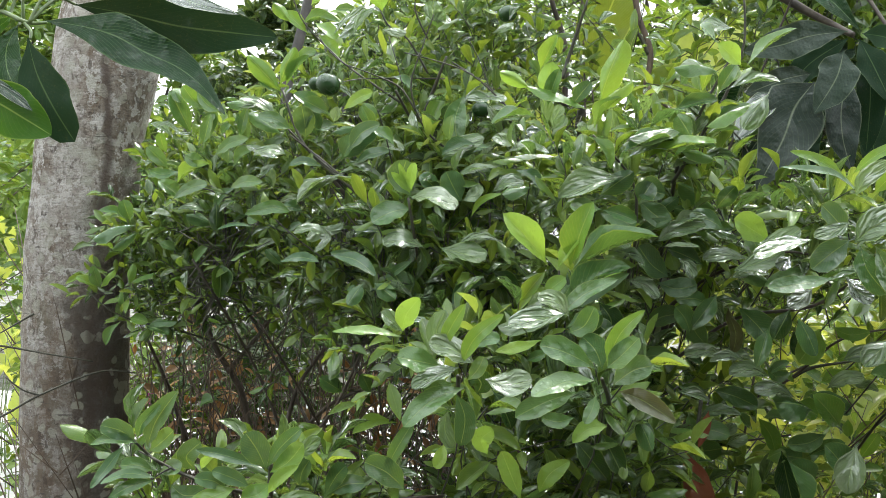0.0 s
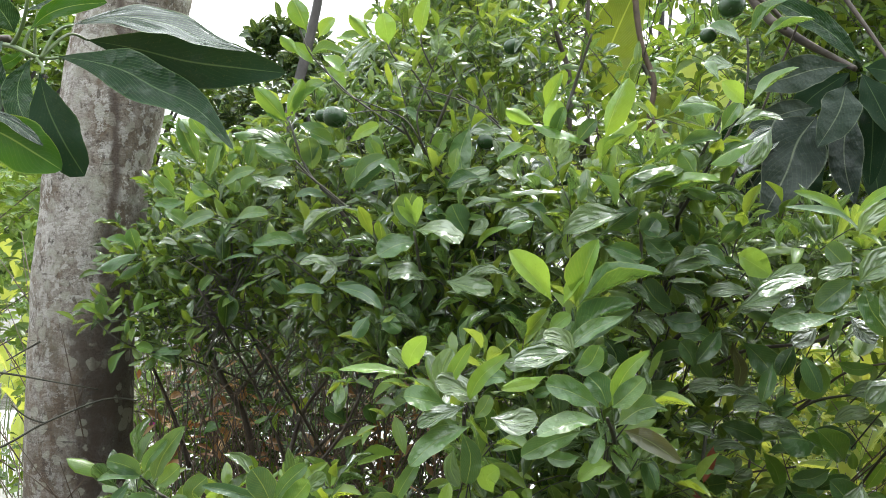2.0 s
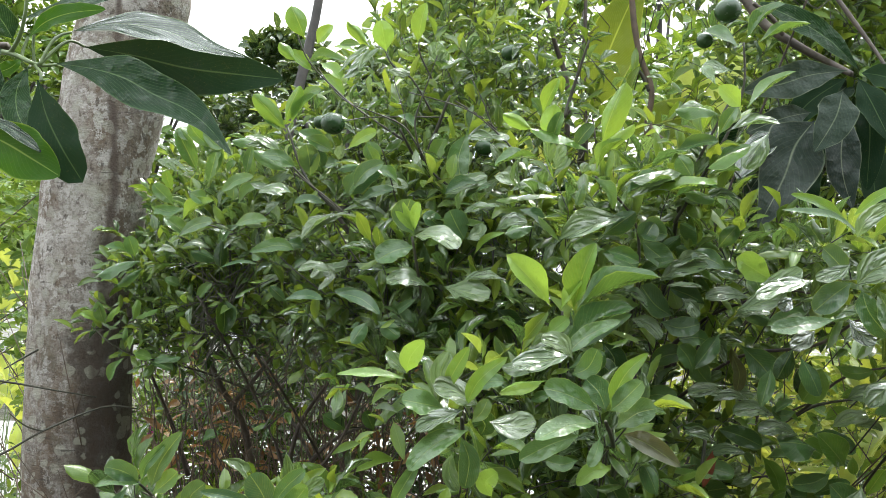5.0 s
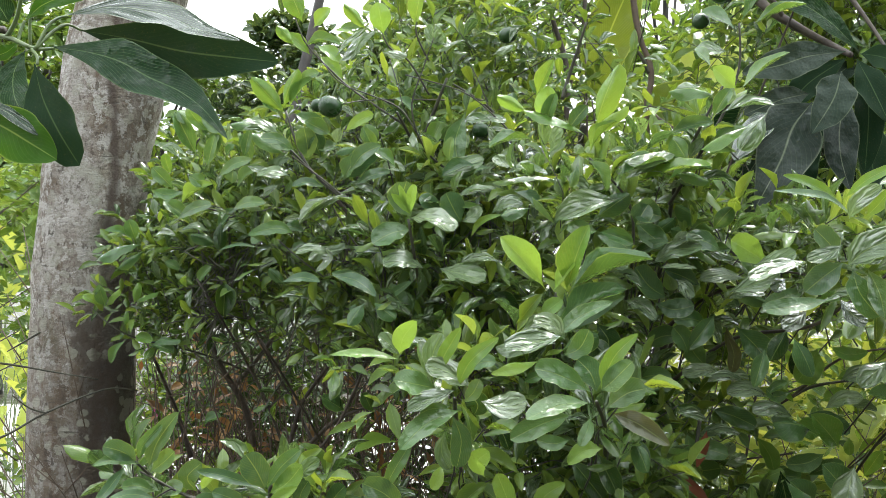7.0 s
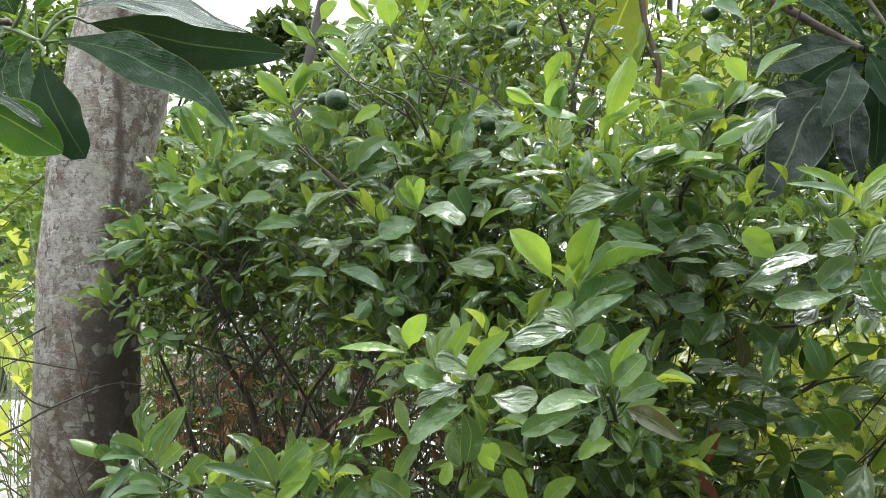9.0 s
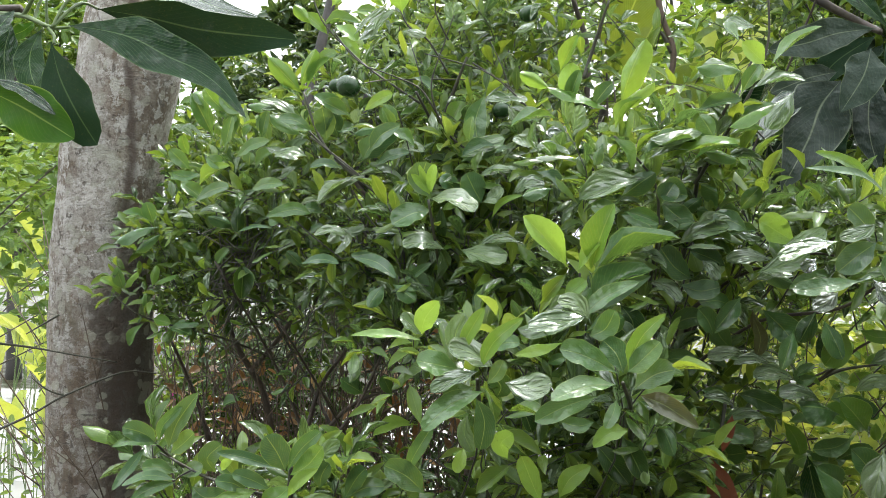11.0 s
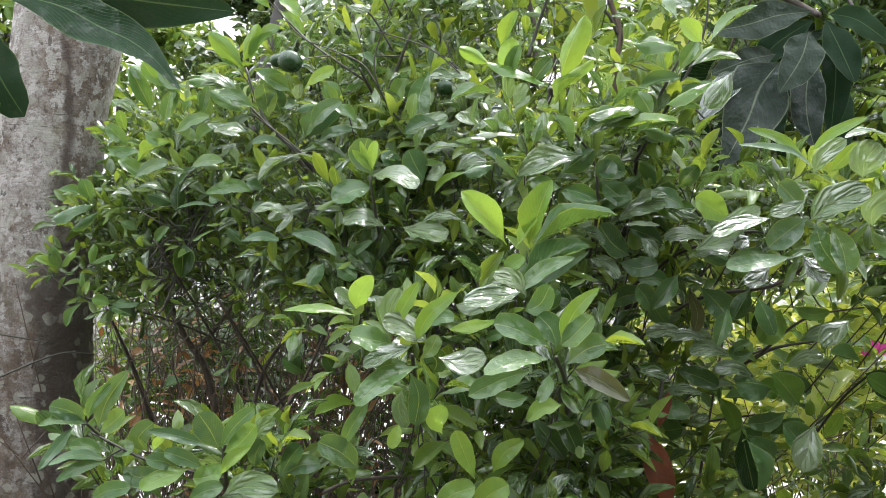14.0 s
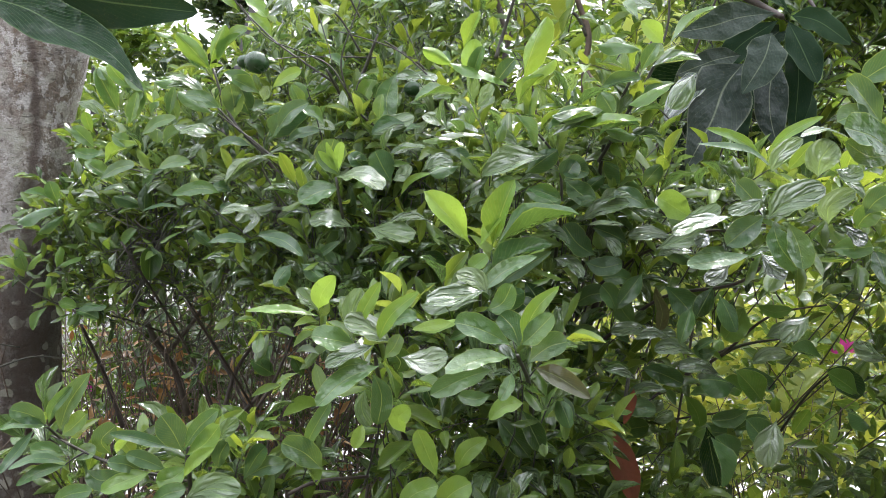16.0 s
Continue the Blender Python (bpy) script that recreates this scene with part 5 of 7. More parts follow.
leaf(citrus_bush, "bright", (0.495, 1.330, 1.272), (0.476, 1.321, 1.298), 0.016, 31)
leaf(citrus_bush, "lime", (0.740, 1.895, 1.335), (0.712, 1.882, 1.371), 0.026, 8)
leaf(citrus_bush, "lime", (0.819, 1.899, 1.431), (0.850, 1.891, 1.444), 0.021, 8)
leaf(citrus_bush, "young", (0.721, 1.593, 1.346), (0.755, 1.585, 1.363), 0.021, 34)
leaf(citrus_bush, "mature", (0.423, 1.323, 1.368), (0.397, 1.314, 1.384), 0.014, 18)
leaf(citrus_bush, "soaked", (0.427, 1.373, 1.393), (0.454, 1.366, 1.412), 0.016, 29)
leaf(citrus_bush, "bright", (-0.177, 1.649, 1.252), (-0.219, 1.636, 1.267), 0.028, 27)
leaf(citrus_bush, "bright", (-0.131, 1.650, 1.249), (-0.130, 1.642, 1.282), 0.022, 24)
leaf(citrus_bush, "bright", (-0.522, 1.837, 1.174), (-0.480, 1.828, 1.192), 0.031, 48)
branch(citrus_bush, "stem", [(-0.046, 1.100, 1.198), (-0.010, 1.102, 1.214), (0.048, 1.153, 1.207)], 0.0025, 0.002)
branch(citrus_bush, "twig", [(-0.300, 1.045, 1.270), (-0.250, 1.046, 1.249), (-0.222, 1.067, 1.237)], 0.0012, 0.0018)
bent_leaf(citrus_bush, "bright", "round", [(0.217, 0.945, 1.410), (0.194, 0.937, 1.423), (0.173, 0.928, 1.432), (0.155, 0.920, 1.436)], 0.030, 34)
bent_leaf(citrus_bush, "mature", "round", [(0.226, 0.970, 1.407), (0.219, 0.975, 1.426), (0.205, 0.980, 1.440)], 0.029, 8)
bent_leaf(citrus_bush, "young", "lance", [(0.227, 0.940, 1.414), (0.232, 0.937, 1.434), (0.243, 0.933, 1.455), (0.263, 0.930, 1.475)], 0.019, 18)
bent_leaf(citrus_bush, "bright", "round", [(0.226, 0.935, 1.413), (0.238, 0.927, 1.426), (0.256, 0.920, 1.447)], 0.024, 28)
bent_leaf(citrus_bush, "mature", "round", [(0.234, 0.950, 1.392), (0.254, 0.942, 1.410), (0.273, 0.935, 1.417)], 0.029, 30)
bent_leaf(citrus_bush, "bright", "round", [(0.214, 0.940, 1.399), (0.182, 0.920, 1.399), (0.147, 0.900, 1.387)], 0.025, 52)
bent_leaf(citrus_bush, "bright", "round", [(0.197, 0.955, 1.383), (0.166, 0.942, 1.375), (0.132, 0.930, 1.359)], 0.024, 22)
bent_leaf(citrus_bush, "dull", "lance", [(0.241, 0.950, 1.387), (0.266, 0.940, 1.379), (0.298, 0.930, 1.359)], 0.022, 18)
bent_leaf(citrus_bush, "bright", "round", [(0.217, 0.950, 1.381), (0.213, 0.940, 1.369), (0.204, 0.930, 1.355)], 0.014, 10)
bent_leaf(citrus_bush, "lime", "lance", [(0.233, 0.970, 1.345), (0.212, 0.962, 1.343), (0.195, 0.955, 1.329)], 0.020, 35)
bent_leaf(citrus_bush, "bright", "round", [(0.197, 0.970, 1.353), (0.179, 0.965, 1.349), (0.161, 0.960, 1.354)], 0.018, 30)
bent_leaf(citrus_bush, "lime", "lance", [(0.007, 0.975, 1.441), (0.012, 0.968, 1.460), (0.027, 0.960, 1.479)], 0.024, 6)
bent_leaf(citrus_bush, "soaked", "round", [(0.008, 0.980, 1.439), (-0.004, 0.972, 1.452), (-0.016, 0.965, 1.462)], 0.019, 42)
bent_leaf(citrus_bush, "young", "lance", [(0.006, 0.980, 1.434), (-0.027, 0.965, 1.439), (-0.067, 0.950, 1.440)], 0.018, 66)
bent_leaf(citrus_bush, "soaked", "round", [(0.053, 0.970, 1.419), (0.045, 0.968, 1.440), (0.055, 0.965, 1.466)], 0.023, 14)
bent_leaf(citrus_bush, "young", "lance", [(0.051, 0.955, 1.425), (0.062, 0.950, 1.449), (0.077, 0.945, 1.475)], 0.017, 16)
bent_leaf(citrus_bush, "young", "lance", [(0.074, 0.950, 1.409), (0.088, 0.942, 1.439), (0.118, 0.935, 1.466)], 0.018, 20)
bent_leaf(citrus_bush, "bright", "round", [(0.083, 0.970, 1.424), (0.099, 0.968, 1.435), (0.115, 0.965, 1.436)], 0.018, 35)
bent_leaf(citrus_bush, "soaked", "round", [(0.088, 0.955, 1.410), (0.066, 0.948, 1.425), (0.039, 0.940, 1.433)], 0.031, 42)
bent_leaf(citrus_bush, "bright", "round", [(0.053, 0.950, 1.407), (0.029, 0.940, 1.413), (0.007, 0.930, 1.418)], 0.031, 46)
bent_leaf(citrus_bush, "soaked", "round", [(0.072, 0.940, 1.408), (0.048, 0.930, 1.400), (0.024, 0.920, 1.387)], 0.022, 46)
bent_leaf(citrus_bush, "bright", "round", [(0.067, 0.945, 1.390), (0.050, 0.938, 1.386), (0.036, 0.930, 1.382)], 0.017, 24)
bent_leaf(citrus_bush, "bright", "round", [(0.078, 0.940, 1.387), (0.045, 0.922, 1.375), (0.018, 0.905, 1.350)], 0.025, 32)
bent_leaf(citrus_bush, "bright", "round", [(0.081, 0.955, 1.392), (0.092, 0.952, 1.405), (0.098, 0.950, 1.419)], 0.017, 16)
bent_leaf(citrus_bush, "mature", "round", [(0.069, 0.965, 1.375), (0.079, 0.962, 1.350), (0.075, 0.960, 1.320)], 0.024, 10)
bent_leaf(citrus_bush, "soaked", "round", [(0.060, 0.970, 1.356), (0.057, 0.968, 1.336), (0.067, 0.965, 1.316)], 0.017, 8)
bent_leaf(citrus_bush, "lime", "round", [(0.055, 1.000, 1.312), (0.052, 0.995, 1.299), (0.047, 0.990, 1.286)], 0.015, 8)
bent_leaf(citrus_bush, "lime", "round", [(0.105, 0.970, 1.309), (0.097, 0.965, 1.326), (0.110, 0.960, 1.339)], 0.022, 10)
bent_leaf(citrus_bush, "young", "round", [(0.141, 0.940, 1.270), (0.129, 0.938, 1.298), (0.119, 0.935, 1.322)], 0.021, 6)
bent_leaf(citrus_bush, "soaked", "round", [(0.100, 0.955, 1.394), (0.124, 0.950, 1.390), (0.150, 0.945, 1.396)], 0.034, 46)
bent_leaf(citrus_bush, "soaked", "round", [(0.189, 1.000, 1.464), (0.159, 0.992, 1.457), (0.123, 0.985, 1.450)], 0.032, 50)
bent_leaf(citrus_bush, "soaked", "round", [(0.194, 1.020, 1.458), (0.179, 1.015, 1.475), (0.156, 1.010, 1.479)], 0.025, 40)
bent_leaf(citrus_bush, "bright", "round", [(0.191, 1.000, 1.442), (0.208, 0.992, 1.451), (0.218, 0.985, 1.473)], 0.025, 24)
bent_leaf(citrus_bush, "bright", "lance", [(0.185, 1.040, 1.457), (0.210, 1.030, 1.483), (0.248, 1.020, 1.503)], 0.022, 40)
bent_leaf(citrus_bush, "lime", "lance", [(0.154, 0.980, 1.430), (0.135, 0.975, 1.427), (0.110, 0.970, 1.422)], 0.013, 30)
bent_leaf(citrus_bush, "young", "round", [(0.097, 0.950, 1.230), (0.118, 0.940, 1.253), (0.142, 0.930, 1.265)], 0.026, 20)
bent_leaf(citrus_bush, "young", "round", [(0.140, 0.940, 1.235), (0.157, 0.932, 1.257), (0.176, 0.925, 1.270)], 0.029, 16)
bent_leaf(citrus_bush, "young", "lance", [(0.161, 0.970, 1.269), (0.172, 0.965, 1.292), (0.193, 0.960, 1.308)], 0.021, 12)
bent_leaf(citrus_bush, "mature", "round", [(0.012, 1.000, 1.258), (-0.008, 0.992, 1.279), (-0.033, 0.985, 1.292)], 0.030, 26)
bent_leaf(citrus_bush, "bright", "round", [(-0.009, 1.000, 1.283), (0.002, 0.992, 1.306), (0.021, 0.985, 1.339)], 0.017, 14)
bent_leaf(citrus_bush, "dark", "round", [(0.090, 1.020, 1.366), (0.095, 1.020, 1.379), (0.083, 1.020, 1.392)], 0.027, 4)
bent_leaf(citrus_bush, "mature", "round", [(0.150, 0.970, 1.262), (0.145, 0.965, 1.248), (0.155, 0.960, 1.229)], 0.019, 10)
bent_leaf(citrus_bush, "pale", "round", [(-0.315, 1.030, 1.294), (-0.329, 1.020, 1.308), (-0.349, 1.010, 1.316)], 0.024, 22)
bent_leaf(citrus_bush, "bright", "lance", [(-0.313, 1.030, 1.292), (-0.333, 1.015, 1.300), (-0.356, 1.000, 1.295)], 0.015, 42)
bent_leaf(citrus_bush, "bright", "round", [(-0.313, 1.030, 1.296), (-0.305, 1.025, 1.317), (-0.281, 1.020, 1.342)], 0.015, 10)
bent_leaf(citrus_bush, "pale", "lance", [(-0.305, 1.040, 1.285), (-0.290, 1.030, 1.320), (-0.261, 1.020, 1.358)], 0.026, 12)
bent_leaf(citrus_bush, "bright", "round", [(-0.303, 1.040, 1.279), (-0.281, 1.030, 1.296), (-0.265, 1.020, 1.311)], 0.023, 20)
bent_leaf(citrus_bush, "pale", "lance", [(-0.324, 1.020, 1.292), (-0.337, 1.005, 1.269), (-0.350, 0.990, 1.247)], 0.015, 20)
bent_leaf(citrus_bush, "bright", "round", [(-0.288, 1.020, 1.262), (-0.304, 1.010, 1.271), (-0.320, 1.000, 1.272)], 0.019, 34)
bent_leaf(citrus_bush, "pale", "lance", [(-0.282, 1.010, 1.257), (-0.309, 0.995, 1.265), (-0.334, 0.980, 1.256)], 0.014, 52)
bent_leaf(citrus_bush, "bright", "lance", [(-0.283, 1.010, 1.254), (-0.306, 0.995, 1.250), (-0.325, 0.980, 1.238)], 0.015, 28)
bent_leaf(citrus_bush, "mature", "round", [(-0.251, 1.060, 1.253), (-0.262, 1.055, 1.271), (-0.242, 1.050, 1.291)], 0.027, 14)
bent_leaf(citrus_bush, "pale", "lance", [(-0.166, 1.040, 1.267), (-0.205, 1.030, 1.281), (-0.238, 1.020, 1.289)], 0.015, 36)
bent_leaf(citrus_bush, "pale", "round", [(-0.157, 1.030, 1.268), (-0.166, 1.025, 1.290), (-0.179, 1.020, 1.311)], 0.033, 16)
bent_leaf(citrus_bush, "bright", "round", [(-0.155, 1.030, 1.269), (-0.138, 1.025, 1.295), (-0.113, 1.020, 1.319)], 0.020, 16)
bent_leaf(citrus_bush, "young", "round", [(-0.149, 1.020, 1.266), (-0.126, 1.012, 1.281), (-0.107, 1.005, 1.305)], 0.026, 22)
bent_leaf(citrus_bush, "lime", "lance", [(-0.149, 1.010, 1.243), (-0.134, 1.005, 1.264), (-0.111, 1.000, 1.280)], 0.016, 24)
bent_leaf(citrus_bush, "pale", "round", [(-0.175, 1.030, 1.245), (-0.194, 1.020, 1.258), (-0.215, 1.010, 1.268)], 0.019, 34)
bent_leaf(citrus_bush, "young", "round", [(-0.147, 1.020, 1.254), (-0.161, 1.010, 1.242), (-0.177, 1.000, 1.241)], 0.027, 28)
bent_leaf(citrus_bush, "young", "round", [(-0.189, 1.020, 1.246), (-0.211, 1.005, 1.240), (-0.235, 0.990, 1.231)], 0.022, 34)
bent_leaf(citrus_bush, "lime", "lance", [(-0.238, 1.040, 1.261), (-0.232, 1.035, 1.272), (-0.219, 1.030, 1.281)], 0.010, 10)
bent_leaf(citrus_bush, "pale", "round", [(-0.120, 1.050, 1.242), (-0.117, 1.045, 1.260), (-0.107, 1.040, 1.277)], 0.020, 8)
bent_leaf(citrus_bush, "soaked", "round", [(-0.122, 1.060, 1.275), (-0.113, 1.055, 1.288), (-0.096, 1.050, 1.301)], 0.020, 18)
bent_leaf(citrus_bush, "soaked", "round", [(-0.144, 1.000, 1.221), (-0.114, 0.990, 1.237), (-0.075, 0.980, 1.237)], 0.033, 34)
bent_leaf(citrus_bush, "lime", "round", [(-0.107, 1.000, 1.217), (-0.100, 0.995, 1.234), (-0.082, 0.990, 1.247)], 0.021, 20)
bent_leaf(citrus_bush, "bright", "round", [(-0.296, 1.000, 1.209), (-0.272, 0.990, 1.226), (-0.240, 0.980, 1.235)], 0.020, 26)
bent_leaf(citrus_bush, "bright", "round", [(-0.183, 1.000, 1.214), (-0.161, 0.990, 1.230), (-0.136, 0.980, 1.239)], 0.021, 24)
bent_leaf(citrus_bush, "pale", "round", [(-0.201, 1.020, 1.244), (-0.213, 1.010, 1.256), (-0.232, 1.000, 1.261)], 0.019, 30)
bent_leaf(citrus_bush, "mature", "round", [(-0.279, 1.050, 1.238), (-0.260, 1.045, 1.227), (-0.231, 1.040, 1.232)], 0.025, 20)
bent_leaf(citrus_bush, "bright", "round", [(-0.293, 1.050, 1.250), (-0.277, 1.045, 1.260), (-0.263, 1.040, 1.258)], 0.021, 30)
bent_leaf(citrus_bush, "pale", "round", [(-0.086, 1.060, 1.232), (-0.065, 1.055, 1.245), (-0.041, 1.050, 1.249)], 0.023, 24)
bent_leaf(citrus_bush, "mature", "round", [(-0.093, 1.060, 1.226), (-0.077, 1.055, 1.255), (-0.064, 1.050, 1.270)], 0.023, 18)
branch(citrus_bush, "twig", [(-0.319, 1.050, 1.277), (-0.294, 1.045, 1.268), (-0.255, 1.040, 1.252), (-0.213, 1.035, 1.243), (-0.151, 1.030, 1.233)], 0.0011, 0.0018)
branch(citrus_bush, "twig", [(-0.155, 1.040, 1.267), (-0.155, 1.037, 1.250), (-0.158, 1.033, 1.233), (-0.159, 1.030, 1.204)], 0.0010, 0.0017)
branch(citrus_bush, "twig", [(-0.302, 1.050, 1.243), (-0.290, 1.045, 1.252), (-0.275, 1.040, 1.261)], 0.0008, 0.0013)
bent_leaf(citrus_bush, "pale", "round", [(0.624, 1.000, 1.656), (0.601, 0.992, 1.682), (0.576, 0.985, 1.705)], 0.037, 18)
bent_leaf(citrus_bush, "pale", "round", [(0.603, 1.020, 1.704), (0.626, 1.010, 1.721), (0.652, 1.000, 1.736)], 0.033, 22)
bent_leaf(citrus_bush, "pale", "round", [(0.611, 0.990, 1.651), (0.587, 0.982, 1.663), (0.563, 0.975, 1.656)], 0.029, 22)
bent_leaf(citrus_bush, "mature", "round", [(0.623, 0.960, 1.618), (0.588, 0.950, 1.638), (0.554, 0.940, 1.645)], 0.044, 26)
bent_leaf(citrus_bush, "mature", "round", [(0.630, 0.975, 1.623), (0.593, 0.962, 1.618), (0.561, 0.950, 1.632)], 0.026, 8)
bent_leaf(citrus_bush, "soaked", "lance", [(0.582, 1.000, 1.646), (0.554, 0.990, 1.648), (0.526, 0.980, 1.639)], 0.018, 64)
bent_leaf(citrus_bush, "soaked", "round", [(0.555, 1.000, 1.598), (0.554, 0.992, 1.617), (0.566, 0.985, 1.635)], 0.035, 26)
bent_leaf(citrus_bush, "soaked", "round", [(0.578, 1.010, 1.608), (0.591, 1.005, 1.601), (0.603, 1.000, 1.608)], 0.024, 30)
bent_leaf(citrus_bush, "soaked", "round", [(0.514, 1.030, 1.604), (0.520, 1.020, 1.623), (0.541, 1.010, 1.641)], 0.020, 30)
bent_leaf(citrus_bush, "young", "lance", [(0.533, 1.030, 1.607), (0.544, 1.025, 1.621), (0.557, 1.020, 1.640)], 0.015, 16)
bent_leaf(citrus_bush, "young", "lance", [(0.513, 1.040, 1.629), (0.536, 1.030, 1.651), (0.568, 1.020, 1.668)], 0.014, 34)
bent_leaf(citrus_bush, "young", "lance", [(0.510, 1.050, 1.626), (0.478, 1.040, 1.643), (0.439, 1.030, 1.653)], 0.015, 26)
bent_leaf(citrus_bush, "pale", "lance", [(0.523, 1.040, 1.607), (0.485, 1.030, 1.629), (0.426, 1.020, 1.634)], 0.013, 46)
bent_leaf(citrus_bush, "soaked", "round", [(0.497, 0.990, 1.550), (0.516, 0.980, 1.570), (0.551, 0.970, 1.584)], 0.036, 34)
bent_leaf(citrus_bush, "pale", "round", [(0.498, 1.010, 1.560), (0.481, 1.005, 1.577), (0.465, 1.000, 1.591)], 0.029, 16)
bent_leaf(citrus_bush, "soaked", "round", [(0.495, 1.000, 1.573), (0.478, 0.995, 1.563), (0.454, 0.990, 1.555)], 0.020, 40)
bent_leaf(citrus_bush, "mature", "round", [(0.503, 0.990, 1.547), (0.508, 0.982, 1.521), (0.526, 0.975, 1.496)], 0.030, 4)
bent_leaf(citrus_bush, "mature", "round", [(0.517, 0.985, 1.547), (0.527, 0.978, 1.521), (0.529, 0.970, 1.496)], 0.029, 4)
bent_leaf(citrus_bush, "pale", "round", [(0.504, 1.020, 1.553), (0.480, 1.010, 1.538), (0.456, 1.000, 1.520)], 0.030, 14)
bent_leaf(citrus_bush, "glassy", "round", [(0.505, 1.030, 1.512), (0.518, 1.025, 1.495), (0.533, 1.020, 1.488)], 0.027, 22)
bent_leaf(citrus_bush, "glassy", "round", [(0.476, 1.050, 1.496), (0.461, 1.045, 1.484), (0.445, 1.040, 1.476)], 0.021, 24)
bent_leaf(citrus_bush, "soaked", "round", [(0.577, 1.020, 1.546), (0.573, 1.010, 1.566), (0.597, 1.000, 1.583)], 0.024, 26)
bent_leaf(citrus_bush, "pale", "round", [(0.608, 1.000, 1.557), (0.617, 0.995, 1.572), (0.634, 0.990, 1.584)], 0.026, 20)
bent_leaf(citrus_bush, "bright", "round", [(0.604, 1.010, 1.542), (0.610, 1.005, 1.554), (0.623, 1.000, 1.565)], 0.026, 16)
bent_leaf(citrus_bush, "glassy", "round", [(0.596, 1.020, 1.545), (0.606, 1.015, 1.532), (0.616, 1.010, 1.525)], 0.021, 20)
bent_leaf(citrus_bush, "soaked", "round", [(0.493, 1.100, 1.554), (0.453, 1.090, 1.546), (0.418, 1.080, 1.530)], 0.025, 48)
bent_leaf(citrus_bush, "glassy", "round", [(0.467, 1.100, 1.532), (0.458, 1.095, 1.525), (0.451, 1.090, 1.516)], 0.018, 22)
bent_leaf(citrus_bush, "bright", "round", [(0.598, 1.060, 1.518), (0.619, 1.055, 1.519), (0.643, 1.050, 1.522)], 0.027, 22)
bent_leaf(citrus_bush, "mature", "round", [(0.658, 1.080, 1.519), (0.664, 1.070, 1.499), (0.666, 1.060, 1.476)], 0.033, 10)
bent_leaf(citrus_bush, "bright", "round", [(0.520, 1.100, 1.508), (0.475, 1.090, 1.500), (0.435, 1.080, 1.494)], 0.024, 40)
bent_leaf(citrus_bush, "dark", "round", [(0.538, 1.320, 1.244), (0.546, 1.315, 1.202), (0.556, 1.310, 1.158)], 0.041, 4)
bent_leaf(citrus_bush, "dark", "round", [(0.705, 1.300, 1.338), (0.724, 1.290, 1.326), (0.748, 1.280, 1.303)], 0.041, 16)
branch(citrus_bush, "branch", [(0.402, 2.000, 2.232), (0.412, 2.000, 2.140), (0.427, 2.000, 2.064), (0.449, 2.000, 2.007), (0.454, 2.000, 1.964), (0.445, 2.000, 1.911), (0.447, 2.000, 1.837)], 0.0074, 0.0061, STEM)
branch(citrus_bush, "twig", [(0.446, 2.000, 1.923), (0.458, 1.975, 1.883), (0.496, 1.950, 1.849)], 0.0053, 0.0033, STEM)
branch(citrus_bush, "twig", [(0.450, 2.000, 1.983), (0.431, 2.000, 2.022), (0.417, 2.000, 2.035)], 0.0054, 0.0040)
branch(citrus_bush, "branch", [(0.199, 2.000, 2.217), (0.228, 2.000, 2.099), (0.253, 2.000, 2.026), (0.264, 2.000, 1.954), (0.260, 2.000, 1.862)], 0.0054, 0.0067)
branch(citrus_bush, "branch", [(0.299, 2.000, 2.218), (0.297, 2.000, 2.099), (0.282, 2.000, 2.007), (0.264, 2.000, 1.941)], 0.0040, 0.0054)
bent_leaf(citrus_bush, "pale", "round", [(-0.025, 1.360, 1.611), (-0.038, 1.350, 1.640), (-0.031, 1.340, 1.666)], 0.050, 24)
bent_leaf(citrus_bush, "lime", "lance", [(-0.024, 1.335, 1.615), (-0.033, 1.330, 1.637), (-0.041, 1.325, 1.660)], 0.011, 10)
bent_leaf(citrus_bush, "lime", "lance", [(-0.024, 1.335, 1.615), (-0.038, 1.328, 1.632), (-0.052, 1.320, 1.645)], 0.013, 14)
bent_leaf(citrus_bush, "lime", "round", [(-0.022, 1.330, 1.617), (-0.022, 1.325, 1.639), (-0.016, 1.320, 1.660)], 0.016, 8)
bent_leaf(citrus_bush, "soaked", "round", [(-0.026, 1.340, 1.609), (0.012, 1.325, 1.607), (0.046, 1.310, 1.589)], 0.052, 58)
bent_leaf(citrus_bush, "bright", "round", [(-0.024, 1.350, 1.592), (-0.053, 1.340, 1.585), (-0.081, 1.330, 1.568)], 0.041, 30)
bent_leaf(citrus_bush, "pale", "round", [(0.054, 1.370, 1.605), (0.041, 1.365, 1.627), (0.029, 1.360, 1.651)], 0.042, 22)
bent_leaf(citrus_bush, "soaked", "round", [(0.056, 1.360, 1.606), (0.074, 1.355, 1.614), (0.087, 1.350, 1.628)], 0.027, 34)
bent_leaf(citrus_bush, "soaked", "lance", [(0.040, 1.380, 1.642), (0.074, 1.370, 1.656), (0.109, 1.360, 1.658)], 0.030, 70)
bent_leaf(citrus_bush, "pale", "round", [(0.020, 1.390, 1.617), (0.004, 1.385, 1.633), (-0.014, 1.380, 1.646)], 0.029, 32)
bent_leaf(citrus_bush, "soaked", "round", [(0.024, 1.330, 1.532), (0.061, 1.315, 1.524), (0.094, 1.300, 1.516)], 0.053, 56)
bent_leaf(citrus_bush, "soaked", "round", [(-0.001, 1.340, 1.532), (-0.033, 1.330, 1.542), (-0.062, 1.320, 1.534)], 0.042, 52)
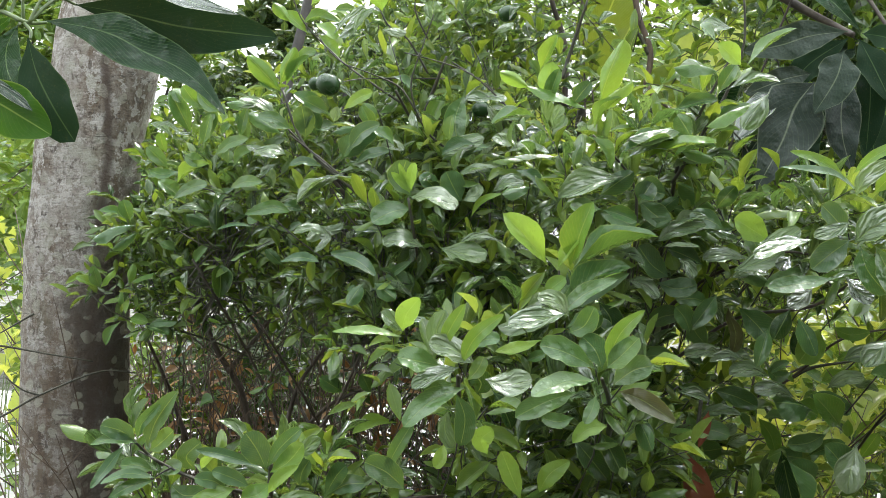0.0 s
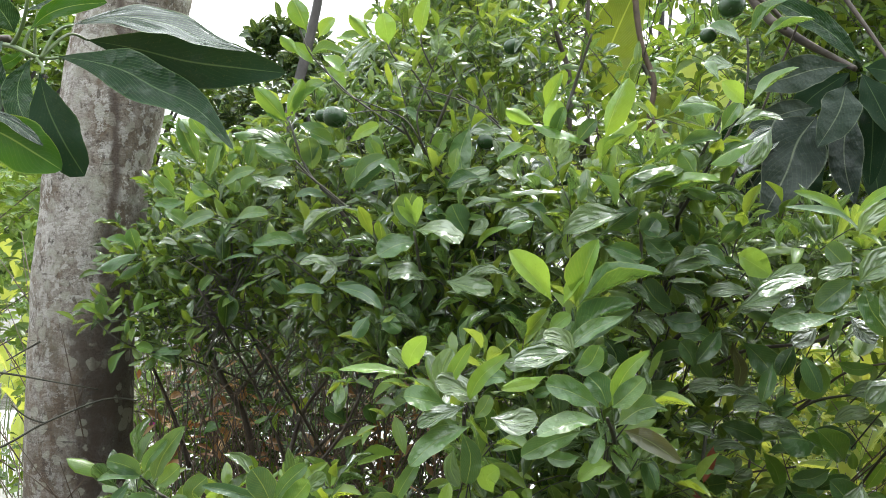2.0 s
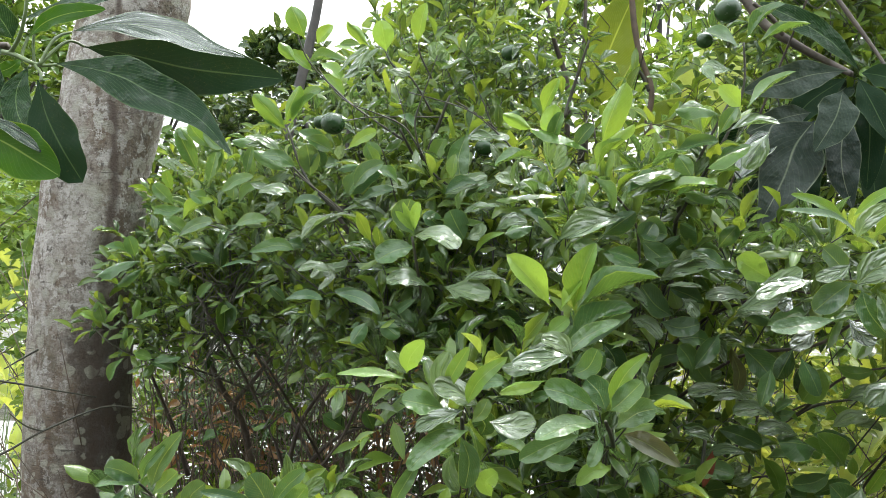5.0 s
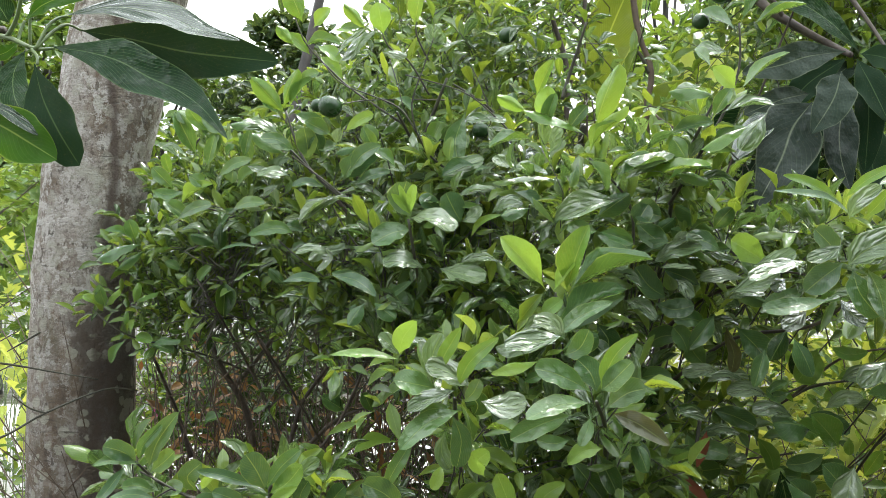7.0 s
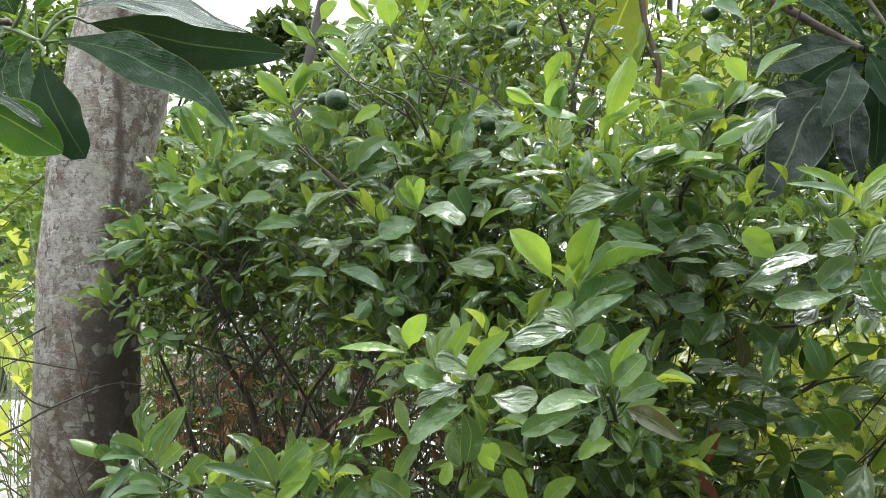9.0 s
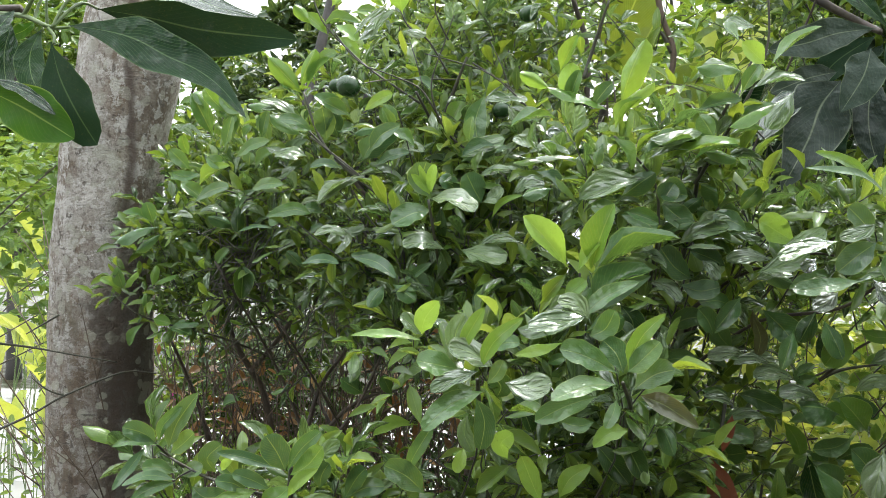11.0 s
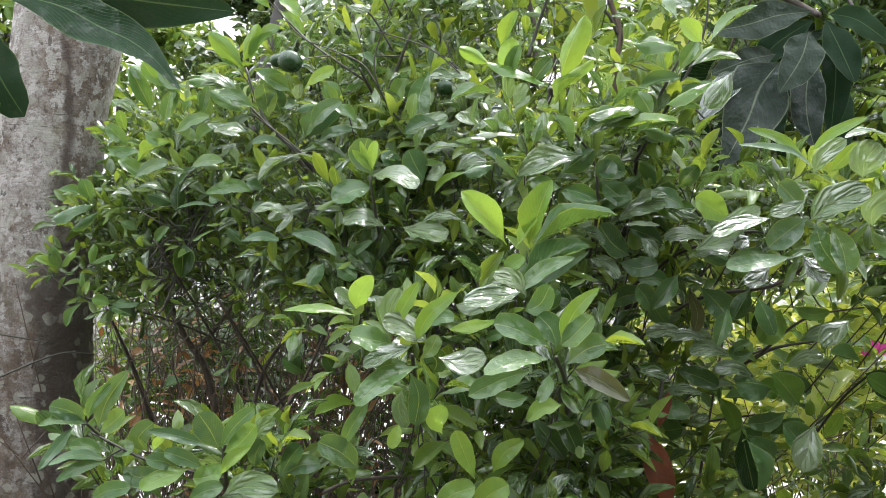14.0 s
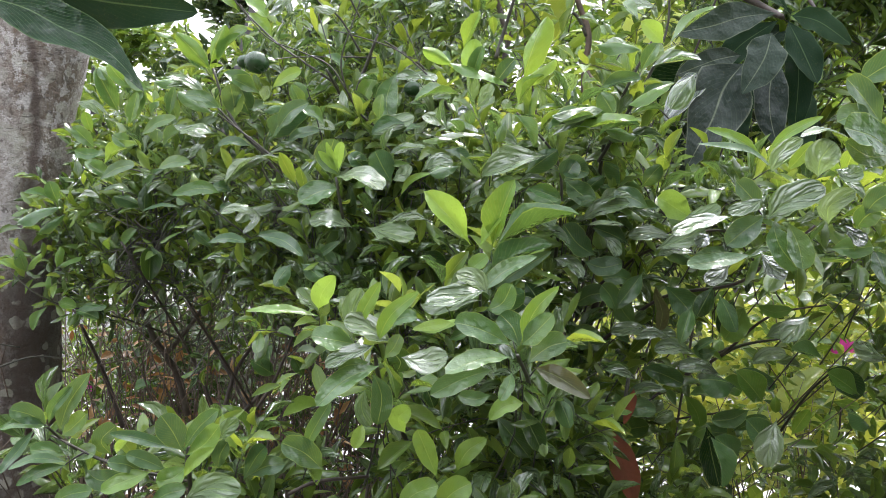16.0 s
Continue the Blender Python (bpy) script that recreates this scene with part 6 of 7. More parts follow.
bent_leaf(citrus_bush, "soaked", "lance", [(0.049, 1.350, 1.536), (0.077, 1.340, 1.548), (0.111, 1.330, 1.545)], 0.036, 68)
bent_leaf(citrus_bush, "young", "lance", [(0.070, 1.360, 1.582), (0.086, 1.350, 1.606), (0.117, 1.340, 1.617)], 0.012, 30)
bent_leaf(citrus_bush, "pale", "lance", [(-0.145, 1.340, 1.517), (-0.103, 1.325, 1.510), (-0.070, 1.310, 1.487)], 0.023, 34)
bent_leaf(citrus_bush, "bright", "lance", [(-0.062, 1.350, 1.483), (-0.042, 1.345, 1.496), (-0.020, 1.340, 1.511)], 0.014, 20)
bent_leaf(citrus_bush, "mature", "round", [(-0.058, 1.380, 1.508), (-0.045, 1.375, 1.482), (-0.024, 1.370, 1.463)], 0.032, 8)
bent_leaf(citrus_bush, "soaked", "lance", [(-0.291, 1.560, 1.760), (-0.322, 1.550, 1.782), (-0.358, 1.540, 1.789)], 0.029, 54)
bent_leaf(citrus_bush, "mature", "round", [(-0.169, 1.500, 1.681), (-0.136, 1.490, 1.716), (-0.101, 1.480, 1.741)], 0.033, 24)
bent_leaf(citrus_bush, "mature", "round", [(-0.229, 1.520, 1.717), (-0.230, 1.510, 1.746), (-0.234, 1.500, 1.773)], 0.038, 6)
bent_leaf(citrus_bush, "soaked", "lance", [(-0.192, 1.560, 1.913), (-0.165, 1.550, 1.938), (-0.133, 1.540, 1.960)], 0.016, 36)
bent_leaf(citrus_bush, "soaked", "round", [(-0.017, 1.500, 1.939), (0.004, 1.490, 1.925), (0.021, 1.480, 1.912)], 0.027, 42)
bent_leaf(citrus_bush, "soaked", "lance", [(-0.245, 1.450, 1.682), (-0.271, 1.440, 1.688), (-0.296, 1.430, 1.679)], 0.027, 48)
bent_leaf(citrus_bush, "bright", "lance", [(-0.403, 1.550, 1.688), (-0.371, 1.540, 1.710), (-0.335, 1.530, 1.718)], 0.024, 20)
bent_leaf(citrus_bush, "soaked", "lance", [(-0.230, 1.500, 1.618), (-0.198, 1.490, 1.640), (-0.172, 1.480, 1.647)], 0.022, 62)
bent_leaf(citrus_bush, "pale", "lance", [(-0.133, 1.480, 1.673), (-0.105, 1.470, 1.687), (-0.072, 1.460, 1.692)], 0.025, 36)
bent_leaf(citrus_bush, "soaked", "lance", [(-0.167, 1.420, 1.550), (-0.193, 1.410, 1.557), (-0.219, 1.400, 1.549)], 0.026, 52)
bent_leaf(citrus_bush, "pale", "lance", [(-0.241, 1.400, 1.502), (-0.206, 1.390, 1.511), (-0.172, 1.380, 1.505)], 0.020, 42)
bent_leaf(citrus_bush, "soaked", "lance", [(0.122, 1.380, 1.684), (0.153, 1.370, 1.694), (0.188, 1.360, 1.683)], 0.030, 58)
bent_leaf(citrus_bush, "glassy", "round", [(0.320, 1.400, 1.519), (0.300, 1.390, 1.532), (0.283, 1.380, 1.541)], 0.025, 30)
bent_leaf(citrus_bush, "soaked", "round", [(0.102, 1.360, 1.620), (0.123, 1.350, 1.633), (0.149, 1.340, 1.630)], 0.034, 48)
branch(citrus_bush, "twig", [(-0.030, 1.460, 1.760), (-0.038, 1.453, 1.808), (-0.018, 1.447, 1.872), (-0.002, 1.440, 1.917)], 0.0017, 0.0009)
branch(citrus_bush, "twig", [(-0.030, 1.460, 1.760), (-0.056, 1.460, 1.798), (-0.094, 1.460, 1.817), (-0.145, 1.460, 1.835)], 0.0016, 0.0009)
branch(citrus_bush, "twig", [(-0.030, 1.460, 1.762), (-0.010, 1.480, 1.726), (0.024, 1.500, 1.700)], 0.0016, 0.0021)
branch(citrus_bush, "twig", [(-0.050, 1.450, 1.856), (0.046, 1.450, 1.829), (0.098, 1.450, 1.792), (0.134, 1.450, 1.755)], 0.0009, 0.0016)
branch(citrus_bush, "twig", [(-0.209, 1.460, 1.899), (-0.174, 1.460, 1.854), (-0.140, 1.460, 1.831)], 0.0008, 0.0012)
branch(citrus_bush, "twig", [(0.054, 1.460, 1.885), (0.074, 1.460, 1.848), (0.093, 1.460, 1.801)], 0.0009, 0.0008)
branch(citrus_bush, "twig", [(-0.079, 1.460, 1.885), (-0.063, 1.460, 1.838), (-0.053, 1.460, 1.800)], 0.0008, 0.0008)
branch(citrus_bush, "stem", [(0.405, 1.400, 1.460), (0.387, 1.417, 1.437), (0.384, 1.433, 1.399), (0.364, 1.450, 1.347)], 0.0057, 0.0067)
branch(citrus_bush, "twig", [(0.348, 1.380, 1.484), (0.347, 1.390, 1.448), (0.360, 1.400, 1.421)], 0.0012, 0.0016)
branch(citrus_bush, "twig", [(-0.254, 1.500, 1.722), (-0.188, 1.500, 1.674), (-0.137, 1.500, 1.631), (-0.082, 1.500, 1.591)], 0.0014, 0.0020)
branch(citrus_bush, "twig", [(-0.177, 1.500, 1.630), (-0.146, 1.500, 1.581), (-0.105, 1.500, 1.533)], 0.0013, 0.0018)
branch(citrus_bush, "twig", [(-0.276, 1.500, 1.574), (-0.235, 1.500, 1.540), (-0.174, 1.500, 1.497)], 0.0010, 0.0014)
branch(citrus_bush, "twig", [(-0.093, 1.450, 1.760), (-0.081, 1.475, 1.716), (-0.069, 1.500, 1.661)], 0.0009, 0.0013)
bent_leaf(citrus_bush, "soaked", "lance", [(0.480, 1.300, 1.378), (0.448, 1.290, 1.385), (0.420, 1.280, 1.378)], 0.020, 50)
bent_leaf(citrus_bush, "soaked", "round", [(0.513, 1.300, 1.356), (0.480, 1.290, 1.367), (0.448, 1.280, 1.361)], 0.029, 46)
bent_leaf(citrus_bush, "soaked", "round", [(0.549, 1.300, 1.327), (0.515, 1.290, 1.340), (0.484, 1.280, 1.336)], 0.029, 46)
bent_leaf(citrus_bush, "glassy", "lance", [(0.373, 1.260, 1.353), (0.392, 1.250, 1.339), (0.412, 1.240, 1.327)], 0.014, 40)
bent_leaf(citrus_bush, "bright", "round", [(0.429, 1.320, 1.393), (0.409, 1.315, 1.414), (0.401, 1.310, 1.431)], 0.032, 8)
bent_leaf(citrus_bush, "lime", "lance", [(0.414, 1.360, 1.448), (0.397, 1.355, 1.452), (0.380, 1.350, 1.445)], 0.015, 20)
bent_leaf(citrus_bush, "dull", "round", [(0.456, 1.320, 1.444), (0.466, 1.315, 1.416), (0.461, 1.310, 1.389)], 0.021, 6)
bent_leaf(citrus_bush, "mature", "round", [(0.470, 1.320, 1.455), (0.497, 1.310, 1.428), (0.510, 1.300, 1.406)], 0.043, 10)
bent_leaf(citrus_bush, "young", "round", [(0.603, 1.360, 1.422), (0.590, 1.355, 1.399), (0.570, 1.350, 1.372)], 0.042, 4)
bent_leaf(citrus_bush, "bright", "round", [(0.557, 1.340, 1.358), (0.532, 1.330, 1.352), (0.515, 1.320, 1.365)], 0.020, 30)
bent_leaf(citrus_bush, "lime", "round", [(0.482, 1.220, 1.553), (0.452, 1.210, 1.569), (0.427, 1.200, 1.582)], 0.038, 12)
bent_leaf(citrus_bush, "soaked", "round", [(0.445, 1.160, 1.547), (0.471, 1.150, 1.553), (0.493, 1.140, 1.568)], 0.028, 42)
bent_leaf(citrus_bush, "soaked", "round", [(0.422, 1.180, 1.512), (0.456, 1.170, 1.526), (0.480, 1.160, 1.542)], 0.032, 38)
bent_leaf(citrus_bush, "soaked", "round", [(0.593, 1.300, 1.342), (0.615, 1.290, 1.359), (0.638, 1.280, 1.361)], 0.026, 46)
bent_leaf(citrus_bush, "mature", "round", [(0.442, 1.340, 1.328), (0.472, 1.330, 1.321), (0.502, 1.320, 1.308)], 0.032, 26)
bent_leaf(citrus_bush, "bright", "round", [(0.396, 1.360, 1.366), (0.361, 1.350, 1.359), (0.330, 1.340, 1.366)], 0.029, 30)
bent_leaf(citrus_bush, "mature", "round", [(0.588, 1.360, 1.322), (0.617, 1.350, 1.315), (0.645, 1.340, 1.299)], 0.031, 30)
bent_leaf(citrus_bush, "soaked", "lance", [(0.414, 1.320, 1.289), (0.443, 1.310, 1.303), (0.473, 1.300, 1.300)], 0.020, 48)
bent_leaf(citrus_bush, "mature", "round", [(0.391, 1.360, 1.237), (0.423, 1.350, 1.232), (0.457, 1.340, 1.240)], 0.034, 26)
bent_leaf(citrus_bush, "bright", "round", [(0.615, 1.360, 1.239), (0.579, 1.350, 1.229), (0.543, 1.340, 1.234)], 0.028, 34)
bent_leaf(citrus_bush, "bright", "lance", [(-0.435, 1.580, 1.710), (-0.427, 1.575, 1.739), (-0.419, 1.570, 1.767)], 0.025, 10)
bent_leaf(citrus_bush, "bright", "lance", [(-0.365, 1.580, 1.727), (-0.359, 1.575, 1.754), (-0.352, 1.570, 1.778)], 0.021, 10)
bent_leaf(citrus_bush, "soaked", "lance", [(-0.537, 1.600, 1.740), (-0.509, 1.590, 1.751), (-0.474, 1.580, 1.726)], 0.011, 40)
bent_leaf(citrus_bush, "young", "round", [(-0.446, 1.620, 1.781), (-0.468, 1.610, 1.800), (-0.484, 1.600, 1.824)], 0.027, 18)
bent_leaf(citrus_bush, "bright", "lance", [(-0.417, 1.620, 1.779), (-0.439, 1.610, 1.790), (-0.455, 1.600, 1.812)], 0.024, 22)
bent_leaf(citrus_bush, "soaked", "lance", [(-0.352, 1.560, 1.709), (-0.321, 1.550, 1.698), (-0.285, 1.540, 1.685)], 0.021, 44)
bent_leaf(citrus_bush, "mature", "round", [(-0.261, 1.540, 1.736), (-0.288, 1.530, 1.754), (-0.318, 1.520, 1.755)], 0.024, 28)
bent_leaf(citrus_bush, "bright", "lance", [(-0.243, 1.480, 1.586), (-0.273, 1.470, 1.593), (-0.318, 1.460, 1.580)], 0.026, 26)
bent_leaf(citrus_bush, "soaked", "lance", [(-0.238, 1.500, 1.602), (-0.195, 1.490, 1.633), (-0.152, 1.480, 1.654)], 0.017, 44)
bent_leaf(citrus_bush, "pale", "lance", [(-0.306, 1.480, 1.560), (-0.337, 1.470, 1.562), (-0.366, 1.460, 1.553)], 0.010, 50)
bent_leaf(citrus_bush, "pale", "lance", [(-0.086, 1.420, 1.490), (-0.119, 1.410, 1.509), (-0.158, 1.400, 1.520)], 0.025, 26)
bent_leaf(citrus_bush, "soaked", "lance", [(-0.183, 1.460, 1.562), (-0.172, 1.450, 1.541), (-0.193, 1.440, 1.518)], 0.020, 40)
bent_leaf(citrus_bush, "young", "round", [(-0.512, 1.600, 1.696), (-0.519, 1.595, 1.715), (-0.522, 1.590, 1.733)], 0.019, 14)
bent_leaf(citrus_bush, "bright", "lance", [(-0.489, 1.600, 1.662), (-0.516, 1.590, 1.655), (-0.536, 1.580, 1.662)], 0.023, 26)
bent_leaf(citrus_bush, "mature", "round", [(-0.491, 1.580, 1.608), (-0.456, 1.570, 1.629), (-0.418, 1.560, 1.637)], 0.025, 20)
bent_leaf(citrus_bush, "soaked", "lance", [(-0.419, 1.560, 1.586), (-0.445, 1.550, 1.595), (-0.465, 1.540, 1.588)], 0.015, 46)
bent_leaf(citrus_bush, "bright", "lance", [(-0.374, 1.550, 1.629), (-0.342, 1.540, 1.641), (-0.308, 1.530, 1.639)], 0.024, 24)
bent_leaf(citrus_bush, "pale", "lance", [(-0.202, 1.520, 1.670), (-0.230, 1.510, 1.677), (-0.253, 1.500, 1.668)], 0.020, 34)
bent_leaf(citrus_bush, "young", "round", [(-0.151, 1.450, 1.759), (-0.125, 1.440, 1.777), (-0.099, 1.430, 1.785)], 0.022, 12)
bent_leaf(citrus_bush, "pale", "lance", [(-0.138, 1.440, 1.691), (-0.116, 1.430, 1.718), (-0.084, 1.420, 1.732)], 0.030, 20)
bent_leaf(citrus_bush, "soaked", "lance", [(-0.099, 1.500, 1.698), (-0.076, 1.490, 1.705), (-0.050, 1.480, 1.696)], 0.025, 36)
bent_leaf(citrus_bush, "bright", "round", [(0.050, 1.500, 1.798), (0.035, 1.495, 1.754), (0.040, 1.490, 1.715)], 0.040, 6)
bent_leaf(citrus_bush, "soaked", "lance", [(0.102, 1.460, 1.661), (0.078, 1.450, 1.663), (0.049, 1.440, 1.653)], 0.023, 50)
bent_leaf(citrus_bush, "soaked", "round", [(0.071, 1.460, 1.777), (0.094, 1.450, 1.783), (0.122, 1.440, 1.777)], 0.023, 40)
bent_leaf(citrus_bush, "soaked", "round", [(0.015, 1.440, 1.684), (0.046, 1.430, 1.699), (0.087, 1.420, 1.712)], 0.032, 26)
bent_leaf(citrus_bush, "soaked", "lance", [(-0.148, 1.500, 1.899), (-0.133, 1.495, 1.922), (-0.108, 1.490, 1.942)], 0.017, 24)
bent_leaf(citrus_bush, "soaked", "round", [(-0.002, 1.480, 1.915), (-0.007, 1.475, 1.930), (-0.005, 1.470, 1.948)], 0.032, 16)
bent_leaf(citrus_bush, "soaked", "round", [(0.194, 1.400, 1.729), (0.200, 1.395, 1.746), (0.210, 1.390, 1.761)], 0.023, 20)
bent_leaf(citrus_bush, "glassy", "round", [(0.188, 1.450, 1.737), (0.174, 1.445, 1.729), (0.158, 1.440, 1.719)], 0.026, 26)
bent_leaf(citrus_bush, "soaked", "round", [(0.247, 1.200, 1.564), (0.266, 1.190, 1.554), (0.287, 1.180, 1.540)], 0.027, 30)
bent_leaf(citrus_bush, "mature", "round", [(0.351, 1.240, 1.500), (0.325, 1.230, 1.516), (0.304, 1.220, 1.542)], 0.038, 22)
bent_leaf(citrus_bush, "soaked", "lance", [(0.333, 1.200, 1.542), (0.354, 1.190, 1.544), (0.379, 1.180, 1.542)], 0.012, 55)
bent_leaf(citrus_bush, "soaked", "round", [(0.329, 1.220, 1.548), (0.352, 1.205, 1.566), (0.388, 1.190, 1.571)], 0.030, 40)
bent_leaf(citrus_bush, "soaked", "round", [(0.360, 1.220, 1.526), (0.371, 1.215, 1.515), (0.378, 1.210, 1.499)], 0.020, 20)
bent_leaf(citrus_bush, "bright", "round", [(0.248, 1.200, 1.585), (0.270, 1.190, 1.580), (0.291, 1.180, 1.564)], 0.032, 22)
bent_leaf(citrus_bush, "lime", "lance", [(0.222, 1.160, 1.494), (0.247, 1.150, 1.506), (0.270, 1.140, 1.508)], 0.020, 34)
bent_leaf(citrus_bush, "pale", "lance", [(0.208, 1.160, 1.456), (0.236, 1.140, 1.480), (0.277, 1.120, 1.507)], 0.021, 26)
bent_leaf(citrus_bush, "dark", "round", [(0.250, 1.200, 1.464), (0.266, 1.195, 1.442), (0.263, 1.190, 1.420)], 0.034, 6)
bent_leaf(citrus_bush, "soaked", "round", [(0.293, 1.240, 1.495), (0.315, 1.230, 1.488), (0.332, 1.220, 1.469)], 0.025, 36)
bent_leaf(citrus_bush, "mature", "round", [(0.339, 1.260, 1.491), (0.364, 1.250, 1.483), (0.390, 1.240, 1.490)], 0.031, 26)
bent_leaf(citrus_bush, "bright", "lance", [(0.296, 1.220, 1.555), (0.319, 1.210, 1.570), (0.345, 1.200, 1.579)], 0.017, 34)
bent_leaf(citrus_bush, "bright", "round", [(0.387, 1.260, 1.420), (0.378, 1.255, 1.441), (0.363, 1.250, 1.458)], 0.029, 12)
bent_leaf(citrus_bush, "mature", "round", [(0.304, 1.220, 1.603), (0.322, 1.215, 1.587), (0.342, 1.210, 1.571)], 0.033, 14)
bent_leaf(citrus_bush, "bright", "round", [(0.416, 1.280, 1.461), (0.393, 1.270, 1.469), (0.366, 1.260, 1.466)], 0.029, 28)
bent_leaf(citrus_bush, "soaked", "round", [(0.469, 1.280, 1.528), (0.435, 1.270, 1.533), (0.402, 1.260, 1.525)], 0.027, 42)
bent_leaf(citrus_bush, "soaked", "lance", [(0.440, 1.260, 1.499), (0.462, 1.250, 1.509), (0.487, 1.240, 1.507)], 0.021, 46)
bent_leaf(citrus_bush, "bright", "round", [(0.443, 1.240, 1.568), (0.462, 1.230, 1.552), (0.468, 1.220, 1.530)], 0.029, 20)
bent_leaf(citrus_bush, "pale", "round", [(0.420, 1.220, 1.567), (0.394, 1.210, 1.580), (0.368, 1.200, 1.579)], 0.030, 24)
bent_leaf(citrus_bush, "mature", "round", [(0.331, 1.300, 1.423), (0.353, 1.290, 1.440), (0.378, 1.280, 1.445)], 0.030, 22)
bent_leaf(citrus_bush, "bright", "round", [(0.316, 1.300, 1.372), (0.342, 1.290, 1.383), (0.369, 1.280, 1.378)], 0.028, 30)
bent_leaf(citrus_bush, "soaked", "round", [(0.446, 1.300, 1.386), (0.415, 1.290, 1.393), (0.384, 1.280, 1.386)], 0.026, 44)
bent_leaf(citrus_bush, "bright", "lance", [(0.557, 1.280, 1.514), (0.522, 1.270, 1.504), (0.488, 1.260, 1.489)], 0.023, 36)
bent_leaf(citrus_bush, "soaked", "round", [(0.615, 1.300, 1.384), (0.634, 1.290, 1.394), (0.660, 1.280, 1.392)], 0.028, 38)
bent_leaf(citrus_bush, "young", "round", [(0.509, 1.340, 1.289), (0.526, 1.335, 1.265), (0.532, 1.330, 1.242)], 0.027, 12)
bent_leaf(citrus_bush, "bright", "round", [(0.396, 1.320, 1.263), (0.427, 1.310, 1.274), (0.457, 1.300, 1.268)], 0.030, 30)
bent_leaf(citrus_bush, "bright", "round", [(0.601, 1.320, 1.272), (0.573, 1.310, 1.260), (0.539, 1.300, 1.258)], 0.027, 26)
bent_leaf(citrus_bush, "young", "lance", [(0.614, 1.340, 1.428), (0.636, 1.330, 1.418), (0.661, 1.320, 1.424)], 0.022, 26)
dry_branch = thing("dry_branch", "broken twig with curled red-brown dead leaves", "branch")
branch(dry_branch, "twig", [(0.405, 1.300, 1.241), (0.410, 1.301, 1.276), (0.420, 1.322, 1.314)], 0.002, 0.003)
bent_leaf(dry_branch, "red", "lance", [(0.384, 1.260, 1.253), (0.398, 1.250, 1.206), (0.416, 1.240, 1.153)], 0.041, 14)
bent_leaf(dry_branch, "red", "lance", [(0.415, 1.260, 1.311), (0.410, 1.255, 1.290), (0.400, 1.250, 1.261)], 0.014, 6)
bush_fill()

# ---- mango limbs ----
mango_tree_left = thing("mango_tree", "low mango limb with long dark glossy leaves", "tree")
branch(mango_tree_left, "limb", [(-2.3, 1.5, 0.0), (-2.25, 1.5, 1.1), (-1.8, 1.42, 1.75), (-1.1, 1.30, 1.86), (-0.62, 1.23, 1.87)], 0.05, 0.006)
bent_leaf(mango_tree_left, "mangosilver", "drawn", [(-0.537, 1.250, 1.898), (-0.459, 1.235, 1.906), (-0.381, 1.220, 1.892), (-0.317, 1.205, 1.865), (-0.252, 1.190, 1.846)], 0.049, 26, 40)
bent_leaf(mango_tree_left, "mangodark", "mango", [(-0.527, 1.270, 1.881), (-0.446, 1.265, 1.867), (-0.365, 1.260, 1.848), (-0.287, 1.255, 1.838), (-0.213, 1.250, 1.830)], 0.078, 4, 4)
bent_leaf(mango_tree_left, "mangoface", "drawn", [(-0.543, 1.220, 1.843), (-0.490, 1.217, 1.836), (-0.438, 1.213, 1.822), (-0.389, 1.210, 1.797), (-0.345, 1.207, 1.778), (-0.307, 1.203, 1.751), (-0.270, 1.200, 1.709)], 0.067, 4, 46)
bent_leaf(mango_tree_left, "mangodark", "round", [(-0.556, 1.200, 1.814), (-0.535, 1.187, 1.763), (-0.503, 1.173, 1.714), (-0.464, 1.160, 1.664)], 0.066, 2, 2)
bent_leaf(mango_tree_left, "mango", "mango", [(-0.576, 1.210, 1.836), (-0.586, 1.200, 1.801), (-0.579, 1.190, 1.767), (-0.560, 1.180, 1.739)], 0.043, 8, 8)
bent_leaf(mango_tree_left, "mangoyoung", "mango", [(-0.643, 1.170, 1.746), (-0.578, 1.160, 1.718), (-0.531, 1.150, 1.694), (-0.486, 1.140, 1.670)], 0.071, 4, 10)
bent_leaf(mango_tree_left, "mangosilver", "mango", [(-0.620, 1.160, 1.755), (-0.566, 1.152, 1.736), (-0.516, 1.145, 1.703)], 0.019, 40, 40)
bent_leaf(mango_tree_left, "mangoyoung", "mango", [(-0.591, 1.230, 1.883), (-0.558, 1.220, 1.904), (-0.515, 1.210, 1.914), (-0.460, 1.200, 1.916)], 0.034, 15, 15)
bent_leaf(mango_tree_left, "mango", "mango", [(-0.595, 1.200, 1.872), (-0.605, 1.190, 1.894), (-0.624, 1.180, 1.920)], 0.038, 20, 20)
bent_leaf(mango_tree_left, "mango", "mango", [(-0.631, 1.280, 1.925), (-0.563, 1.267, 1.940), (-0.478, 1.253, 1.955), (-0.412, 1.240, 1.949)], 0.033, 30, 30)
bent_leaf(mango_tree_left, "mango", "mango", [(-0.611, 1.200, 1.860), (-0.623, 1.185, 1.833), (-0.632, 1.170, 1.798)], 0.032, 12, 12)
bent_leaf(mango_tree_left, "mangoyoung", "mango", [(-0.606, 1.240, 1.854), (-0.616, 1.230, 1.838), (-0.640, 1.220, 1.824)], 0.025, 10, 10)
bent_leaf(mango_tree_left, "mango", "mango", [(-0.628, 1.220, 1.846), (-0.629, 1.205, 1.797), (-0.614, 1.190, 1.742)], 0.037, 15, 15)
branch(mango_tree_left, "petiole", [(-0.693, 1.240, 1.871), (-0.652, 1.230, 1.863), (-0.611, 1.220, 1.857), (-0.571, 1.210, 1.840)], 0.0045, 0.0033)
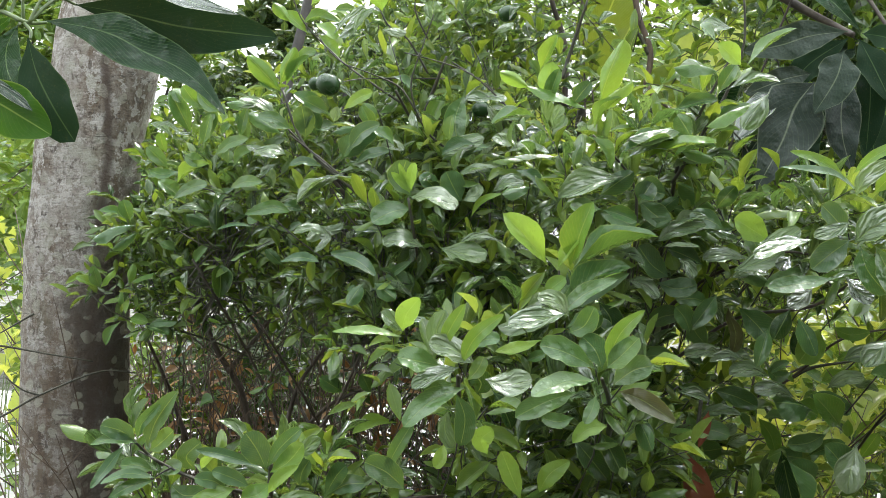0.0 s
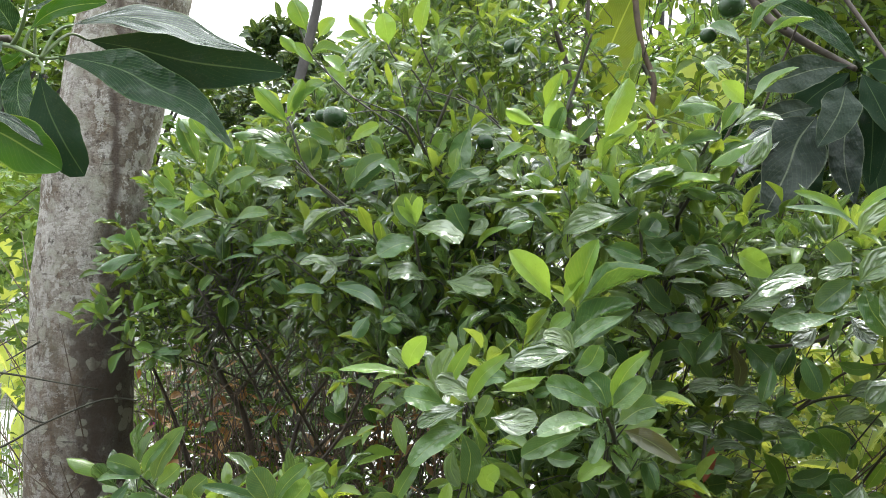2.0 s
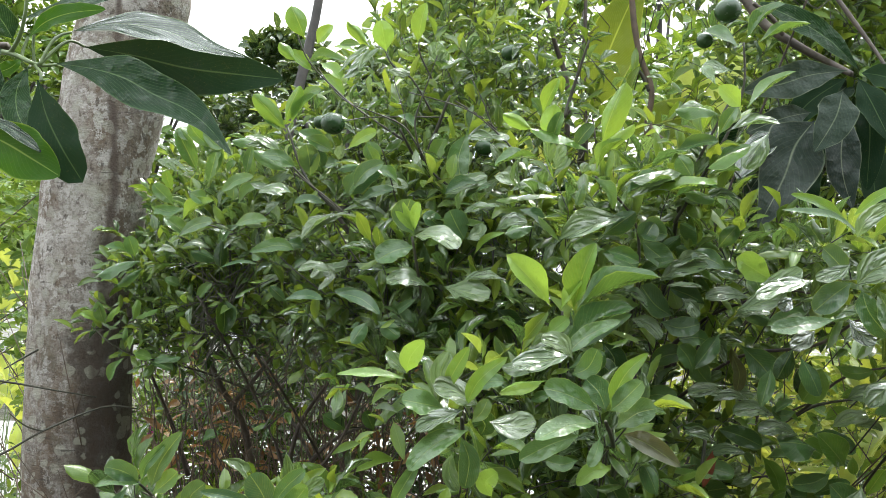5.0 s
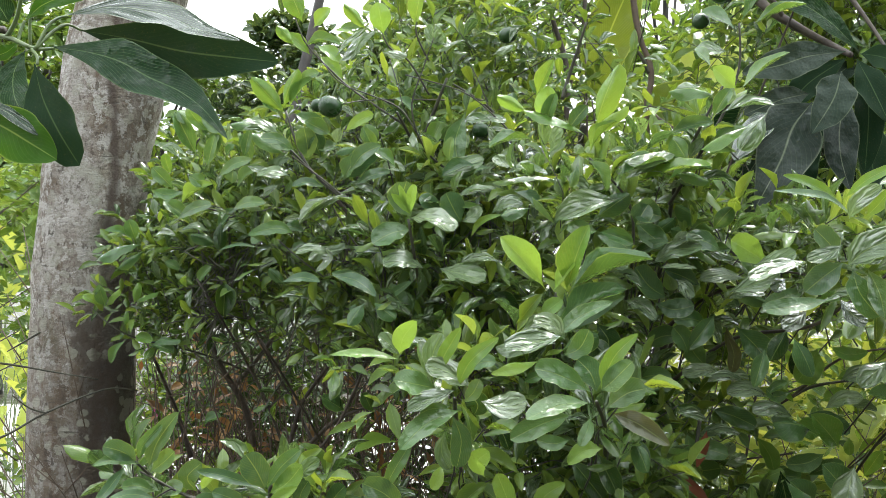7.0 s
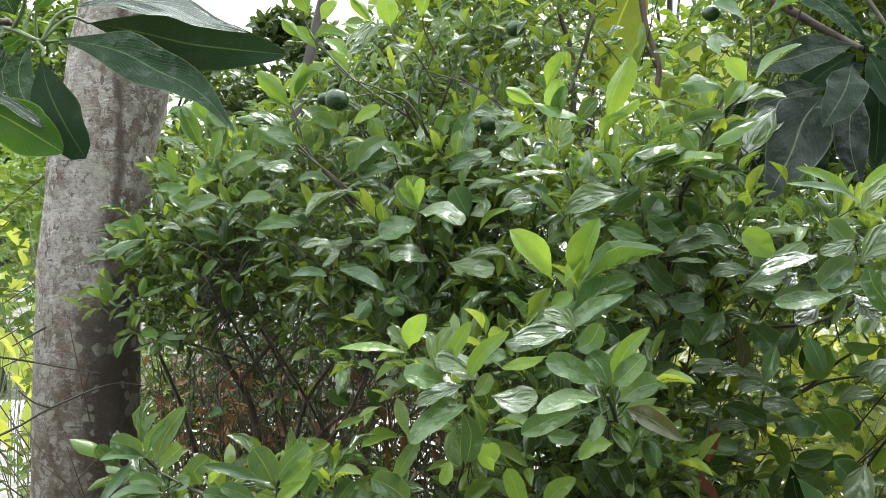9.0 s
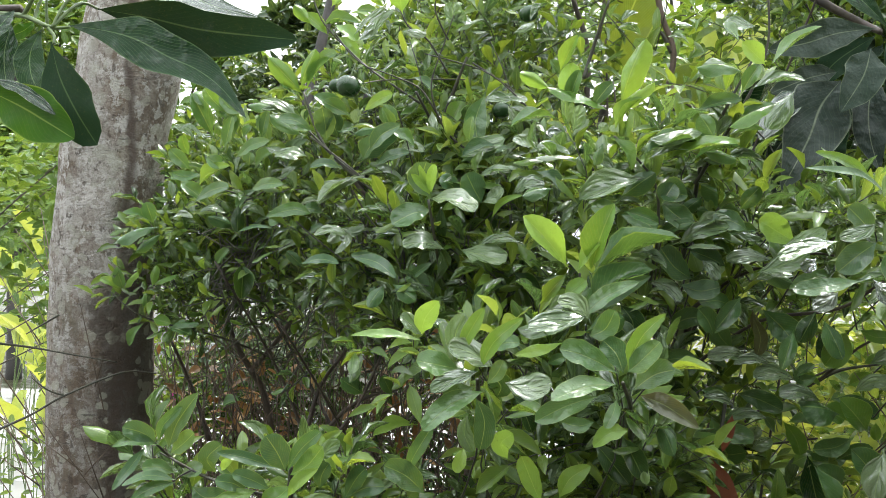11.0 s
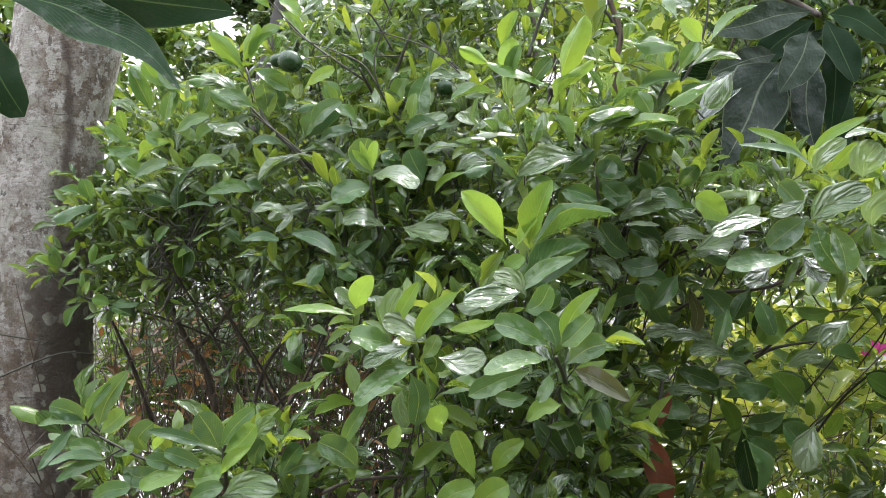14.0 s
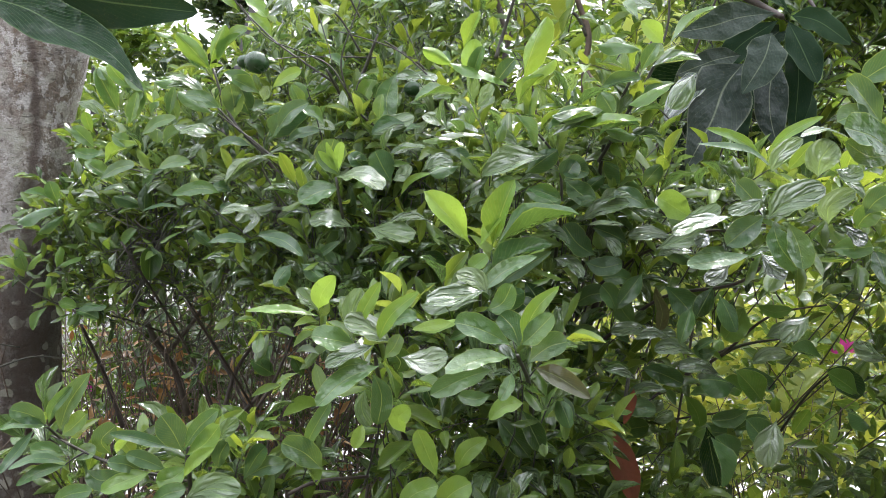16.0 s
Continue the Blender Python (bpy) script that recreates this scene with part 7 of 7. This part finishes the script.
branch(mango_tree_left, "petiole", [(-0.571, 1.210, 1.840), (-0.557, 1.215, 1.838), (-0.539, 1.220, 1.841)], 0.0033, 0.0020)
branch(mango_tree_left, "petiole", [(-0.562, 1.210, 1.837), (-0.545, 1.230, 1.869), (-0.536, 1.250, 1.884), (-0.525, 1.270, 1.881)], 0.0029, 0.0018)
branch(mango_tree_left, "petiole", [(-0.561, 1.210, 1.837), (-0.552, 1.223, 1.872), (-0.545, 1.237, 1.889), (-0.535, 1.250, 1.897)], 0.0025, 0.0018)
branch(mango_tree_left, "petiole", [(-0.567, 1.210, 1.837), (-0.555, 1.205, 1.825), (-0.552, 1.200, 1.812)], 0.0026, 0.0019)
branch(mango_tree_left, "petiole", [(-0.611, 1.220, 1.857), (-0.596, 1.217, 1.881), (-0.586, 1.213, 1.915), (-0.583, 1.210, 1.947)], 0.0037, 0.0021)
branch(mango_tree_left, "petiole", [(-0.594, 1.220, 1.849), (-0.594, 1.225, 1.865), (-0.590, 1.230, 1.884)], 0.0029, 0.0020)
branch(mango_tree_left, "petiole", [(-0.578, 1.220, 1.841), (-0.577, 1.215, 1.838), (-0.576, 1.210, 1.834)], 0.0025, 0.0018)
branch(mango_tree_left, "petiole", [(-0.586, 1.240, 1.847), (-0.588, 1.240, 1.881), (-0.585, 1.240, 1.915)], 0.0025, 0.0017)
mango_tree_right = thing("mango_tree", "mango tree with drooping dull dark leaves behind the bush", "tree")
leaf(mango_tree_right, "mangodark", (0.969, 2.220, 1.882), (0.989, 2.181, 1.710), 0.066, 8)
leaf(mango_tree_right, "mangogrey", (0.686, 1.881, 1.900), (0.660, 1.857, 1.803), 0.039, 8)
leaf(mango_tree_right, "mangodark", (0.641, 2.060, 1.839), (0.661, 2.038, 1.741), 0.043, 8)
leaf(mango_tree_right, "mangogrey", (0.754, 1.817, 1.833), (0.875, 1.787, 1.760), 0.049, 8)
leaf(mango_tree_right, "mangodark", (1.015, 2.160, 2.031), (1.053, 2.126, 1.878), 0.039, 21)
leaf(mango_tree_right, "mango", (0.877, 1.986, 1.765), (0.887, 1.950, 1.606), 0.046, 8)
leaf(mango_tree_right, "mangogrey", (0.928, 2.228, 1.868), (0.941, 2.205, 1.767), 0.060, 8)
leaf(mango_tree_right, "mangogrey", (0.621, 1.930, 1.758), (0.648, 1.899, 1.622), 0.057, 8)
leaf(mango_tree_right, "mangogrey", (0.846, 1.830, 1.977), (0.732, 1.791, 1.889), 0.046, 8)
leaf(mango_tree_right, "mangodark", (0.859, 1.841, 1.966), (0.849, 1.818, 1.868), 0.047, 8)
leaf(mango_tree_right, "mango", (0.799, 1.961, 1.745), (0.876, 1.931, 1.624), 0.045, 8)
leaf(mango_tree_right, "mango", (0.822, 2.269, 2.005), (0.637, 2.195, 1.799), 0.069, 53)
leaf(mango_tree_right, "mango", (0.873, 1.983, 1.939), (0.839, 1.955, 1.830), 0.055, 8)
leaf(mango_tree_right, "mangogrey", (0.943, 1.989, 1.836), (0.941, 1.955, 1.686), 0.051, 8)
leaf(mango_tree_right, "mangogrey", (0.733, 1.974, 1.934), (0.686, 1.945, 1.825), 0.042, 8)
leaf(mango_tree_right, "mangogrey", (1.005, 2.074, 1.811), (0.923, 2.029, 1.654), 0.062, 8)
leaf(mango_tree_right, "mangogrey", (0.780, 1.957, 1.888), (0.629, 1.896, 1.711), 0.058, 36)
leaf(mango_tree_right, "mango", (0.902, 2.127, 1.815), (0.851, 2.098, 1.710), 0.052, 8)
leaf(mango_tree_right, "mangogrey", (0.801, 2.279, 1.912), (1.004, 2.225, 1.749), 0.064, 53)
branch(mango_tree_right, "limb", [(2.5, 3.3, -0.02), (2.45, 3.25, 1.4), (2.0, 2.9, 2.5), (1.2, 2.2, 2.75), (0.75, 1.95, 2.45), (0.623, 1.852, 2.168)], 0.06, 0.011)

bent_leaf(mango_tree_right, "mangogrey", "mango", [(0.731, 1.600, 1.937), (0.662, 1.587, 1.925), (0.603, 1.573, 1.904), (0.537, 1.560, 1.888)], 0.062, 6, 6)
bent_leaf(mango_tree_right, "mangowet", "drawn", [(0.656, 1.550, 1.835), (0.616, 1.527, 1.787), (0.588, 1.503, 1.725), (0.540, 1.480, 1.641)], 0.107, 4, 6)
bent_leaf(mango_tree_right, "mangogrey", "drawn", [(0.696, 1.530, 1.884), (0.675, 1.505, 1.833), (0.631, 1.480, 1.769)], 0.067, 3, 8)
bent_leaf(mango_tree_right, "mangowet", "drawn", [(0.723, 1.570, 1.855), (0.706, 1.557, 1.793), (0.704, 1.543, 1.737), (0.715, 1.530, 1.680)], 0.063, 3, 3)
bent_leaf(mango_tree_right, "mangodark", "mango", [(0.751, 1.600, 1.923), (0.770, 1.580, 1.868), (0.790, 1.560, 1.805)], 0.060, 8, 8)
bent_leaf(mango_tree_right, "mangosilver", "mango", [(0.589, 1.540, 1.816), (0.551, 1.515, 1.782), (0.507, 1.490, 1.724)], 0.047, 20, 30)
bent_leaf(mango_tree_right, "mangogrey", "mango", [(0.668, 1.600, 1.860), (0.613, 1.580, 1.845), (0.542, 1.560, 1.814)], 0.045, 6, 6)
bent_leaf(mango_tree_right, "mango", "mango", [(0.779, 1.660, 1.952), (0.723, 1.647, 2.001), (0.656, 1.633, 2.038), (0.579, 1.620, 2.067)], 0.050, 12, 12)
bent_leaf(mango_tree_right, "mangodark", "mango", [(0.770, 1.620, 1.917), (0.777, 1.610, 1.833), (0.768, 1.600, 1.719)], 0.055, 6, 6)
bent_leaf(mango_tree_right, "mangodark", "mango", [(0.764, 1.620, 1.938), (0.810, 1.610, 1.926), (0.866, 1.600, 1.883)], 0.048, 6, 6)
bent_leaf(mango_tree_right, "mangodark", "mango", [(0.756, 1.660, 1.939), (0.684, 1.645, 1.890), (0.639, 1.630, 1.839)], 0.052, 8, 8)
bent_leaf(mango_tree_right, "mangodark", "mango", [(0.713, 1.640, 1.858), (0.667, 1.620, 1.749), (0.671, 1.600, 1.686)], 0.055, 8, 8)
bent_leaf(mango_tree_right, "mangodark", "mango", [(0.814, 1.660, 1.831), (0.797, 1.640, 1.754), (0.799, 1.620, 1.680)], 0.053, 8, 8)
branch(mango_tree_right, "limb", [(0.562, 1.750, 2.170), (0.610, 1.718, 2.067), (0.675, 1.685, 2.004), (0.726, 1.653, 1.962), (0.748, 1.620, 1.935)], 0.0102, 0.0057)
branch(mango_tree_right, "branch", [(0.739, 1.720, 2.138), (0.764, 1.687, 2.073), (0.796, 1.653, 1.999), (0.809, 1.620, 1.949)], 0.0045, 0.0034)
branch(mango_tree_right, "branch", [(0.654, 1.700, 2.021), (0.625, 1.680, 2.053), (0.581, 1.660, 2.079)], 0.0056, 0.0040)


def shading_crown():
    """Mango leaves mostly out of view, added over the bush to block the sun."""
    rng = np.random.default_rng(91)
    n = 90
    pr = random.Random(91)
    spots = [(pr.uniform(1.25, 2.3), pr.uniform(2.2, 3.2), pr.uniform(2.45, 3.1)) for _ in range(36)]
    for x, y, z in spots[::2]:
        branch(mango_tree_right, "twig", [(1.6, 2.6, 2.62), (0.5 * (x + 1.6), 0.5 * (y + 2.6), 0.5 * (z + 2.7)), (x, y, z)], 0.012, 0.004)
    bases = np.array([spots[i % 36] for i in range(n)]) + rng.normal(0, 0.03, (n, 3))
    alongs = rng.normal(0, 0.8, (n, 3)) + (0, 0, -0.55)
    ups = rng.normal(0, 0.3, (n, 3)) + (0, -0.3, 0.8)
    ln = rng.uniform(0.15, 0.26, n)
    joined_leaves("crown", bases, alongs, ups, ln, ln * 0.26, "long", MANGO_FAR, mango_tree_right)


shading_crown()


# ---- unseen wall and roof, added behind the camera to shape the light ----
def block(name, x0, x1, y0, y1, z0, z1, material):
    bm = bmesh.new()
    bmesh.ops.create_cube(bm, size=1)
    for v in bm.verts:
        v.co = Vector(((x0 + x1) / 2 + v.co.x * (x1 - x0), (y0 + y1) / 2 + v.co.y * (y1 - y0), (z0 + z1) / 2 + v.co.z * (z1 - z0)))
    bmesh.ops.bevel(bm, geom=bm.edges[:], offset=0.008, segments=2, affect="EDGES")
    me = bpy.data.meshes.new(name)
    bm.to_mesh(me)
    bm.free()
    me.materials.append(material)
    return new(name, me)


tagged(block("wall_south", -1.2, 6.0, -1.9, -1.7, -0.05, 2.62, LIGHT_BLOCK), "unseen wall added behind the camera to dim the light on the bush", "wall", kind="structure")
tagged(block("ceiling", -1.2, 6.0, -1.9, -0.15, 2.624, 2.74, LIGHT_BLOCK), "unseen roof added above the camera to hold back sky light", "roof", kind="structure")


# ---- surroundings ----
def cloud(rng, n, centre, spread, size, ratio=0.45, droop=-0.1):
    c = np.array(centre)
    pts = rng.normal(0, 1, (n, 3))
    pts /= np.maximum(1.0, np.linalg.norm(pts, axis=1, keepdims=True) / 1.7)
    pts = c + pts * np.array(spread) * 0.6
    way = rng.normal(0, 1, (n, 3)) * (1, 1, 0.6) + (0, 0, droop)
    up = rng.normal(0, 0.45, (n, 3)) + (0, -0.2, 0.9)
    ln = rng.uniform(0.7, 1.3, n) * size
    return pts, way, up, ln, ln * ratio


SMALL = blade(4, 2, 0.5, 0.18, 0.08, 0.0)


def shrub(name, label, category, x, y, height, width, n, size, material, seed, ratio=0.45, clumps=9, low=0.30, root=None):
    rng = np.random.default_rng(seed)
    pr = random.Random(seed)
    ob = thing(name, label, category)
    parts = [[] for _ in range(5)]
    for i in range(clumps):
        cx, cy, cz = x + pr.uniform(-0.5, 0.5) * width, y + pr.uniform(-0.35, 0.35) * width, height * pr.uniform(low, 0.88)
        s = width * pr.uniform(0.16, 0.28)
        branch(ob, "stem", [((root or x) + pr.uniform(-0.1, 0.1), y, -0.02), ((root or x) + (cx - (root or x)) * 0.3, y + (cy - y) * 0.3, cz * 0.55), (cx, cy, cz)], 0.0022 * height + 0.001, 0.0008 * height)
        for p, v in zip(parts, cloud(rng, n // clumps, (cx, cy, cz), (s, s, s * 0.9), size, ratio)):
            p.append(v)
    joined_leaves("foliage", *[np.concatenate(p) for p in parts], SMALL, material, ob)
    return ob


def tree(label, x, y, height, width, n, size, material, seed, trunk_r=0.12, clumps=16, low=0.35, fork=0.6, lean=None):
    rng = np.random.default_rng(seed)
    pr = random.Random(seed)
    ob = thing("tree", label, "tree", group="trees beyond the driveway")
    lean = pr.uniform(-0.3, 0.3) if lean is None else lean
    branch(ob, "trunk", [(x, y, -0.1), (x + lean * 0.3, y, height * 0.3), (x + lean, y, height * 0.6), (x + lean * 1.2, y, height * 0.9)], trunk_r, trunk_r * 0.3, DARK_WOOD)
    parts = [[] for _ in range(5)]
    for i in range(clumps):
        cz = height * pr.uniform(low, 0.97)
        reach = width * 0.5 * math.sqrt(max(0.1, 1 - abs(cz / height - 0.65) * 1.6))
        a = pr.uniform(0, 6.28)
        q = reach * math.sqrt(pr.random())
        cx, cy = x + lean + math.cos(a) * q, y + math.sin(a) * q
        s = width * pr.uniform(0.10, 0.2)
        branch(ob, "limb", [(x + lean * 0.6, y, cz * fork), (x + (cx - x) * 0.5, y + (cy - y) * 0.5, cz * (0.55 + 0.5 * fork)), (cx, cy, cz)], trunk_r * 0.35, trunk_r * 0.08, DARK_WOOD)
        for p, v in zip(parts, cloud(rng, n // clumps, (cx, cy, cz), (s, s, s * 0.7), size)):
            p.append(v)
    joined_leaves("crown", *[np.concatenate(p) for p in parts], SMALL, material, ob)
    return ob


def broad_plant(x, y, height, count, seed, length=0.7, width=0.16, label="clump of broad yellow-green leaves"):
    pr = random.Random(seed)
    ob = thing("broad_leaved_plant", label, "plant")
    shape = blade(14, 4, 0.5, 0.25, 0.20, 0.02, 0.8, 0.02)
    for i in range(count):
        a = pr.uniform(0, 6.28)
        z = height * pr.uniform(0.35, 0.9)
        bx, by = x + pr.gauss(0, 0.22), y + pr.gauss(0, 0.18)
        ex, ey = bx + math.cos(a) * 0.12, by + math.sin(a) * 0.12
        branch(ob, "stalk", [(bx, by, -0.02), (bx, by, z * 0.5), (ex, ey, z)], 0.003, 0.002, PETIOLE)
        ln = length * pr.uniform(0.7, 1.2)
        way = np.array([[math.cos(a) * 0.7, math.sin(a) * 0.7, pr.uniform(0.2, 1.0)]])
        up = np.array([[-math.cos(a) * 0.4, -math.sin(a) * 0.4 - 0.2, 0.9]])
        leafob = joined_leaves("leaf", np.array([[ex, ey, z]]), way, up, np.array([ln]), np.array([width * ln / length]), shape, FAR_LIME, ob)
        del leafob["kind"]
    return ob


def thicket(x0, x1, y0, y1, n, seed):
    """Thin bare brown stems standing close together."""
    pr = random.Random(seed)
    ob = thing("thicket", "thin bare brown stems standing close together under the bush", "undergrowth")
    runs = []
    for i in range(n):
        x, y = pr.uniform(x0, x1), pr.uniform(y0, y1)
        h = pr.uniform(1.0, 1.6)
        lean = Vector((pr.gauss(0, 0.38), pr.gauss(0, 0.25), h))
        p = Vector((x, y, -0.02))
        v, f = tube([p, p + lean * 0.5 + Vector((pr.gauss(0, 0.07), pr.gauss(0, 0.05), 0)), p + lean], pr.uniform(0.002, 0.005), 0.001, 5, 0.15, 3)
        mesh_object("stem", v, f, STEM, ob)
        for k in range(3):
            q = p + lean * pr.uniform(0.5, 0.95)
            runs.append(([q, q + Vector((pr.gauss(0, 0.09), pr.gauss(0, 0.09), pr.uniform(0.04, 0.2)))], 0.0018, 0.0008))
    joined_tubes("brushwood", runs, STEM, ob, 4, 2)


thicket(-0.85, 0.35, 2.1, 2.7, 170, 71)
thicket(-0.72, -0.15, 2.0, 2.4, 110, 73)
thicket(0.45, 1.3, 2.3, 2.9, 6, 72)
broad_plant(-2.35, 4.1, 1.35, 18, 3, 0.34, 0.075)
broad_plant(-2.9, 5.0, 1.5, 30, 4, 0.40, 0.09)
broad_plant(1.75, 3.6, 1.3, 26, 5, 0.36, 0.085)
broad_plant(2.6, 4.0, 1.2, 30, 6, 0.40, 0.09)
broad_plant(1.15, 2.85, 1.25, 22, 8, 0.30, 0.07)
banana = broad_plant(0.65, 2.95, 2.1, 5, 11, 1.0, 0.26, "tall plant with large lime-green leaves behind the bush")
bent_leaf(banana, "broad", "mango", [(0.329, 2.300, 1.970), (0.362, 2.273, 2.070), (0.403, 2.247, 2.183), (0.462, 2.220, 2.322)], 0.136, 6)
bent_leaf(banana, "broad", "mango", [(0.503, 2.600, 1.976), (0.614, 2.575, 2.024), (0.756, 2.550, 2.039)], 0.125, 8)
branch(banana, "stalk", [(0.329, 2.271, 1.905), (0.311, 2.468, 1.566), (0.323, 2.667, 1.078), (0.358, 2.760, -0.392)], 0.012, 0.02)

shrub("shrub", "leafy green shrub behind the grey trunk", "shrub", -2.9, 5.9, 2.6, 1.8, 3000, 0.09, FAR_LEAF, 21, 0.45, 7, 0.5, -4.2)
shrub("shrub", "leafy green shrub behind the citrus bush", "shrub", 0.45, 3.5, 2.75, 2.1, 5600, 0.075, FAR_LEAF, 22)
shrub("shrub", "leafy green shrub behind the citrus bush", "shrub", 2.3, 3.3, 2.2, 1.8, 800, 0.075, FAR_LEAF, 23)
shrub("shrub", "low twiggy shrub with brown dry leaves", "shrub", -0.42, 2.45, 1.45, 0.85, 700, 0.05, FILL_DRY, 24, 0.36, 34)
# next three shrubs: dark leaf colour stands in for shade under the bush
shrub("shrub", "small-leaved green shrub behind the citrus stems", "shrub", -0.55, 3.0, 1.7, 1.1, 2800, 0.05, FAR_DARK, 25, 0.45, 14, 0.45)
shrub("shrub", "low small-leaved shrub, coloured dark for the shade under the citrus stems", "shrub", -0.62, 2.85, 1.35, 0.9, 2600, 0.042, FAR_DARK, 28, 0.42, 20, 0.25)
shrub("shrub", "low small-leaved shrub, coloured dark for the shade under the citrus stems", "shrub", 0.1, 2.8, 1.3, 0.9, 2000, 0.042, FAR_DARK, 29, 0.42, 20, 0.25)
shrub("shrub", "small-leaved green shrub behind the citrus stems", "shrub", 0.35, 2.9, 1.9, 1.2, 3000, 0.055, FAR_LEAF, 26, 0.45, 18)
shrub("shrub", "low small-leaved green shrub behind the grey trunk", "shrub", -1.05, 3.1, 1.45, 0.9, 2600, 0.05, FILL, 31, 0.42, 14, 0.3)
shrub("shrub", "low yellow-green shrub behind the citrus bush", "shrub", 1.7, 3.7, 1.7, 1.9, 3800, 0.10, FAR_LIME, 30, 0.32, 16, 0.3)
shrub("shrub", "leafy green shrub by the grey trunk", "shrub", -1.95, 3.3, 2.2, 1.2, 1700, 0.07, FAR_LEAF, 27, 0.45, 9, 0.55, -2.9)
for i, (x, y, h, w, mat) in enumerate(((-9.5, 12, 6.5, 5.0, FAR_LEAF), (-6.2, 15, 5.2, 4.5, FAR_LEAF), (-2.75, 13.5, 5.3, 3.4, FAR_DARK), (-0.6, 14, 6.0, 4.0, FAR_LEAF),
                                       (2.6, 13, 7.0, 5.0, FAR_LEAF), (6.2, 13.5, 6.5, 5.0, FAR_LEAF), (9.8, 12.5, 7.5, 5.0, FAR_LEAF), (-13, 18, 6, 6, FAR_LEAF), (-5.2, 9.4, 4.0, 2.6, FAR_LEAF), (-7.2, 9.8, 4.6, 3.0, FAR_LEAF), (3.2, 9.2, 3.6, 3.0, FAR_LEAF), (5.6, 9.4, 3.6, 3.0, FAR_LEAF), (13.5, 16, 7, 6, FAR_LEAF))):
    tree("broad leafy tree in grey rain light", x, y, h, w, 5200, 0.24, mat, 40 + i)
tree("slender dark-trunked tree beyond the driveway", -2.3, 8.3, 7.5, 4.0, 2600, 0.2, FAR_DARK, 61, 0.085, 12, 0.70, 0.88, 0.62)

tree("dark dense tree beyond the driveway", -1.89, 9.40, 3.88, 1.7, 4200, 0.16, FAR_DARK, 62, 0.08, 22, 0.45)

tree("leafy green tree beyond the driveway", -5.14, 8.49, 4.85, 3.0, 6500, 0.14, FAR_LEAF, 63, 0.08, 24, 0.3)

# ---- flowers and dry leaves ----
LEAF["pink"] = leaf_material("pink_bract_near", (0.55, 0.04, 0.32), (0.65, 0.06, 0.42), (0.75, 0.10, 0.5), wet=0.2, rib=(0.6, 0.1, 0.4), glow=(1.2, 1.0, 1.2))
flowering_shrub = thing("flowering_shrub", "low shrub with papery magenta flowers", "shrub")
leaf(flowering_shrub, "pink", (1.571, 3.070, 1.125), (1.523, 3.055, 1.177), 0.046, 8)
leaf(flowering_shrub, "pink", (1.571, 3.070, 1.125), (1.595, 3.059, 1.168), 0.043, 8)
leaf(flowering_shrub, "pink", (1.551, 3.070, 1.125), (1.505, 3.059, 1.146), 0.028, 8)
branch(flowering_shrub, "stem", [(1.572, 3.070, 1.119), (1.578, 3.117, 0.964), (1.589, 3.158, 0.538), (1.597, 3.141, -0.296)], 0.002, 0.006)
leaf(flowering_shrub, "pink", (-1.089, 2.984, 0.948), (-1.106, 2.973, 0.982), 0.028, 8)
leaf(flowering_shrub, "pink", (-1.089, 2.984, 0.948), (-1.062, 2.976, 0.979), 0.028, 8)
leaf(flowering_shrub, "pink", (-1.093, 2.983, 0.944), (-1.115, 2.976, 0.957), 0.021, 8)
branch(flowering_shrub, "stem", [(-1.089, 2.984, 0.948), (-1.088, 3.033, 0.758), (-1.056, 3.077, -0.504)], 0.002, 0.006)
